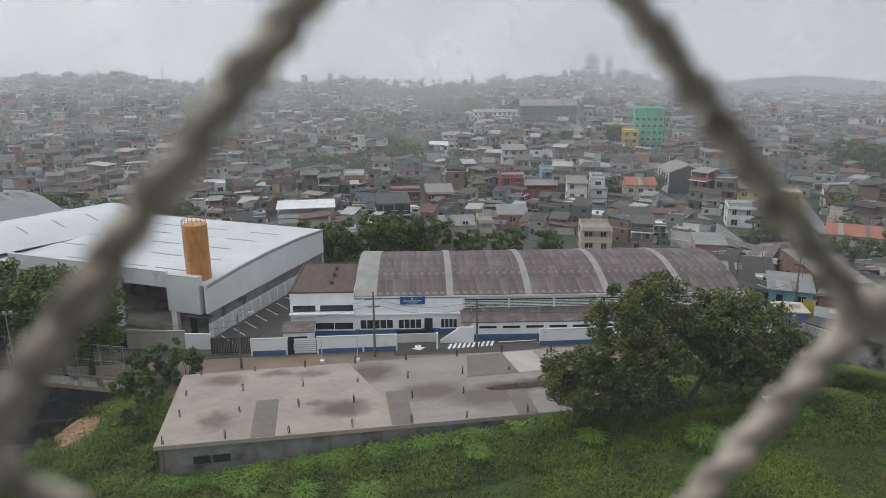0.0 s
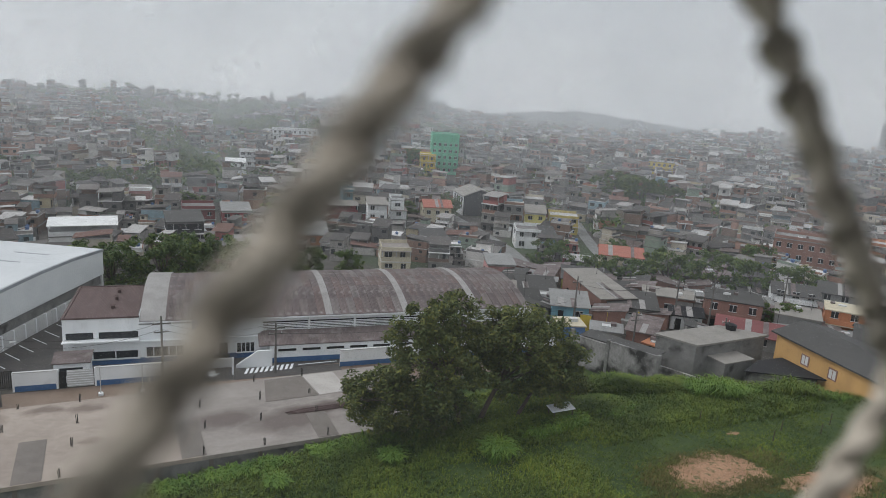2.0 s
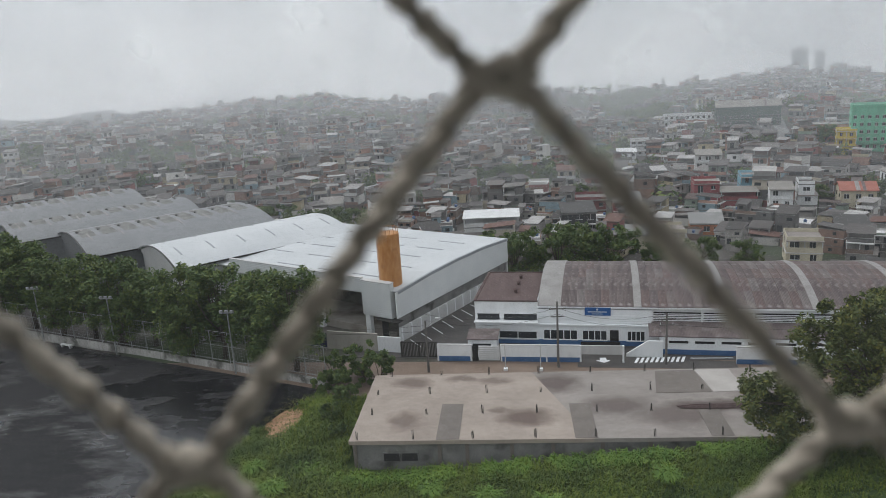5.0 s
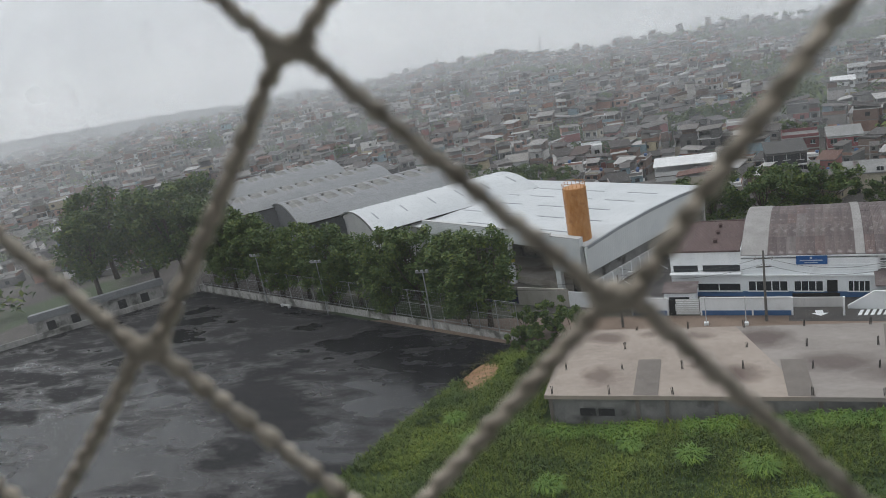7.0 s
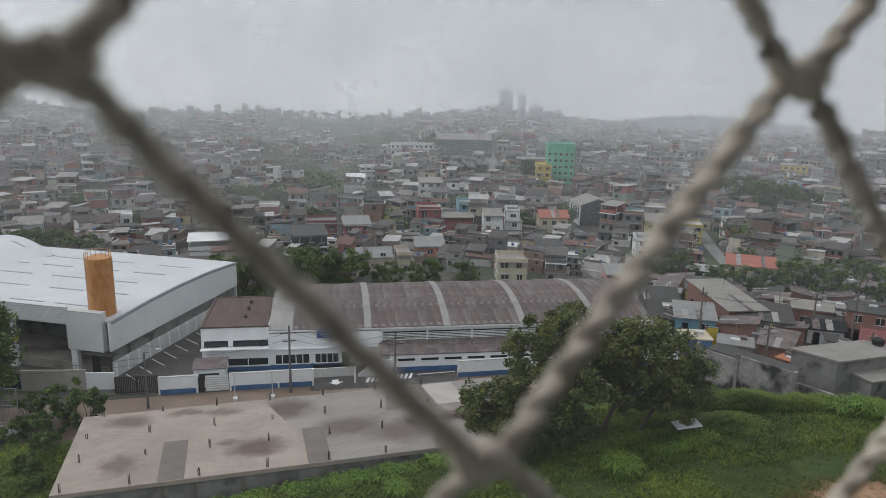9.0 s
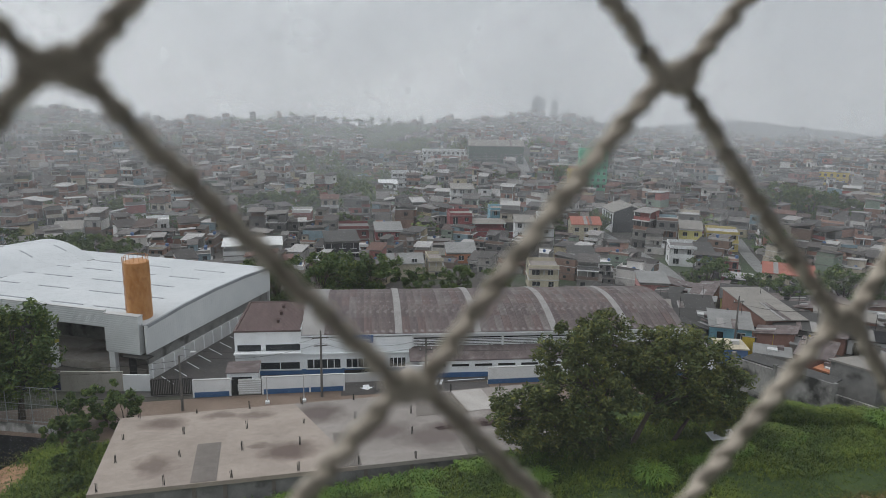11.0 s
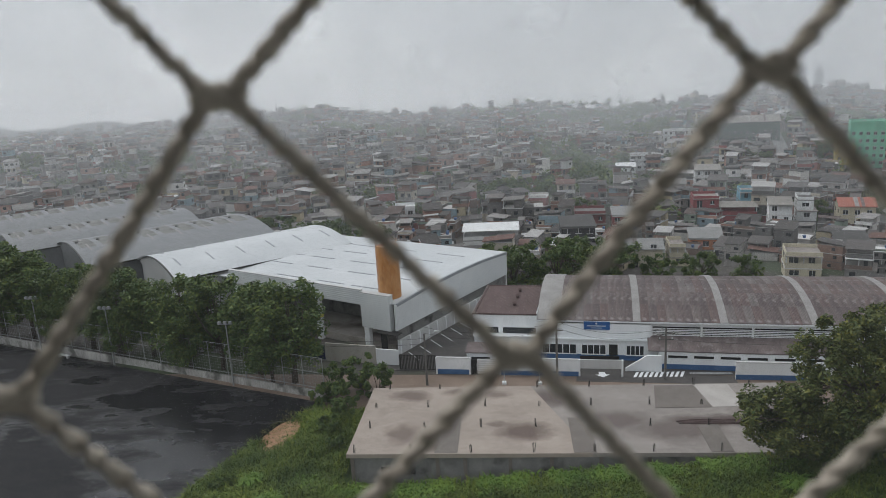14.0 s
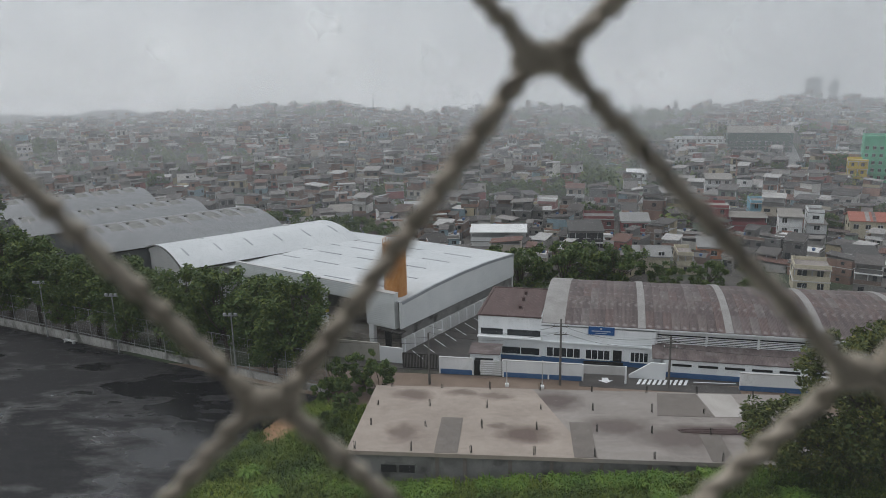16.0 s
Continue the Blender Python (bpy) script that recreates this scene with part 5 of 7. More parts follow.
def house(label, at, w, d, floors, seed, wall=None, roof="flat", roof_mat=None, rz=0.0, tank_on=True, group="town houses", h=None, wins=True, rail=True, kind_of="house"):
    rng = random.Random(seed)
    t = thing(kind_of, label, kind_of, pose(*at, 0, 0, rz), group)
    h = h or floors * 2.8 + 0.2
    wm, rm = wall or M["house"], roof_mat or M["houseroof"]
    part("wall", bx(-w / 2, -d / 2, -3, w / 2, d / 2, h), wm, t)
    if roof == "flat":
        part("roof", bx(-w / 2 - 0.15, -d / 2 - 0.25, h, w / 2 + 0.15, d / 2 + 0.15, h + 0.18), rm, t)
        for b in () if not rail else ((-w / 2, -d / 2, h + 0.18, w / 2, -d / 2 + 0.14, h + 0.9), (-w / 2, d / 2 - 0.14, h + 0.18, w / 2, d / 2, h + 0.9), (-w / 2, -d / 2 + 0.14, h + 0.18, -w / 2 + 0.14, d / 2 - 0.14, h + 0.9), (w / 2 - 0.14, -d / 2 + 0.14, h + 0.18, w / 2, d / 2 - 0.14, h + 0.9)):
            part("parapet", bx(*b), wm, t)
    elif roof == "shed":
        part("roof", prism(((-d / 2 - 0.5, h), (d / 2 + 0.4, h + 0.9), (d / 2 + 0.4, h + 1.02), (-d / 2 - 0.5, h + 0.12)), -w / 2 - 0.3, w / 2 + 0.3), rm, t).matrix_basis = Matrix(((0, 0, 1, 0), (1, 0, 0, 0), (0, 1, 0, 0), (0, 0, 0, 1)))
        part("upper_wall", prism(((-d / 2, h - 0.1), (d / 2, h - 0.1), (d / 2, h + 0.85), (-d / 2, h + 0.0)), -w / 2, w / 2), wm, t).matrix_basis = Matrix(((0, 0, 1, 0), (1, 0, 0, 0), (0, 1, 0, 0), (0, 0, 0, 1)))
    else:
        part("roof", prism(((-d / 2 - 0.5, h - 0.05), (0, h + d * 0.2), (d / 2 + 0.5, h - 0.05), (d / 2 + 0.5, h + 0.12), (0, h + d * 0.2 + 0.17), (-d / 2 - 0.5, h + 0.12)), -w / 2 - 0.4, w / 2 + 0.4), rm, t).matrix_basis = Matrix(((0, 0, 1, 0), (1, 0, 0, 0), (0, 1, 0, 0), (0, 0, 0, 1)))
        part("gable", prism(((-d / 2, h - 0.1), (d / 2, h - 0.1), (0, h + d * 0.2 - 0.02)), -w / 2, w / 2), wm, t).matrix_basis = Matrix(((0, 0, 1, 0), (1, 0, 0, 0), (0, 1, 0, 0), (0, 0, 0, 1)))
    if wins:
        house_windows(t, w, d, floors, rng)
    if floors > 1 and rng.random() < 0.6:
        b = part("balcony", bx(-w / 2 + 0.3, -d / 2 - 1.0, 2.75, w / 2 - 0.3, -d / 2, 2.9), rm, t)
        part("railing", bx(-w / 2 + 0.3, -d / 2 - 1.0, 2.9, w / 2 - 0.3, -d / 2 - 0.9, 3.7), wm, b)
    if roof == "flat":
        for k in range(2):
            u, v, a = rng.uniform(-w * 0.38, w * 0.2), rng.uniform(-d * 0.38, d * 0.2), rng.uniform(0.5, 1.3)
            part("roof_clutter", bx(u, v, h + 0.18, u + a, v + rng.uniform(0.4, 1.4), h + 0.18 + rng.uniform(0.15, 0.6)), (M["rustroof"], M["panel"], M["block"])[k], t, "odd sheet and rubble left on the roof")
    else:
        for k in range(2):
            u = rng.uniform(-w * 0.4, w * 0.3)
            part("roof_sheet", prism(((-d / 2 - 0.45, h + 0.14), (-0.2, h + 0.14 + (0.45 if roof == "shed" else d * 0.2)), (-0.2, h + 0.2 + (0.45 if roof == "shed" else d * 0.2)), (-d / 2 - 0.45, h + 0.2)), u, u + rng.uniform(0.6, 1.1)), (M["palesheet"], M["rustroof"], M["block"])[k], t, "odd coloured replacement roof sheet").matrix_basis = Matrix(((0, 0, 1, 0), (1, 0, 0, 0), (0, 1, 0, 0), (0, 0, 0, 1)))
    if wins:
        part("antenna", tube(bmesh.new(), [(w * 0.3, d * 0.3, h), (w * 0.3, d * 0.3, h + 3.2)], [0.04, 0.03], 4), M["iron"], t)
    if tank_on and roof == "flat":
        part("water_tank", tube(bmesh.new(), [(-w * 0.25, d * 0.22, h + 0.18), (-w * 0.25, d * 0.22, h + 1.0), (-w * 0.25, d * 0.22, h + 1.25)], [0.55, 0.7, 0.25], 10), M["watertank"], t, "blue plastic water tank")
    return t


def dwelling(g, w, d, floors, top, tall=None):
    """Boxes of a self-built house by role; a seventh number lifts the back edge of a roof."""
    B = {"wall": [], "slab": [], "roof": [], "window": [], "railing": [], "post": []}
    z = 0.0
    x0, x1, y0, y1 = -w / 2, w / 2, -d / 2, d / 2
    for f in range(floors):
        h = tall / floors - 0.16 if tall else g.uniform(2.5, 2.8)
        if f and g.random() < 0.4:
            x1 -= g.uniform(0.2, 1.0)
        deep = g.uniform(1.0, 1.6) if f and g.random() < 0.5 else 0.0
        B["wall"].append((x0, y0 + deep, z - (5.0 if f == 0 else 0.0), x1, y1, z + h, 0))
        n = max(1, int((x1 - x0) // 2.3))
        for i in range(n):
            c, hw = x0 + (x1 - x0) * (i + 0.5) / n, g.uniform(0.4, 0.8)
            lo, hi = (0.05, 2.0) if g.random() < 0.2 or deep else (g.uniform(0.8, 1.05), g.uniform(1.8, 2.1))
            if g.random() < 0.9:
                B["window"].append((c - hw, y0 + deep - 0.05, z + lo, c + hw, y0 + deep + 0.02, z + hi, 0))
        for side, s in ((x0, -1), (x1, 1)):
            if g.random() < 0.6:
                c = g.uniform(y0 + deep + 1, y1 - 1)
                B["window"].append((side - 0.04, c - 0.55, z + 0.95, side + 0.04, c + 0.55, z + 1.95, 0))
        if deep:
            B["railing"].append((x0, y0, z, x1, y0 + 0.12, z + 0.95, 0))
            for c in (x0 + 0.1, (x0 + x1) / 2, x1 - 0.1):
                B["post"].append((c - 0.1, y0 + 0.01, z + 0.95, c + 0.1, y0 + 0.13, z + h, 0))
        B["slab"].append((x0 - 0.1, y0 - g.choice((0.1, 0.1, 0.5, 0.9)), z + h, x1 + 0.1, y1 + 0.1, z + h + 0.16, 0))
        z += h + 0.16
    if top == "shed":
        r = g.uniform(0.7, 1.2)
        B["roof"].append((x0 - 0.3, y0 - 0.5, z + 0.15, x1 + 0.3, y1 + 0.3, z + 0.27, r))
        B["wall"].append((x0, y1 - 0.2, z, x1, y1, z + r + 0.1, 0))
    elif top == "cover":
        B["railing"] += [(x0, y0, z, x1, y0 + 0.12, z + 0.95, 0), (x0, y0 + 0.12, z, x0 + 0.12, y1, z + 0.95, 0)]
        for c in (x0 + 0.1, x1 - 0.1):
            B["post"].append((c - 0.09, y0 + 0.13, z, c + 0.09, y0 + 0.3, z + 2.15, 0))
        B["wall"].append((x0 + 0.2, y1 - d * 0.4, z, x1, y1, z + 2.2, 0))
        B["roof"].append((x0 - 0.25, y0 - 0.4, z + 2.15, x1 + 0.25, y1 + 0.3, z + 2.27, 0.45))
    elif top == "room":
        e = x0 + w * g.uniform(0.4, 0.65)
        B["wall"].append((x0, y0 + d * 0.3, z, e, y1, z + 2.4, 0))
        B["window"].append((x0 + 0.6, y0 + d * 0.3 - 0.05, z + 0.8, x0 + 1.7, y0 + d * 0.3 + 0.02, z + 1.8, 0))
        B["roof"].append((x0 - 0.25, y0 + d * 0.3 - 0.7, z + 2.4, e + 0.3, y1 + 0.2, z + 2.53, g.choice((0, 0.4))))
        B["railing"] += [(x0, y0, z, x1, y0 + 0.12, z + 0.85, 0), (x1 - 0.12, y0 + 0.12, z, x1, y1, z + 0.85, 0)]
    else:
        B["railing"] += [(x0, y0, z, x1, y0 + 0.12, z + 0.7, 0), (x0, y1 - 0.12, z, x1, y1, z + 0.7, 0), (x0, y0 + 0.12, z, x0 + 0.12, y1 - 0.12, z + 0.7, 0)]
    return B, z


def lifted(bm, b):
    """A box whose back edge is raised."""
    boxes(bm, [b[:6]])
    bm.verts.ensure_lookup_table()
    for v in bm.verts[-8:]:
        if v.co.y > (b[1] + b[4]) / 2:
            v.co.z += b[6]
    return bm


def proto_house(label, w, d, floors, top, seed):
    t = thing("house", label, "house", pose(0, 0, 0), "town houses")
    B, z = dwelling(random.Random(seed), w, d, floors, top)
    bm = bmesh.new()
    for b in B["wall"]:
        boxes(bm, [b[:6]])
    part("wall", bm, M["house"], t)
    for role, m in (("slab", "slab"), ("roof", "houseroof"), ("window", "glass"), ("railing", "house"), ("post", "slab")):
        for b in B[role]:
            part(role, lifted(bmesh.new(), b), M[m], t)
    if top in ("flat", "room"):
        part("water_tank", tube(bmesh.new(), [(w * 0.24, d * 0.2, z), (w * 0.24, d * 0.2, z + 0.8), (w * 0.24, d * 0.2, z + 1.05)], [0.5, 0.62, 0.22], 10), M["watertank"], t, "blue plastic water tank")
    return t


def painted_house(label, at, w, d, tall, top, seed, wall, roof, rz, group="coloured houses"):
    """A house of one known colour with slabs, open verandas and framed windows."""
    t = thing("house", label, "house", pose(*at, 0, 0, rz), group)
    B, z = dwelling(random.Random(seed), w, d, max(1, round(tall / 2.5)), top, tall)
    for b in B["wall"]:
        part("wall", bx(*b[:6]), wall, t)
    for role, m in (("slab", M["slab"]), ("roof", roof), ("railing", wall), ("post", M["panel"])):
        for b in B[role]:
            part(role, lifted(bmesh.new(), b), m, t)
    for b in B["window"]:
        win = part("window", bx(*b[:6]), M["glass"], t)
        if b[3] - b[0] > 0.2:
            part("frame", boxes(bmesh.new(), [(b[0] - 0.1, b[1] - 0.05, b[2] - 0.1, b[3] + 0.1, b[1] + 0.03, b[2]), ((b[0] + b[3]) / 2 - 0.04, b[1] - 0.03, b[2], (b[0] + b[3]) / 2 + 0.04, b[1] + 0.01, b[5])]), M["panel"], win)
    return t


PROTO = [proto_house(*q) for q in (
    ("single storey house with rough flat concrete roof", 7.5, 8, 1, "flat", 1), ("single storey house with sloping fibre roof", 7, 9, 1, "shed", 2),
    ("two storey house with covered roof terrace", 6.6, 8, 2, "cover", 3), ("two storey house with a room on its flat roof", 7, 8, 2, "room", 4),
    ("narrow three storey house with balconies and fibre roof", 5.6, 8, 3, "shed", 5), ("two storey house with sloping sheet roof", 7.5, 8.5, 2, "shed", 6),
    ("low house with covered roof terrace", 7, 7.5, 1, "cover", 7), ("three storey house with flat concrete roof", 6, 7, 3, "flat", 8))]

# houses known by their look: label, x, y, width, depth, floors, wall colour, roof kind, roof colour, turn, height
C = {"green": (0.14, 0.42, 0.28), "yellow": (0.58, 0.43, 0.07), "mustard": (0.48, 0.39, 0.14), "salmon": (0.52, 0.24, 0.15), "black": (0.02, 0.02, 0.023), "orange": (0.45, 0.19, 0.10), "red": (0.26, 0.075, 0.08), "cyan": (0.19, 0.38, 0.47), "pink": (0.55, 0.30, 0.29),
     "cream": (0.50, 0.45, 0.34), "wine": (0.19, 0.07, 0.07), "white": (0.68, 0.69, 0.69), "blue": (0.11, 0.19, 0.36), "paleyellow": (0.60, 0.55, 0.22), "brick": (0.25, 0.145, 0.12), "grey": (0.24, 0.24, 0.235), "ochre": (0.55, 0.33, 0.13), "tile": (0.36, 0.14, 0.105), "darkgreen": (0.06, 0.10, 0.08), "darkgrey": (0.07, 0.068, 0.066), "light": (0.25, 0.235, 0.215)}
CM = {k: plain("paint_" + k, v) for k, v in C.items()}
KNOWN = (
    ("tall green apartment block with dark windows", 138, 290, 12, 11, 5, "green", "flat", "green", -20, 16.5),
    ("bright yellow three storey house", 128, 284, 7.5, 8, 3, "yellow", "flat", "yellow", -20, 8.6),
    ("salmon pink long house with flat roof", 128, 300, 14, 8, 2, "salmon", "flat", "light", -20, 8.5),
    ("house with bright red tiled roof", 88, 188, 8, 8, 2, "cream", "gable", "tile", -15, 5.8),
    ("mustard yellow two storey house with balconies", 124, 174, 8.6, 9, 2, "mustard", "flat", "darkgrey", -30, 5.0),
    ("pale yellow green two storey house", 116.5, 178, 6, 8, 2, "paleyellow", "flat", "light", -30, 5.5),
    ("house with white side wall and blue front", 98.8, 154, 6.3, 8, 1, "white", "flat", "light", -25, 4.6),
    ("blue painted small house", 104, 152, 4.5, 7, 1, "blue", "flat", "darkgrey", -25, 4.0),
    ("low house with orange tiled roof", 112, 132, 10, 8, 1, "cream", "gable", "tile", -35, 2.6),
    ("small pink house with grey roof", 72, 121.5, 5.4, 6, 1, "pink", "flat", "grey", -20, 3.4),
    ("cream house with open balcony", 53.5, 133, 6, 7, 2, "cream", "flat", "light", -15, 4.6),
    ("wine red walled house with flat roof", 68, 146, 5.8, 7, 1, "wine", "flat", "darkgrey", -15, 4.4),
    ("red three storey house with balconies", 53, 197, 7, 8, 3, "red", "flat", "red", -8, 7.6),
    ("light blue two storey house", 68.5, 206, 7.6, 8, 2, "cyan", "flat", "light", -10, 7.6),
    ("low salmon red walled shop with cyan strip", 60, 192, 9, 6, 1, "red", "flat", "light", -10, 3.4),
    ("cream two storey house among trees", 27, 146, 7, 7, 2, "cream", "gable", "grey", -5, 3.9),
    ("pale yellow side house among trees", 34, 146, 4, 7, 1, "cream", "flat", "light", -5, 4.2),
    ("white house with arched window", 68, 183.5, 5.8, 7, 2, "white", "flat", "light", -15, 7.0),
    ("narrow white three storey house", 75, 186, 4.5, 7, 3, "white", "flat", "light", -15, 8.0),
    ("white box shaped house", 57, 319, 8, 8, 2, "white", "flat", "white", -8, 6.4),
    ("low white house with flat roof", 48, 298, 8, 8, 1, "white", "flat", "white", -8, 5.0),
    ("long white hall on the hill", 94, 384, 26, 10, 2, "white", "flat", "light", -10, 5.0),
    ("large dark green hall with pale roof", 112.5, 352, 28, 13, 2, "darkgreen", "gable", "light", -12, 9.0),
    ("black fronted building with dark flat roof", 15, 159, 8, 8, 2, "black", "flat", "darkgrey", 0, 7.0),
    ("white two storey house", -32.4, 213, 6, 7, 2, "white", "flat", "light", 8, 5.4),
    ("white house with dark windows", -56, 214, 7, 7, 1, "white", "flat", "light", 8, 3.6),
    ("white terraced house block", 70, 258, 9, 9, 2, "white", "flat", "light", -12, 7.5),
    ("large red brick building with bare walls", 161, 119.5, 15, 9, 3, "brick", "flat", "grey", -52, 8.6),
    ("bright orange house with open floors", 192, 115, 13, 8, 2, "orange", "flat", "orange", -58, 7.0),
    ("yellow row house on the far slope", 254, 277, 15, 8, 2, "yellow", "flat", "light", -40, 5.8),
    ("long low white house among trees", -5, 166, 13, 7, 1, "white", "flat", "white", 0, 3.4),
    ("wine red house with terrace", 21, 190, 8, 8, 2, "wine", "flat", "tile", -5, 5.4),
    ("dark red house with flat roof", 30, 187, 7, 8, 2, "red", "flat", "grey", -5, 5.0),
    ("orange brick walled lot house", 44, 163, 7, 6, 1, "orange", "flat", "grey", -10, 2.6),
)
KNOWN_XY = []
for i, (lab, x, y, w, d, fl, wc, rk, rc, rz, h) in enumerate(KNOWN):
    z = ground_z(x, y)
    if i == 0 or rk == "gable" or w > 13:
        house(lab, (x, y, z), w, d, fl, 100 + i, CM[wc], rk, CM[rc], rz, tank_on=False, h=h, group="coloured houses", rail=i % 3 == 0)
    else:
        painted_house(lab, (x, y, z), w, d, h, ("flat", "shed", "cover", "shed")[i % 4] if h < 4.5 else ("flat", "flat", "shed")[i % 3], 100 + i, CM[wc], CM[rc], rz)
    r = math.hypot(x, y)
    KNOWN_XY.append((x, y, max(w, d) * 0.55))
    if r > 240:
        KNOWN_XY.append((x * (1 - 11 / r), y * (1 - 11 / r), w * 0.35))

hall = thing("hall", "dark gabled hall with white side wall and grey roof", "hall", pose(110.5, 206, ground_z(111, 206), 0, 0, -10))
part("wall", bx(-5.6, -6, -3, 5.6, 6, 6.6), CM["black"], hall, "black painted front wall")
part("side_wall", bx(-5.72, -6.02, -3, -5.6, 6.1, 6.6), CM["white"], hall, "white side wall with tall windows")
part("gable", prism(((-5.6, 6.5), (5.6, 6.5), (0, 8.5)), -6, 6), CM["black"], hall).matrix_basis = pose(0, 0, 0, 90, 0, 0)
part("roof", prism(((-6.1, 6.35), (0, 8.6), (6.1, 6.35), (6.1, 6.55), (0, 8.82), (-6.1, 6.55)), -6.3, 6.3), CM["light"], hall, "light grey sheet roof").matrix_basis = pose(0, 0, 0, 90, 0, 0)
for i in range(4):
    part("window", bx(-5.78, -5.0 + i * 2.7, 2.5, -5.7, -3.8 + i * 2.7, 5.8), M["glass"], hall)
part("annex", bx(5.6, -4, -3, 10, 5, 4.6), CM["black"], hall)
KNOWN_XY += [(111, 206, 10), (105, 196, 5)]


def hill_road(pts, width, label):
    """A paved strip draped on the ground."""
    line = []
    for (x0, y0), (x1, y1) in zip(pts, pts[1:]):
        n = max(2, int(math.hypot(x1 - x0, y1 - y0) / 4))
        line += [(x0 + (x1 - x0) * i / n, y0 + (y1 - y0) * i / n) for i in range(n)]
    verts, faces = [], []
    for i, (x, y) in enumerate(line):
        u, v = line[min(i + 1, len(line) - 1)], line[max(i - 1, 0)]
        d = Vector((u[0] - v[0], u[1] - v[1])).normalized()
        for s in (-0.5, -0.17, 0.17, 0.5):
            q = (x - d.y * width * s, y + d.x * width * s)
            verts.append((*q, ground_z(*q) + 0.12))
        KNOWN_XY.append((x, y, width * 0.5))
        if i:
            faces += [(4 * i - 4 + k, 4 * i - 3 + k, 4 * i + 1 + k, 4 * i + k) for k in range(3)]
    raw("road", verts, faces, M["street_grey"], label, "road", "structure")


hill_road(((112, 300), (121, 330), (138, 395), (150, 450)), 5.5, "pale steep road up the hillside")
hill_road(((84, 128), (91, 150), (97, 180), (100, 205), (112, 240)), 4.0, "narrow grey lane between the houses")
hill_road(((100, 116), (118, 150), (140, 190)), 3.5, "narrow grey lane between the houses")

# houses just past the grass edge
SWAP = Matrix(((0, 0, 1, 0), (1, 0, 0, 0), (0, 1, 0, 0), (0, 0, 0, 1)))
near = thing("grey_house", "bare grey rendered house with flat concrete roof", "house", pose(70.6, 65.6, -1.5, 0, 0, 1.5), "edge houses")
part("wall", prism(((0, 0), (13.4, 0), (9.5, 5.0), (-2.2, 5.2)), -1, 5.7), M["block"], near, "bare grey render")
part("roof", prism(((0.0, -0.25), (13.8, -0.25), (9.8, 5.2), (-2.5, 5.4)), 5.7, 5.95), CM["light"], near, "pale concrete roof slab")
part("front_block", prism(((2.6, -2.9), (7.8, -2.9), (7.8, -0.02), (2.6, -0.02)), -1, 4.0), M["block"], near)
part("front_roof", prism(((2.4, -3.1), (8.0, -3.1), (8.0, -0.03), (2.4, -0.03)), 4.0, 4.15), CM["light"], near, "pale sheet roof")
part("water_tank", tube(bmesh.new(), [(10.0, 3.2, 5.95), (10.0, 3.2, 6.7), (10.0, 3.2, 6.9)], [0.7, 0.8, 0.3], 12), CM["black"], near, "black water tank")
back = thing("boundary_wall", "tall mould-blackened retaining wall", "wall", pose(57.4, 75.4, -1.5, 0, 0, -65), "edge houses")
part("wall_panel", bx(0, 0, -2, 5.5, 0.3, 5.2), M["mouldy"], back)
part("wall_panel", bx(5.5, 0, -2, 12.6, 0.3, 5.75), M["mouldy"], back)
part("wall_panel", bx(12.6, 0, -2, 21, 0.3, 4.6), M["mouldy"], back)
for x in (0, 5.5, 12.6):
    part("pier", bx(x - 0.2, -0.15, -2, x + 0.2, 0.45, 5.9), M["block"], back)
part("shed_roof", bx(1.0, 0.4, 5.2, 12, 3.6, 5.35), CM["darkgrey"], back, "dark sheet roof behind the wall")
yel = thing("yellow_house", "ochre yellow rendered house with dark tiled roof", "house", pose(84.1, 64.1, -1.5, 0, 0, -99), "edge houses")
part("wall", bx(0, 0, -2, 17, 9, 7.0), CM["ochre"], yel, "ochre yellow render")
part("roof", prism(((-0.6, 6.9), (4.5, 8.1), (9.6, 6.9), (9.6, 7.1), (4.5, 8.35), (-0.6, 7.1)), -0.6, 17.6), CM["darkgrey"], yel, "dark grey tiled roof").matrix_basis = SWAP
for i in (0, 1.6):
    wn_ = part("window", bx(5.0 + i * 2.9, -0.06, 4.5, 6.1 + i * 2.9, 0.02, 5.7), M["panel"], yel, "white framed window")
    part("frame", boxes(bmesh.new(), [(4.85 + i * 2.9, -0.1, 4.35, 6.25 + i * 2.9, 0, 4.5), (4.85 + i * 2.9, -0.1, 5.7, 6.25 + i * 2.9, 0, 5.85), (4.85 + i * 2.9, -0.1, 4.5, 5.0 + i * 2.9, 0, 5.7), (6.1 + i * 2.9, -0.1, 4.5, 6.25 + i * 2.9, 0, 5.7), (5.52 + i * 2.9, -0.1, 4.5, 5.58 + i * 2.9, 0, 5.7)]), CM["brick"], wn_)
lean = thing("lean_to", "long black sheet roof shed below the yellow house", "shed", pose(0, 0, -1.5), "edge houses")
part("wall", prism(((74.6, 60.4), (82.0, 55.6), (83.0, 61.8), (79.0, 62.2)), -2, 3.9), M["mouldy"], lean)
part("roof", prism(((74.0, 60.2), (82.6, 54.7), (83.4, 62.2), (78.8, 62.4)), 3.9, 4.05), CM["black"], lean, "black sheet roof")
kerb = thing("retaining_wall", "low pale concrete retaining wall above the grass", "wall", pose(80.5, 52.6, -1.5, 0, 0, -32), "edge houses")
part("wall_panel", bx(-5.5, 0, -2, 4.5, 0.3, 2.6), M["mouldy"], kerb)
part("coping", bx(-5.6, -0.15, 2.6, 4.6, 1.6, 2.75), CM["light"], kerb, "pale concrete coping slab")
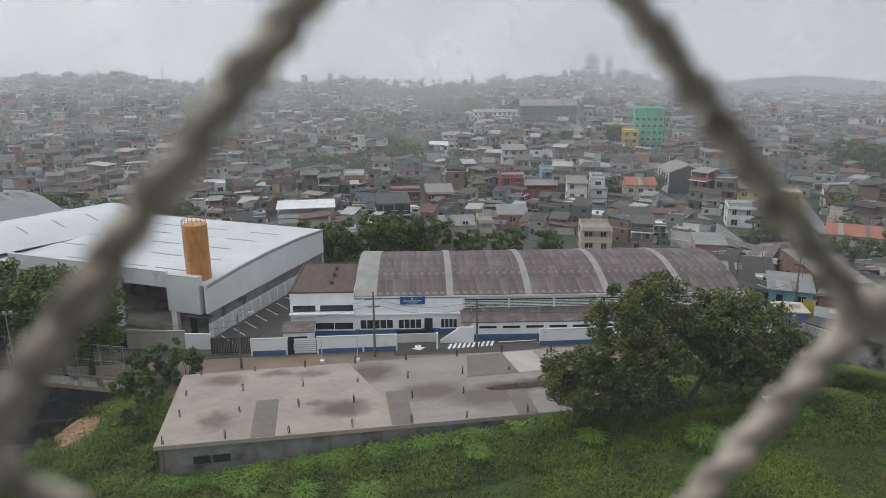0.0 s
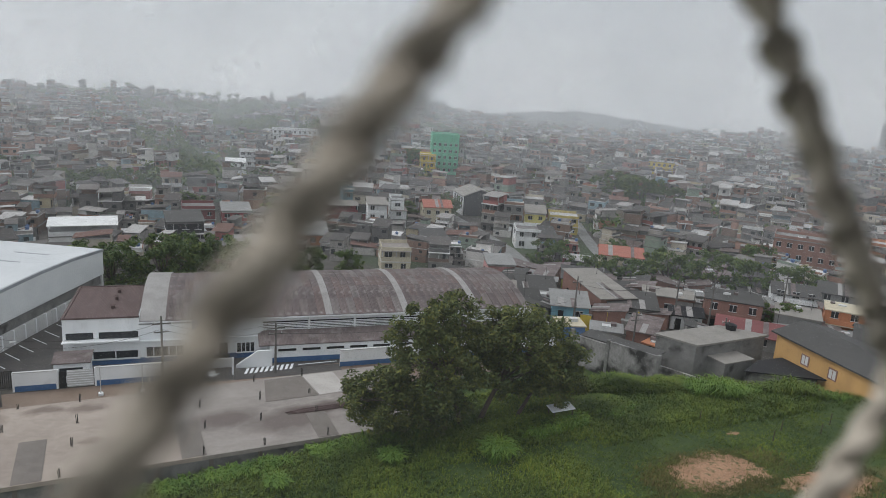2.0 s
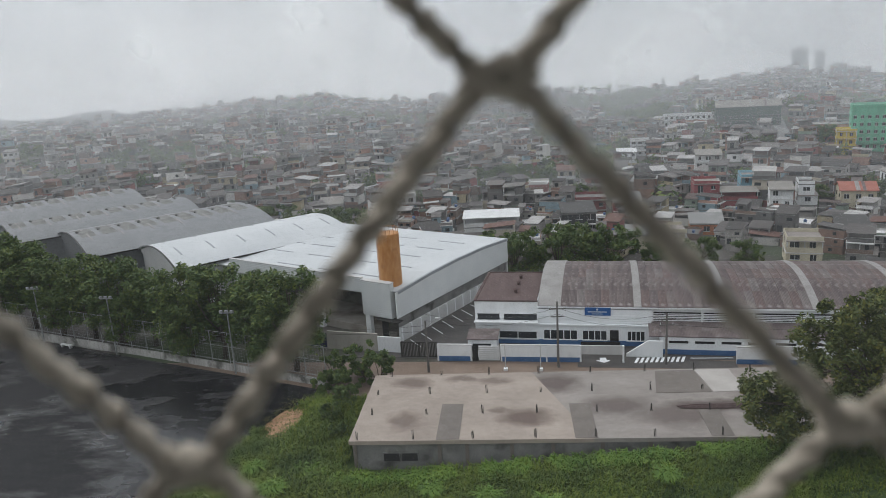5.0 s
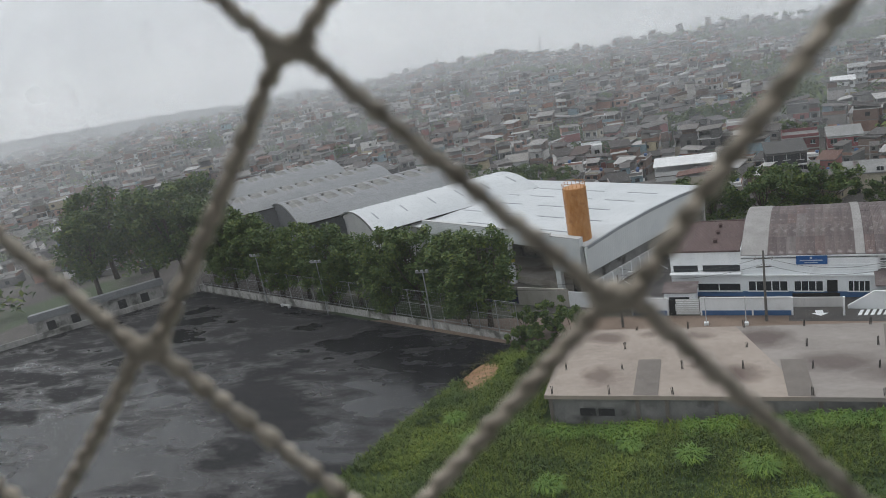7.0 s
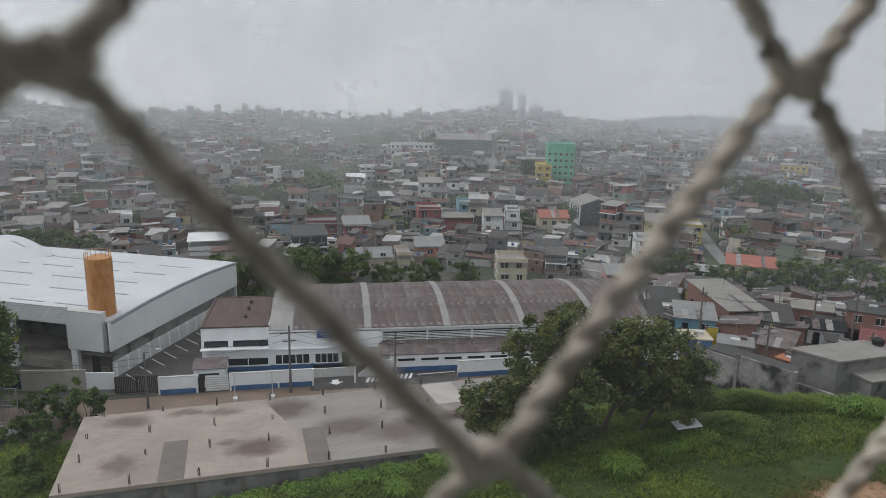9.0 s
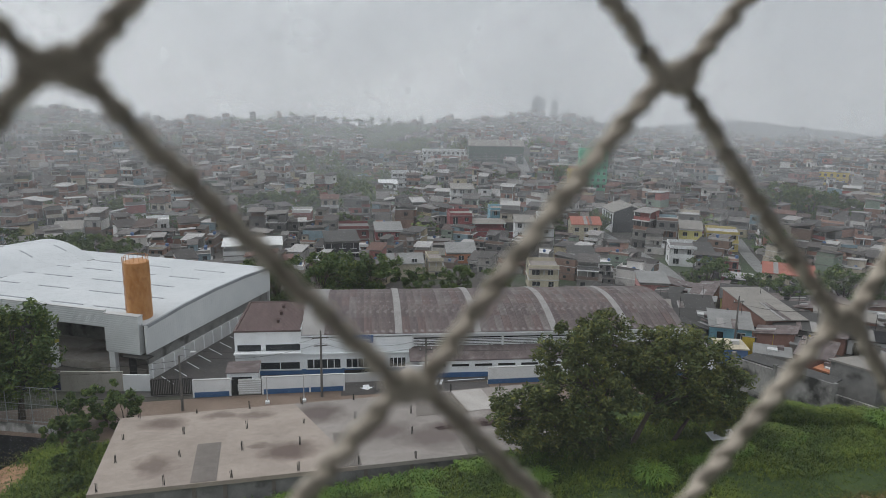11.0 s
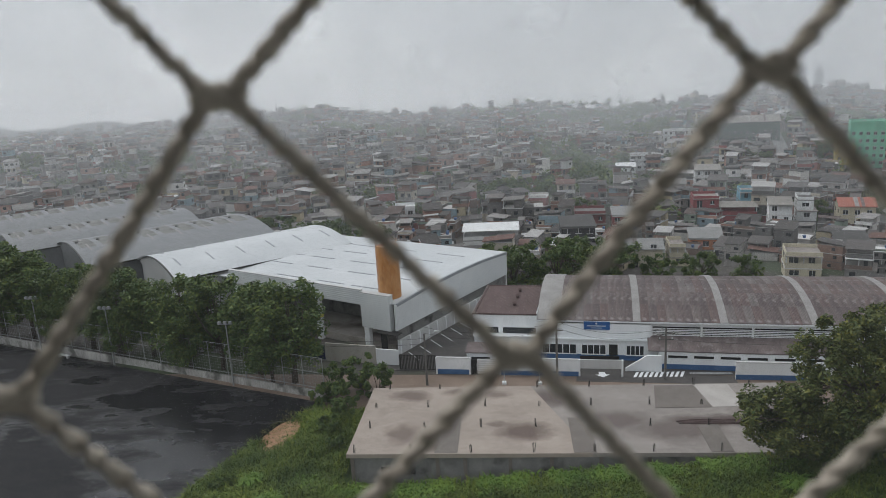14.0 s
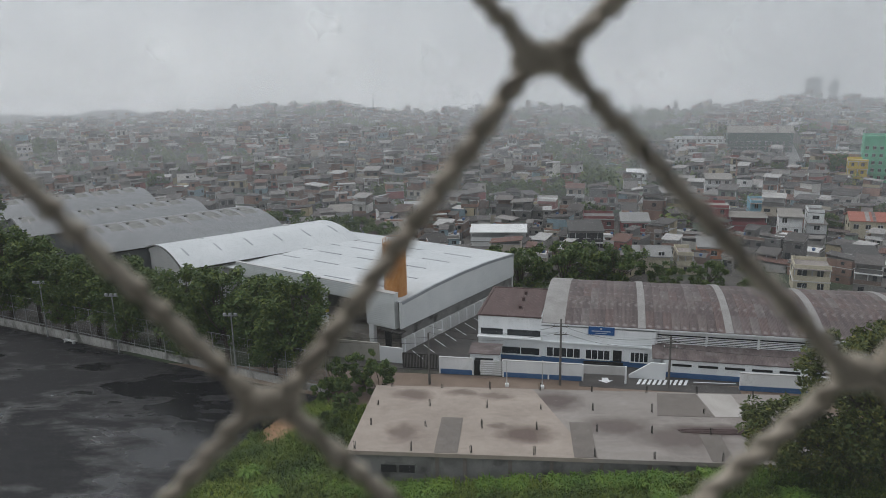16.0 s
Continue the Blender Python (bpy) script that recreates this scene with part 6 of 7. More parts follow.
for x, y, w in ((68.2, 86.6, 1.7), (73.0, 85.8, 1.9), (77.6, 85.2, 0.4)):
    yg = thing("yard_gate", "bright yellow painted yard gate panel", "gate", pose(x, y, ground_z(x, y), 0, 0, -35), "yard gates")
    part("gate_panel", bx(-w / 2, -0.08, -0.5, w / 2, 0.08, 2.7), CM["yellow"], yg)
    part("coping", bx(-w / 2 - 0.06, -0.12, 2.7, w / 2 + 0.06, 0.12, 2.8), CM["grey"], yg)
NEAR = (
    ("orange walled yard house", 74.2, 75.8, 3, 6, 1, "orange", "flat", "orange", -67, 2.2),
    ("low blue and grey house", 63.5, 84.5, 4.0, 4, 1, "blue", "flat", "cream", -20, 3.0),
    ("grey house with dark sheet roof", 80, 89.8, 8, 7, 1, "grey", "shed", "darkgrey", -35, 3.0),
    ("teal fronted low house", 69.0, 92.5, 6, 6, 1, "cyan", "shed", "grey", -30, 2.8),
    ("dark grey low house with fibre roof", 62, 99, 8, 7, 1, "grey", "gable", "darkgrey", -20, 2.2),
    ("long salmon brick house with pale sheet roof", 78.6, 97.5, 6.5, 15, 1, "brick", "shed", "light", -10, 4.0),
    ("low red brick house with pale roof", 91.5, 93.5, 9, 6, 1, "brick", "flat", "light", -40, 3.3),
    ("brick house with open upper balcony", 95.5, 82.5, 9, 7, 2, "brick", "flat", "darkgrey", -45, 5.4),
    ("grey house with cluttered flat roof", 105, 77, 7, 7, 1, "grey", "flat", "light", -50, 4.0),
    ("orange house with open side", 114, 75, 6, 6, 2, "orange", "flat", "cream", -52, 5.0),
    ("low house with red brown tiled roof", 92, 74.5, 11, 7, 1, "grey", "gable", "wine", -48, 2.3),
    ("white and black gabled house", 86.5, 84, 5, 4.5, 1, "white", "gable", "black", -35, 2.6),
    ("grey house with dark roof", 108, 62, 11, 8, 1, "grey", "gable", "darkgrey", -55, 3.6),
    ("white house with fibre roof", 119, 89, 8, 7, 2, "white", "gable", "darkgrey", -45, 4.2),
    ("grey two storey house", 128, 85, 9, 7, 2, "grey", "gable", "darkgrey", -50, 5.0),
    ("grey house with flat roof", 71, 106, 7, 6, 1, "grey", "shed", "darkgrey", -25, 2.2),
    ("green walled low house", 86, 112, 8, 7, 1, "paleyellow", "shed", "darkgrey", -35, 2.2),
    ("low house with dark fibre roof", 58, 92, 7, 6, 1, "grey", "shed", "darkgrey", -15, 2.2),
    ("low grey shed with dark roof", 87, 101, 6, 6, 1, "grey", "shed", "darkgrey", -30, 2.0),
    ("low grey house with pale patch roof", 63.5, 107, 6, 6, 1, "grey", "gable", "light", -25, 2.0),
)
for i, (lab, x, y, w, d, fl, wc, rk, rc, rz, h) in enumerate(NEAR):
    house(lab, (x, y, ground_z(x, y)), w, d, fl, 200 + i, CM[wc], rk, CM[rc], rz, tank_on=False, h=h, group="edge houses", rail=False)
    KNOWN_XY.append((x, y, max(w, d) * 0.62))

# small sheds crowding the gaps at the edge
sg = random.Random(33)
LEAN = [house("small shed with dark sloping fibre roof between houses", (118, 98, ground_z(118, 98)), 4.6, 4.2, 1, 400, CM["grey"], "shed", CM["darkgrey"], -40, group="edge sheds", h=2.2, wins=False, kind_of="shed"), house("small unpainted brick shed with old sheet roof", (124, 94, ground_z(124, 94)), 4.0, 5.0, 1, 401, CM["brick"], "shed", M["rustroof"], -45, group="edge sheds", h=2.4, wins=False, kind_of="shed"), house("small pale lean-to with grey flat roof", (112, 101, ground_z(112, 101)), 4.0, 4.4, 1, 402, CM["light"], "flat", CM["grey"], -40, tank_on=False, group="edge sheds", h=2.1, wins=False, rail=False, kind_of="shed")]
count = 0
for _ in range(2500):
    x, y = sg.uniform(60, 132), sg.uniform(70, 122)
    if count >= 88 or y < 131 - x * 0.74 or (x < 67 and y < 84) or any(math.hypot(x - u, y - v) < s * 0.62 + 1.5 for u, v, s in KNOWN_XY):
        continue
    count += 1
    KNOWN_XY.append((x, y, 2.2))
    k = sg.uniform(0.75, 1.1)
    copy_thing(LEAN[count % 3], pose(x, y, ground_z(x, y), 0, 0, sg.choice((-40, 50, -130)) + sg.uniform(-12, 12)) @ Matrix.Diagonal((k, k, k, 1)))

# ordinary houses: the nearest as things, the rest joined
def wooded(x, y, r, az):
    """Groves between the houses, larger on the far hill and in the hollow before it."""
    n = noise.noise((x * 0.014, y * 0.014, 4.0)) + 0.5 * noise.noise((x * 0.04, y * 0.04, 8.0))
    hollow = 0.9 * math.exp(-((az - 7) / 7) ** 2 - ((r - 570) / 140) ** 2)
    return r > 215 and n + hollow + (0.12 if az < 4 and r > 330 else 0.0) > 0.40


rng = random.Random(11)
spots = []
for ring in range(120):
    r = 124 + ring * 6.3 * (1 + ring * 0.008)
    if r > 704:
        break
    step = (5.7 if r < 330 else 6.8) / r
    a = math.radians(-62) + rng.uniform(0, step)
    while a < math.radians(64):
        q = (r + rng.uniform(-3.4, 3.4))
        aa = a + rng.uniform(-0.25, 0.25) * step
        x, y = q * math.sin(aa), q * math.cos(aa)
        a += step * rng.uniform(0.9, 1.25)
        lane = abs((math.degrees(aa) * 0.9 + math.sin(r * 0.02) * 2.5) % 9 - 4.5) < 0.32
        if lane or any(math.hypot(x - u, y - v) < s + 3.4 for u, v, s in KNOWN_XY):
            continue
        lx, ly = -(x + 16.2) * 0.875 + (y - 91.3) * 0.485, (x + 16.2) * 0.485 + (y - 91.3) * 0.875
        if -8 < lx < 122 and ly < 40 or (-8 < x < 50 and y < 140) or (x < -85 and y < 132):
            continue
        if rng.random() < (0.05 if r < 300 else 0.08) or wooded(x, y, r, math.degrees(aa)):
            continue
        spots.append((r, x, y, aa))
spots.sort()
for k, (r, x, y, aa) in enumerate(spots[:228]):
    i = rng.choice((0, 1, 1, 2, 2, 3, 3, 4, 5, 5, 6, 7))
    s = rng.uniform(0.54, 0.76)
    copy_thing(PROTO[i], pose(x, y, ground_z(x, y), 0, 0, -math.degrees(aa) + rng.choice((0, 0, 0, 90, -90, 180)) + rng.gauss(-12, 9)) @ Matrix.Diagonal((s, s, s, 1)))
for i, p in enumerate(PROTO):
    x, y = ((-150, 150), (-158, 170), (-170, 160), (-150, 200), (-165, 200), (-180, 185), (-172, 215), (-190, 200))[i]
    p.matrix_world = pose(x, y, ground_z(x, y), 0, 0, 20 * i)


def far_town(spots):
    wv, wf, rv, rf, gv, gf, sv, sf = [], [], [], [], [], [], [], []
    cube = ((3, 2, 1, 0), (4, 5, 6, 7), (0, 1, 5, 4), (1, 2, 6, 5), (2, 3, 7, 6), (3, 0, 4, 7))

    def put(vs, fs, c, sn, x0, y0, z0, x1, y1, z1, x, y):
        i = len(vs)
        for z in (z0, z1):
            for u, v in ((x0, y0), (x1, y0), (x1, y1), (x0, y1)):
                vs.append((x + u * c - v * sn, y + u * sn + v * c, z))
        fs.extend(tuple(i + q for q in f) for f in cube)
    def put_list(vs, fs, c, sn, items, x, y, z):
        for b in items:
            put(vs, fs, c, sn, b[0], b[1], z + b[2], b[3], b[4], z + b[5], x, y)
            if b[6]:
                for k in (-1, -2, -5, -6):
                    vs[k] = (vs[k][0], vs[k][1], vs[k][2] + b[6])
    for r, x, y, aa in spots:
        t = -aa + rng.gauss(-0.2, 0.25) + rng.choice((0, 0, 0, math.pi / 2, -math.pi / 2))
        c, sn = math.cos(t), math.sin(t)
        B, top = dwelling(rng, rng.uniform(3.6, 6.4), rng.uniform(4.2, 6.8), rng.choice((1, 1, 1, 2, 2, 2, 3)), rng.choice(("shed", "shed", "shed", "cover", "cover", "room", "flat")))
        z = ground_z(x, y) - rng.uniform(0, 0.6)
        if r > 460:
            B["window"] = [b for b in B["window"] if b[3] - b[0] > 0.2]
        put_list(wv, wf, c, sn, B["wall"] + B["railing"], x, y, z)
        put_list(rv, rf, c, sn, B["roof"], x, y, z)
        put_list(sv, sf, c, sn, B["slab"] + (B["post"] if r < 480 else []), x, y, z)
        put_list(gv, gf, c, sn, B["window"], x, y, z)
    raw("distant_houses", wv, wf, M["farhouse"], "hillside of small rendered and brick houses", "houses")
    raw("distant_roofs", rv, rf, M["farroof"], "grey fibre roofs of the hillside houses", "roofs")
    raw("distant_slabs", sv, sf, M["farslab"], "pale concrete floor slabs of the hillside houses", "slabs")
    raw("distant_windows", gv, gf, M["glass"], "dark windows of the hillside houses", "windows")


far_town(spots[228:])

# far woods, palms, towers and mast on the skyline
cent = []
for i in range(5200):
    a, r = math.radians(rng.uniform(-62, 64)), math.sqrt(rng.uniform(170 ** 2, 700 ** 2))
    x, y = r * math.sin(a), r * math.cos(a)
    if any(math.hypot(x - u, y - v) < s + 5 for u, v, s in KNOWN_XY) or not (wooded(x, y, r, math.degrees(a)) or rng.random() < 0.07):
        continue
    s = rng.uniform(2.0, 4.0)
    for k in range(5):
        cent.append((x + rng.uniform(-s, s), y + rng.uniform(-s, s), ground_z(x, y) + s * rng.uniform(0.6, 1.7), s * 0.75))
for i in range(300):
    a, r = math.radians(rng.uniform(-62, 64)), rng.uniform(672, 702)
    x, y = r * math.sin(a), r * math.cos(a)
    s = rng.uniform(1.5, 4.0) * (0.6 + 0.8 * abs(noise.noise((a * 14, 0.5, 2.0))) * 2)
    for k in range(3):
        cent.append((x + rng.uniform(-s, s), y + rng.uniform(-s, s), ground_z(x, y) + s * rng.uniform(0.2, 1.0), s * 0.8))
v, f = leaf_cloud(cent, 20, 0.92, rng)
raw("distant_trees", v, f, M["leaf_row"], "dark green trees between the hillside houses", "trees")


def block_tower(x, y, w, d, h, label):
    z = ground_z(x, y)
    t = thing("apartment_tower", label, "tower", pose(x, y, z, 0, 0, -math.degrees(math.atan2(x, y))), "far towers")
    part("wall", bx(-w / 2, -d / 2, -20, w / 2, d / 2, h), CM["grey"], t)
    part("roof", bx(-w * 0.2, -d * 0.2, h, w * 0.2, d * 0.2, h + 3), CM["grey"], t)
    for f in range(int(h // 4)):
        part("window", bx(-w * 0.4, -d / 2 - 0.1, f * 4 + 1.5, w * 0.4, -d / 2, f * 4 + 3), M["glass"], t)


block_tower(450, 1172, 23, 18, 68, "hazy grey apartment tower on the skyline")
block_tower(477, 1164, 13, 16, 63, "hazy grey apartment tower on the skyline")
block_tower(620, 393, 26, 16, 32, "wide hazy grey apartment block")
mast = thing("radio_mast", "slim lattice radio mast on the skyline", "mast", pose(-139, 679, ground_z(-139, 679)))
part("mast", tube(bmesh.new(), [(0, 0, -2), (0, 0, 19)], [0.9, 0.5], 6), CM["grey"], mast)
PALMS = (1.6, 2.0, 5.1, 5.7, 6.1, 6.6, 6.8, 7.9, 8.7, 9.2)
for i, a in enumerate(PALMS):
    r = 690 + i % 4 * 3
    x, y = r * math.sin(math.radians(a)), r * math.cos(math.radians(a))
    t = thing("palm_tree", "tall thin palm on the skyline", "palm tree", pose(x, y, ground_z(x, y)), "skyline palms")
    part("trunk", tube(bmesh.new(), [(0, 0, -1), (0, 0, 8)], [0.3, 0.22], 6), M["bark"], t)
    v, f = leaf_cloud([(0, 0, 8.3, 1.7)], 60, 1.2, rng)
    raw("crown", v, f, M["leaf_row"], "", "", parent=t)

# ---- bare soil, draped on the ground ----
def soil(cx, cy, rx, ry, seed):
    verts, faces, n, k = [], [], 90, 9
    for i in range(n):
        a = 2 * math.pi * i / n
        edge = 1 + 0.34 * noise.noise((math.cos(a) * 1.4, math.sin(a) * 1.4, seed)) + 0.2 * noise.noise((math.cos(a) * 5, math.sin(a) * 5, seed + 9)) + 0.1 * noise.noise((math.cos(a) * 15, math.sin(a) * 15, seed))
        for j in range(k + 1):
            q = edge * j / k
            x, y = cx + math.cos(a) * rx * q, cy + math.sin(a) * ry * q
            z = ground_z(x, y)
            if z > 0.6:
                z += 0.22 * noise.noise((x * 0.25, y * 0.25, 0)) + 0.1 * noise.noise((x * 0.8, y * 0.8, 3))
            verts.append((x, y, z + 0.07 - 0.07 * (j / k) ** 4))
    for i in range(n):
        for j in range(k):
            b = (i + 1) % n
            faces.append((i * (k + 1) + j, i * (k + 1) + j + 1, b * (k + 1) + j + 1, b * (k + 1) + j))
    raw("bare_soil", verts, faces, M["soil"], "bare orange soil worn into the grass", "soil", "structure")


for i, q in enumerate(((49.0, 40.8, 6.5, 3.0), (33, 38.8, 4.4, 2.2), (58.5, 36, 5, 2.6), (-25.5, 68, 2.3, 5.0), (57.5, 46.8, 0.9, 0.35))):
    soil(*q, i * 3.7)

# ---- grass blades and weeds ----
def blades(n, seed, xr, yr, tall, wide):
    g = random.Random(seed)
    verts, faces = [], []
    while n > 0:
        x, y = g.uniform(*xr), g.uniform(*yr)
        z = ground_z(x, y)
        if y > 74.3 or x < np.interp(y, (30, 45, 57, 71, 76), (-41.5, -35.7, -31.7, -26.7, -23)) or (y > 58.3 and -17 < x < 28.5) or (x > 28 and z < 0.4):
            continue
        w = noise.noise((x * 0.16, y * 0.16, 5)) * 3.0
        bare = any(math.hypot((x - a) / c, (y - b) / d) + w * 0.12 < 0.85 for a, b, c, d in ((49.0, 40.8, 6.5, 3.0), (33, 38.8, 4.4, 2.2), (58.5, 36, 5, 2.6), (-25.5, 68, 2.3, 5.0)))
        thick = 0.55 + 0.9 * noise.noise((x * 0.13, y * 0.13, 9)) + (0.5 if y > 50 else 0)
        if (bare and g.random() > 0.24) or g.random() > thick + 0.3:
            continue
        n -= 1
        hgt = (0.35 if bare else 1.0) * tall * (1.25 if x < -16 else 1.0) * g.uniform(0.5, 1.3) * (0.45 + 0.9 * max(0.0, thick)) * (0.4 if (x > 38 and y < 48) else 1.0)
        z += (0.22 if z > 0.6 else 0.0) * noise.noise((x * 0.25, y * 0.25, 0)) + (0.1 if z > 0.6 else 0.0) * noise.noise((x * 0.8, y * 0.8, 3)) - 0.05
        for k in range(4):
            a = g.uniform(0, 6.283)
            dx, dy = math.cos(a), math.sin(a)
            l, s = hgt * g.uniform(0.6, 1.1), wide * g.uniform(0.7, 1.3)
            i = len(verts)
            ox, oy = x + g.uniform(-0.25, 0.25), y + g.uniform(-0.25, 0.25)
            verts += [(ox - dy * s, oy + dx * s, z), (ox + dy * s, oy - dx * s, z), (ox + dx * l * 0.25 + dy * s * 0.8, oy + dy * l * 0.25 - dx * s * 0.8, z + l * 0.7), (ox + dx * l * 0.25 - dy * s * 0.8, oy + dy * l * 0.25 + dx * s * 0.8, z + l * 0.7), (ox + dx * l * 0.75, oy + dy * l * 0.75, z + l * 0.85)]
            faces += [(i, i + 1, i + 2, i + 3), (i + 3, i + 2, i + 4)]
    return verts, faces


v, f = blades(72000, 4, (-36, 92), (27, 74), 0.55, 0.04)
raw("grass", v, f, M["blade"], "long wet green grass on the bank", "grass")
g = random.Random(77)
verts, faces = [], []
for x0, y0, x1, y1, n, tall in ((60, 59.5, 79, 49.5, 500, 0.55), (36, 52, 50, 55, 350, 0.9), (-20, 56.8, 29, 57.4, 1300, 0.9)):
    for _ in range(n):
        k = g.random()
        x, y = x0 + (x1 - x0) * k + g.gauss(0, 0.7), y0 + (y1 - y0) * k + g.gauss(0, 0.75)
        if y > 58.4 and x < 29 or noise.noise((x * 0.3, y * 0.3, 2)) < -0.22:
            continue
        z = ground_z(x, y)
        for _k in range(6):
            a, l, s = g.uniform(0, 6.283), tall * g.uniform(0.5, 1.15), 0.05
            dx, dy, i = math.cos(a), math.sin(a), len(verts)
            verts += [(x - dy * s, y + dx * s, z - 0.2), (x + dy * s, y - dx * s, z - 0.2), (x + dx * l * 0.3 + dy * s, y + dy * l * 0.3 - dx * s, z + l * 0.8), (x + dx * l * 0.3 - dy * s, y + dy * l * 0.3 + dx * s, z + l * 0.8), (x + dx * l * 0.8, y + dy * l * 0.8, z + l * 0.78)]
            faces += [(i, i + 1, i + 2, i + 3), (i + 3, i + 2, i + 4)]
dv, df_ = [], []
for cx, cy, rx, ry, n in ((49.0, 40.8, 6.5, 3.0, 2600), (33, 38.8, 4.4, 2.2, 1100), (58.5, 36, 5, 2.6, 900), (-25.5, 68, 2.3, 5.0, 500)):
    for _ in range(n):
        a, k = g.uniform(0, 6.283), g.gauss(1.0, 0.22)
        x, y = cx + math.cos(a) * rx * k, cy + math.sin(a) * ry * k
        z = ground_z(x, y)
        for _k in range(4):
            b, l, s = g.uniform(0, 6.283), g.uniform(0.10, 0.30), 0.05
            dx, dy, i = math.cos(b), math.sin(b), len(dv)
            ox, oy = x + g.uniform(-0.2, 0.2), y + g.uniform(-0.2, 0.2)
            dv += [(ox - dy * s, oy + dx * s, z - 0.1), (ox + dy * s, oy - dx * s, z - 0.1), (ox + dx * l, oy + dy * l, z + 0.1 + l * 0.6)]
            df_.append((i, i + 1, i + 2))
rv_, rf_ = [], []
for cx, cy, rx, ry, n, tall in ((51.5, 59.3, 5.0, 1.5, 1500, 2.3), (57.5, 58.0, 4.0, 1.6, 1000, 1.8), (47, 55.5, 4.0, 2.2, 900, 1.5), (36, 54.0, 7.0, 1.6, 900, 1.3)):
    for _ in range(n):
        a, k = g.uniform(0, 6.283), math.sqrt(g.random())
        x, y = cx + math.cos(a) * rx * k, cy + math.sin(a) * ry * k
        z, up = ground_z(x, y), tall * (1.1 - 0.55 * k)
        for _k in range(5):
            b, l, w = g.uniform(0, 6.283), up * g.uniform(0.6, 1.1), 0.045
            dx, dy, i = math.cos(b), math.sin(b), len(rv_)
            rv_ += [(x - dy * w, y + dx * w, z - 0.2), (x + dy * w, y - dx * w, z - 0.2), (x + dx * l * 0.22 + dy * w, y + dy * l * 0.22 - dx * w, z + l * 0.8), (x + dx * l * 0.22 - dy * w, y + dy * l * 0.22 + dx * w, z + l * 0.8), (x + dx * l * 0.6, y + dy * l * 0.6, z + l * 0.88)]
            rf_ += [(i, i + 1, i + 2, i + 3), (i + 3, i + 2, i + 4)]
raw("reed_grass", rv_, rf_, M["blade"], "dense dark green reeds at the edge of the bank", "grass")
raw("dry_grass", dv, df_, M["dry"], "short dry grass round the bare soil", "grass")
raw("tall_grass", verts, faces, M["lime"], "tall lime green grass along the edge of the bank", "grass")
for i, (x, y, s) in enumerate(((31, 49.6, 1.7), (63, 54.4, 2.1), (65, 53.8, 1.6), (61, 55.6, 1.6), (-3, 52, 1.2), (2, 50, 1.3), (22, 53, 1.2), (12, 53.5, 1.1), (-8, 54, 1.0), (5, 46, 1.1), (-14, 48, 1.2), (-22, 53, 1.2), (-25, 57, 1.0), (72.5, 52.3, 2.0), (74.5, 51.4, 1.6), (70.6, 53, 1.5))):
    g = random.Random(300 + i)
    bm = bmesh.new()
    for k in range(300):
        a, l, w = g.uniform(0, 6.283), s * g.uniform(0.7, 1.25), 0.05
        dx, dy, ox, oy = math.cos(a), math.sin(a), g.uniform(-0.5, 0.5) * s, g.uniform(-0.5, 0.5) * s
        q = [bm.verts.new(c) for c in ((ox - dy * w, oy + dx * w, -0.2), (ox + dy * w, oy - dx * w, -0.2), (ox + dx * l * 0.35 + dy * w, oy + dy * l * 0.35 - dx * w, l * 0.85), (ox + dx * l * 0.35 - dy * w, oy + dy * l * 0.35 + dx * w, l * 0.85), (ox + dx * l, oy + dy * l, l * 0.75))]
        bm.faces.new(q[:4]), bm.faces.new((q[3], q[2], q[4]))
    me = mesh_of(bm, "grass_clump", M["blade" if i > 12 else "lime"])
    o = new("grass_clump", me)
    o.matrix_world = pose(x, y, ground_z(x, y))
    tagged(o, "tall arching clump of dark green grass" if i > 12 else "tall arching clump of bright green grass", "grass clump", "grass clumps")
for i, (x, y) in enumerate(((60, 44), (63, 45.5), (66.5, 43.5), (70, 45), (56, 50), (61, 38))):
    t = thing("fence_stake", "thin dark wooden stake in the grass", "stake", pose(x, y, ground_z(x, y)), "stakes")
    part("stake", tube(bmesh.new(), [(0, 0, -0.3), (0.05, 0, 1.3)], [0.05, 0.04], 6), M["bark"], t)
sheet = thing("shelter", "small shelter with pale sheet roof under the tree", "shelter", pose(41.2, 54.6, ground_z(41.2, 54.6)))
part("roof", prism(((-1.5, -0.8), (1.3, -0.8), (1.6, 0.8), (-1.2, 0.8)), 1.35, 1.43), M["white"], sheet, "pale metal sheet")
for x, y in ((-1.1, -0.6), (1.1, -0.6), (1.2, 0.6), (-1.0, 0.6)):
    part("post", tube(bmesh.new(), [(x, y, -0.3), (x, y, 1.36)], [0.05, 0.05], 6), M["bark"], sheet)

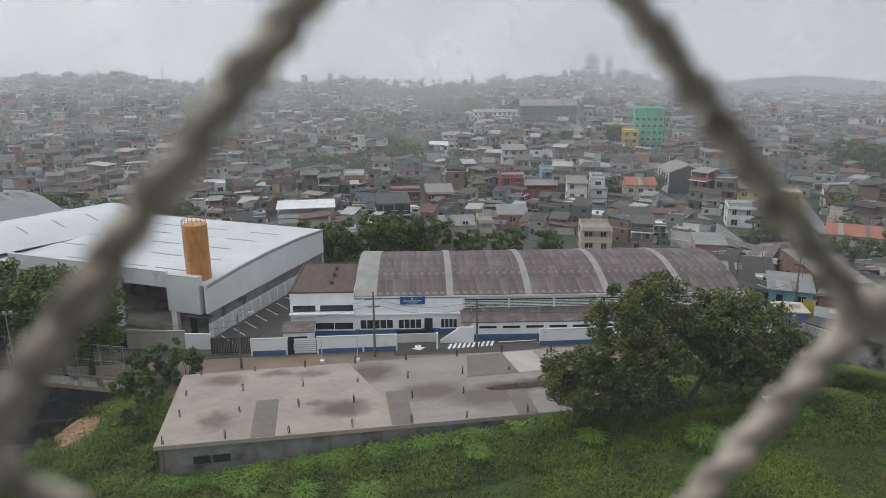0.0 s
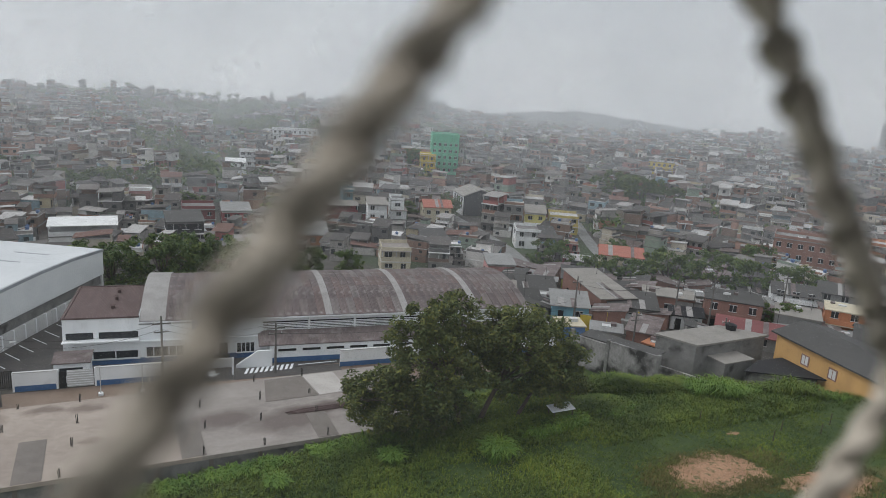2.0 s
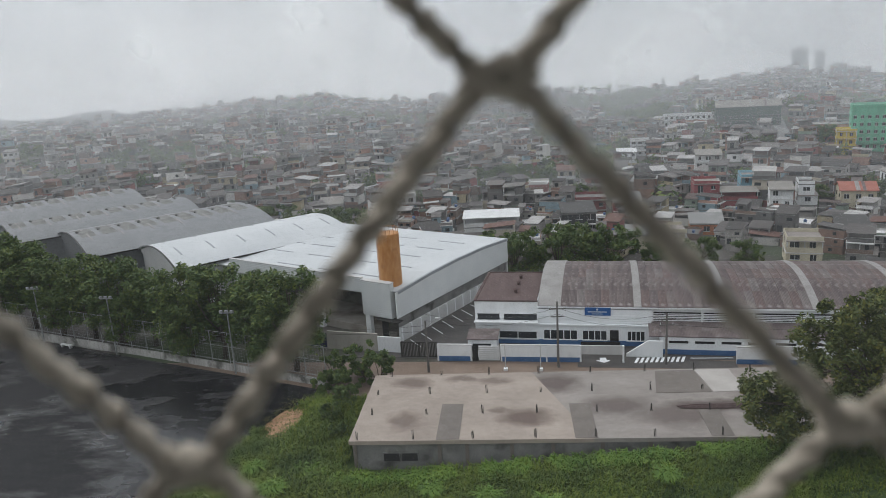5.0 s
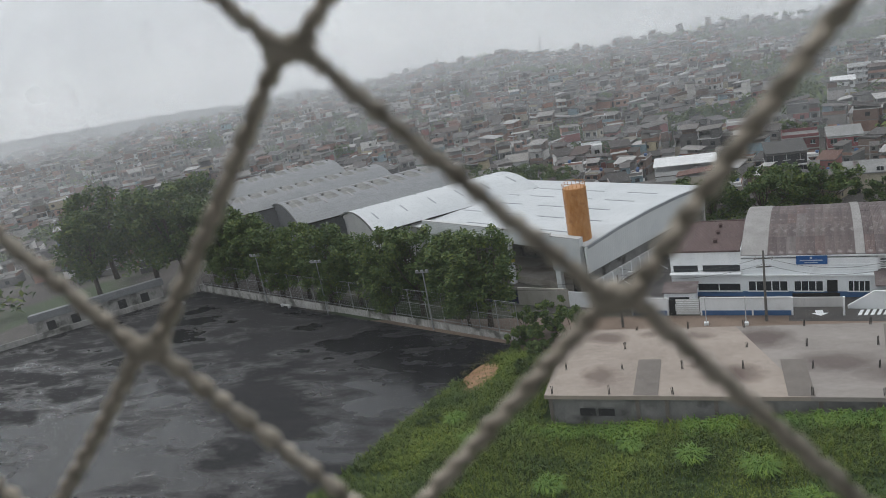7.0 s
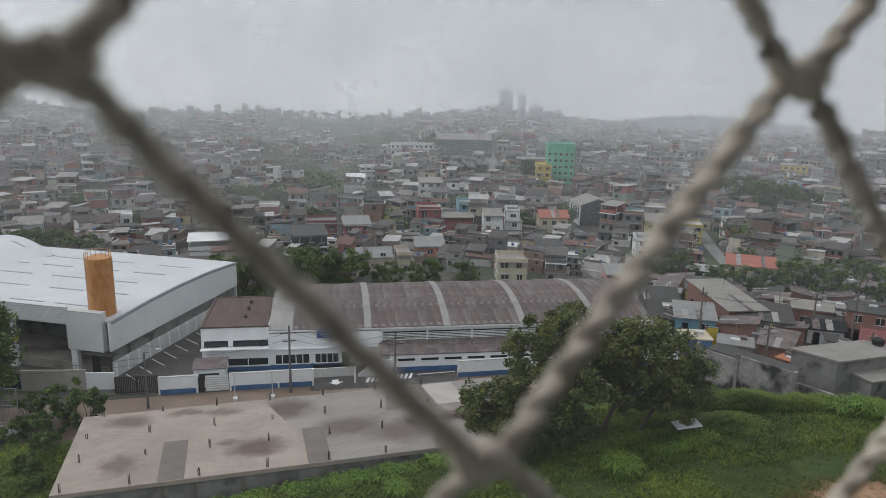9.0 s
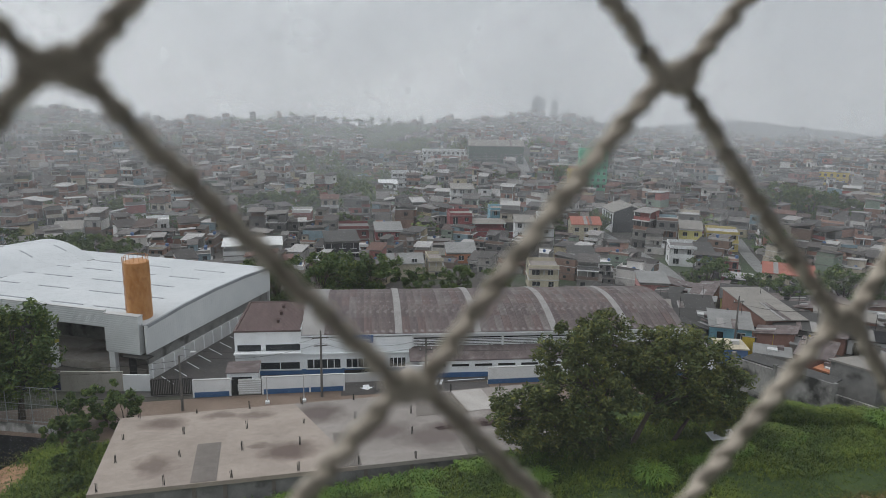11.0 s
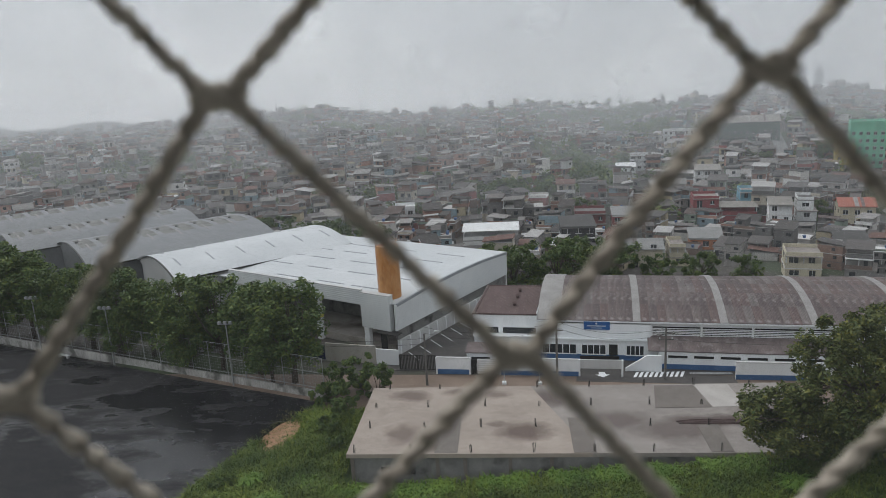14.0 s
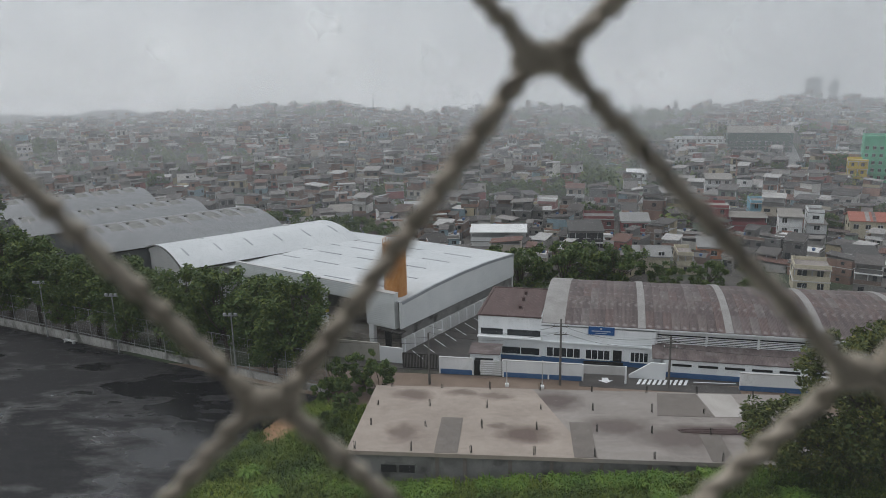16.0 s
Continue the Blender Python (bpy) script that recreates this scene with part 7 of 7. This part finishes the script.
# ---- drizzle haze: imitated by added translucent shells across the valley ----
def veil(r, alpha, seed):
    m = bpy.data.materials.new("haze_shell")
    m.use_nodes = True
    n, k = m.node_tree.nodes, m.node_tree.links
    n.remove(n["Principled BSDF"])
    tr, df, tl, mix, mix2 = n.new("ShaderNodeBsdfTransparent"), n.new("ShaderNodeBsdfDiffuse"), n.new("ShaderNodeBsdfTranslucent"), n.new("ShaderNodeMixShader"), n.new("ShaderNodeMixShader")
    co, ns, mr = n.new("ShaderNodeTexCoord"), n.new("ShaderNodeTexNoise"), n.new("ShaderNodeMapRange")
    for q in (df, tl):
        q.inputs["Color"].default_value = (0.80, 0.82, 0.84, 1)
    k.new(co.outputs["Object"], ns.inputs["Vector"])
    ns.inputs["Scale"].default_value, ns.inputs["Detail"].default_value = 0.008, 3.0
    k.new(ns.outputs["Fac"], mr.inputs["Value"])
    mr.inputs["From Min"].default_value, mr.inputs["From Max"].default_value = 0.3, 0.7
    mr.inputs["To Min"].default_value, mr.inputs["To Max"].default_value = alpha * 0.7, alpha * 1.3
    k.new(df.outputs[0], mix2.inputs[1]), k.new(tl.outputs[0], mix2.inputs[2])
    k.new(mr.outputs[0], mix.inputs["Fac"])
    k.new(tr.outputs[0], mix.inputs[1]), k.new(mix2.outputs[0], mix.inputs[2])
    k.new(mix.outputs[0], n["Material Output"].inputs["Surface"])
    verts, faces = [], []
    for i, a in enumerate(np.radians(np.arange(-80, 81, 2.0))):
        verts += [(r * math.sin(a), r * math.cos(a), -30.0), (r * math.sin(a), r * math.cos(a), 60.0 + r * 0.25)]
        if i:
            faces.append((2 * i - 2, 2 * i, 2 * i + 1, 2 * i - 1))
    ob = raw("mist", verts, faces, m, "added translucent shell imitating drizzle haze over the valley", "mist")
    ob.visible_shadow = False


# radius and opacity; the 27 m shell only lifts the dark tones behind it
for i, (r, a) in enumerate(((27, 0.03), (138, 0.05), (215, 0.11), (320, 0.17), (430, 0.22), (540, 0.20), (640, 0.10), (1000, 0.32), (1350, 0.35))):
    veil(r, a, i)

# ---- safety net before the open window, and the tower it hangs on ----
CELL, TALL, TURN = 0.0354, 0.0354 * 1.0278, 6.02
SHIFT = {(0, 0): (0.5, -0.9, 1.3), (-2, 0): (0.9, -0.6, -0.8), (-1, 1): (0.1, -0.8, 0.7), (1, 1): (-2.2, 0.9, 1.8), (2, 0): (0.5, -0.1, -0.8), (-3, 1): (0.2, -0.2, 0.3), (-4, 0): (1.9, -0.5, -0.9), (-5, 1): (-1.3, 2.1, 0.7), (-6, 0): (0.2, -0.8, -3.1), (-1, -1): (-0.2, 0.2, 0.2), (1, -1): (-0.5, 0.7, 0.5)}

net = thing("safety_net", "worn beige twisted rope safety net", "net", pose(0, 0, EYE, 0, 0, TURN))
rng = random.Random(21)
KN = {}
for u in range(-17, 16):
    for v in range(-11, 12):
        if (u + v) % 2 == 0:
            s = SHIFT.get((u, v)) or (rng.gauss(0, 0.8), rng.gauss(0, 0.6), rng.gauss(0, 0.8))
            KN[u, v] = Vector((u * CELL + s[0] / 1000, s[1] / 1000, v * TALL + s[2] / 1000))
RAD, OFF = 0.00105, 0.00050


def cord(a, b, seed):
    """Two strands twisted round one another, with a slight sag."""
    g = random.Random(seed)
    bm = bmesh.new()
    d = b - a
    side, back = Vector((0, 1, 0)), d.cross(Vector((0, 1, 0))).normalized()
    ph, bend = g.uniform(0, 6.28), g.gauss(0, 0.0006)
    turns = d.length / 0.0088
    for k in (0, math.pi):
        pts, rad = [], []
        for i in range(28):
            q = i / 27
            w = ph + k + q * turns * 2 * math.pi
            wob = 1 + 0.13 * math.sin(q * 23 + ph)
            pts.append(a + d * q + (side * math.cos(w) + back * math.sin(w)) * OFF * wob + back * bend * math.sin(q * math.pi))
            rad.append(RAD * (1 + 0.08 * g.uniform(-1, 1)))
        tube(bm, pts, rad, 8)
    return bm


def knot(c, seed):
    """A soft knot, wider than high: one lumpy body."""
    g = random.Random(seed)
    bm = bmesh.new()
    bmesh.ops.create_icosphere(bm, subdivisions=3, radius=1.0)
    ph = g.uniform(0, 6.28)
    for v in bm.verts:
        n = v.co.copy()
        lump = 1 + 0.13 * math.sin(n.x * 5.5 + n.z * 3.5 + ph) + 0.06 * math.sin(n.z * 9 - n.x * 6)
        v.co = c + Vector((n.x * 0.0038, n.y * 0.0021, n.z * 0.0022)) * lump
    return bm


for (u, v), c in KN.items():
    inner = -12 <= u <= 9 and -6 <= v <= 7
    if not inner:
        continue
    part("knot", knot(c, u * 31 + v), M["rope"], net, smooth_faces=True)
    for du in (-1, 1):
        o = KN.get((u + du, v + 1))
        if o and -12 <= u + du <= 9 and v < 7:
            part("cord", cord(c + Vector((du * 0.0018, 0, 0.0005)), o + Vector((-du * 0.0018, 0, -0.0005)), u * 57 + v * 13 + du), M["rope"], net, smooth_faces=True)

tower = thing("apartment_building", "unseen plain apartment building, balcony walls and ceiling added to shade the net", "building", pose(0, 0, 0, 0, 0, TURN))
part("body", bx(-7, -12, 1.5, 7, -0.05, 35.5), M["panel"], tower)
part("balcony_floor", bx(-7.1, -12.1, 35.5, 7.1, 0.06, 35.7), M["panel"], tower)
part("parapet", bx(-7.1, -0.1, 35.7, 7.1, 0.06, 36.55), M["panel"], tower)
# unseen walls and ceiling, added to keep light off the near side of the rope
part("back_wall", bx(-3.4, -2.4, 35.7, 3.4, -2.2, 38.4), M["panel"], tower)
for x in (-3.4, 3.2):
    part("side_wall", bx(x, -2.2, 35.7, x + 0.2, 0.06, 38.4), M["panel"], tower)
part("shading_ceiling", bx(-7.1, -12.1, 38.4, 7.1, 0.06, 38.6), M["panel"], tower)
part("upper_body", bx(-7, -12, 38.6, 7, -0.05, 46), M["panel"], tower)
FX0, FX1, FZ0, FZ1 = -12 * CELL, 9 * CELL, EYE - 6 * TALL, EYE + 7 * TALL
net_frame = thing("net_frame", "slim steel frame that holds the safety net", "frame", pose(0, 0, 0, 0, 0, TURN))
for x in (FX0, FX1):
    part("post", bx(x - 0.012, -0.012, 36.55, x + 0.012, 0.012, FZ1 + 0.012), M["steel"], net_frame)
for z in (FZ0, FZ1):
    part("rail", bx(FX0 + 0.012, -0.012, z - 0.012, FX1 - 0.012, 0.012, z + 0.012), M["steel"], net_frame)
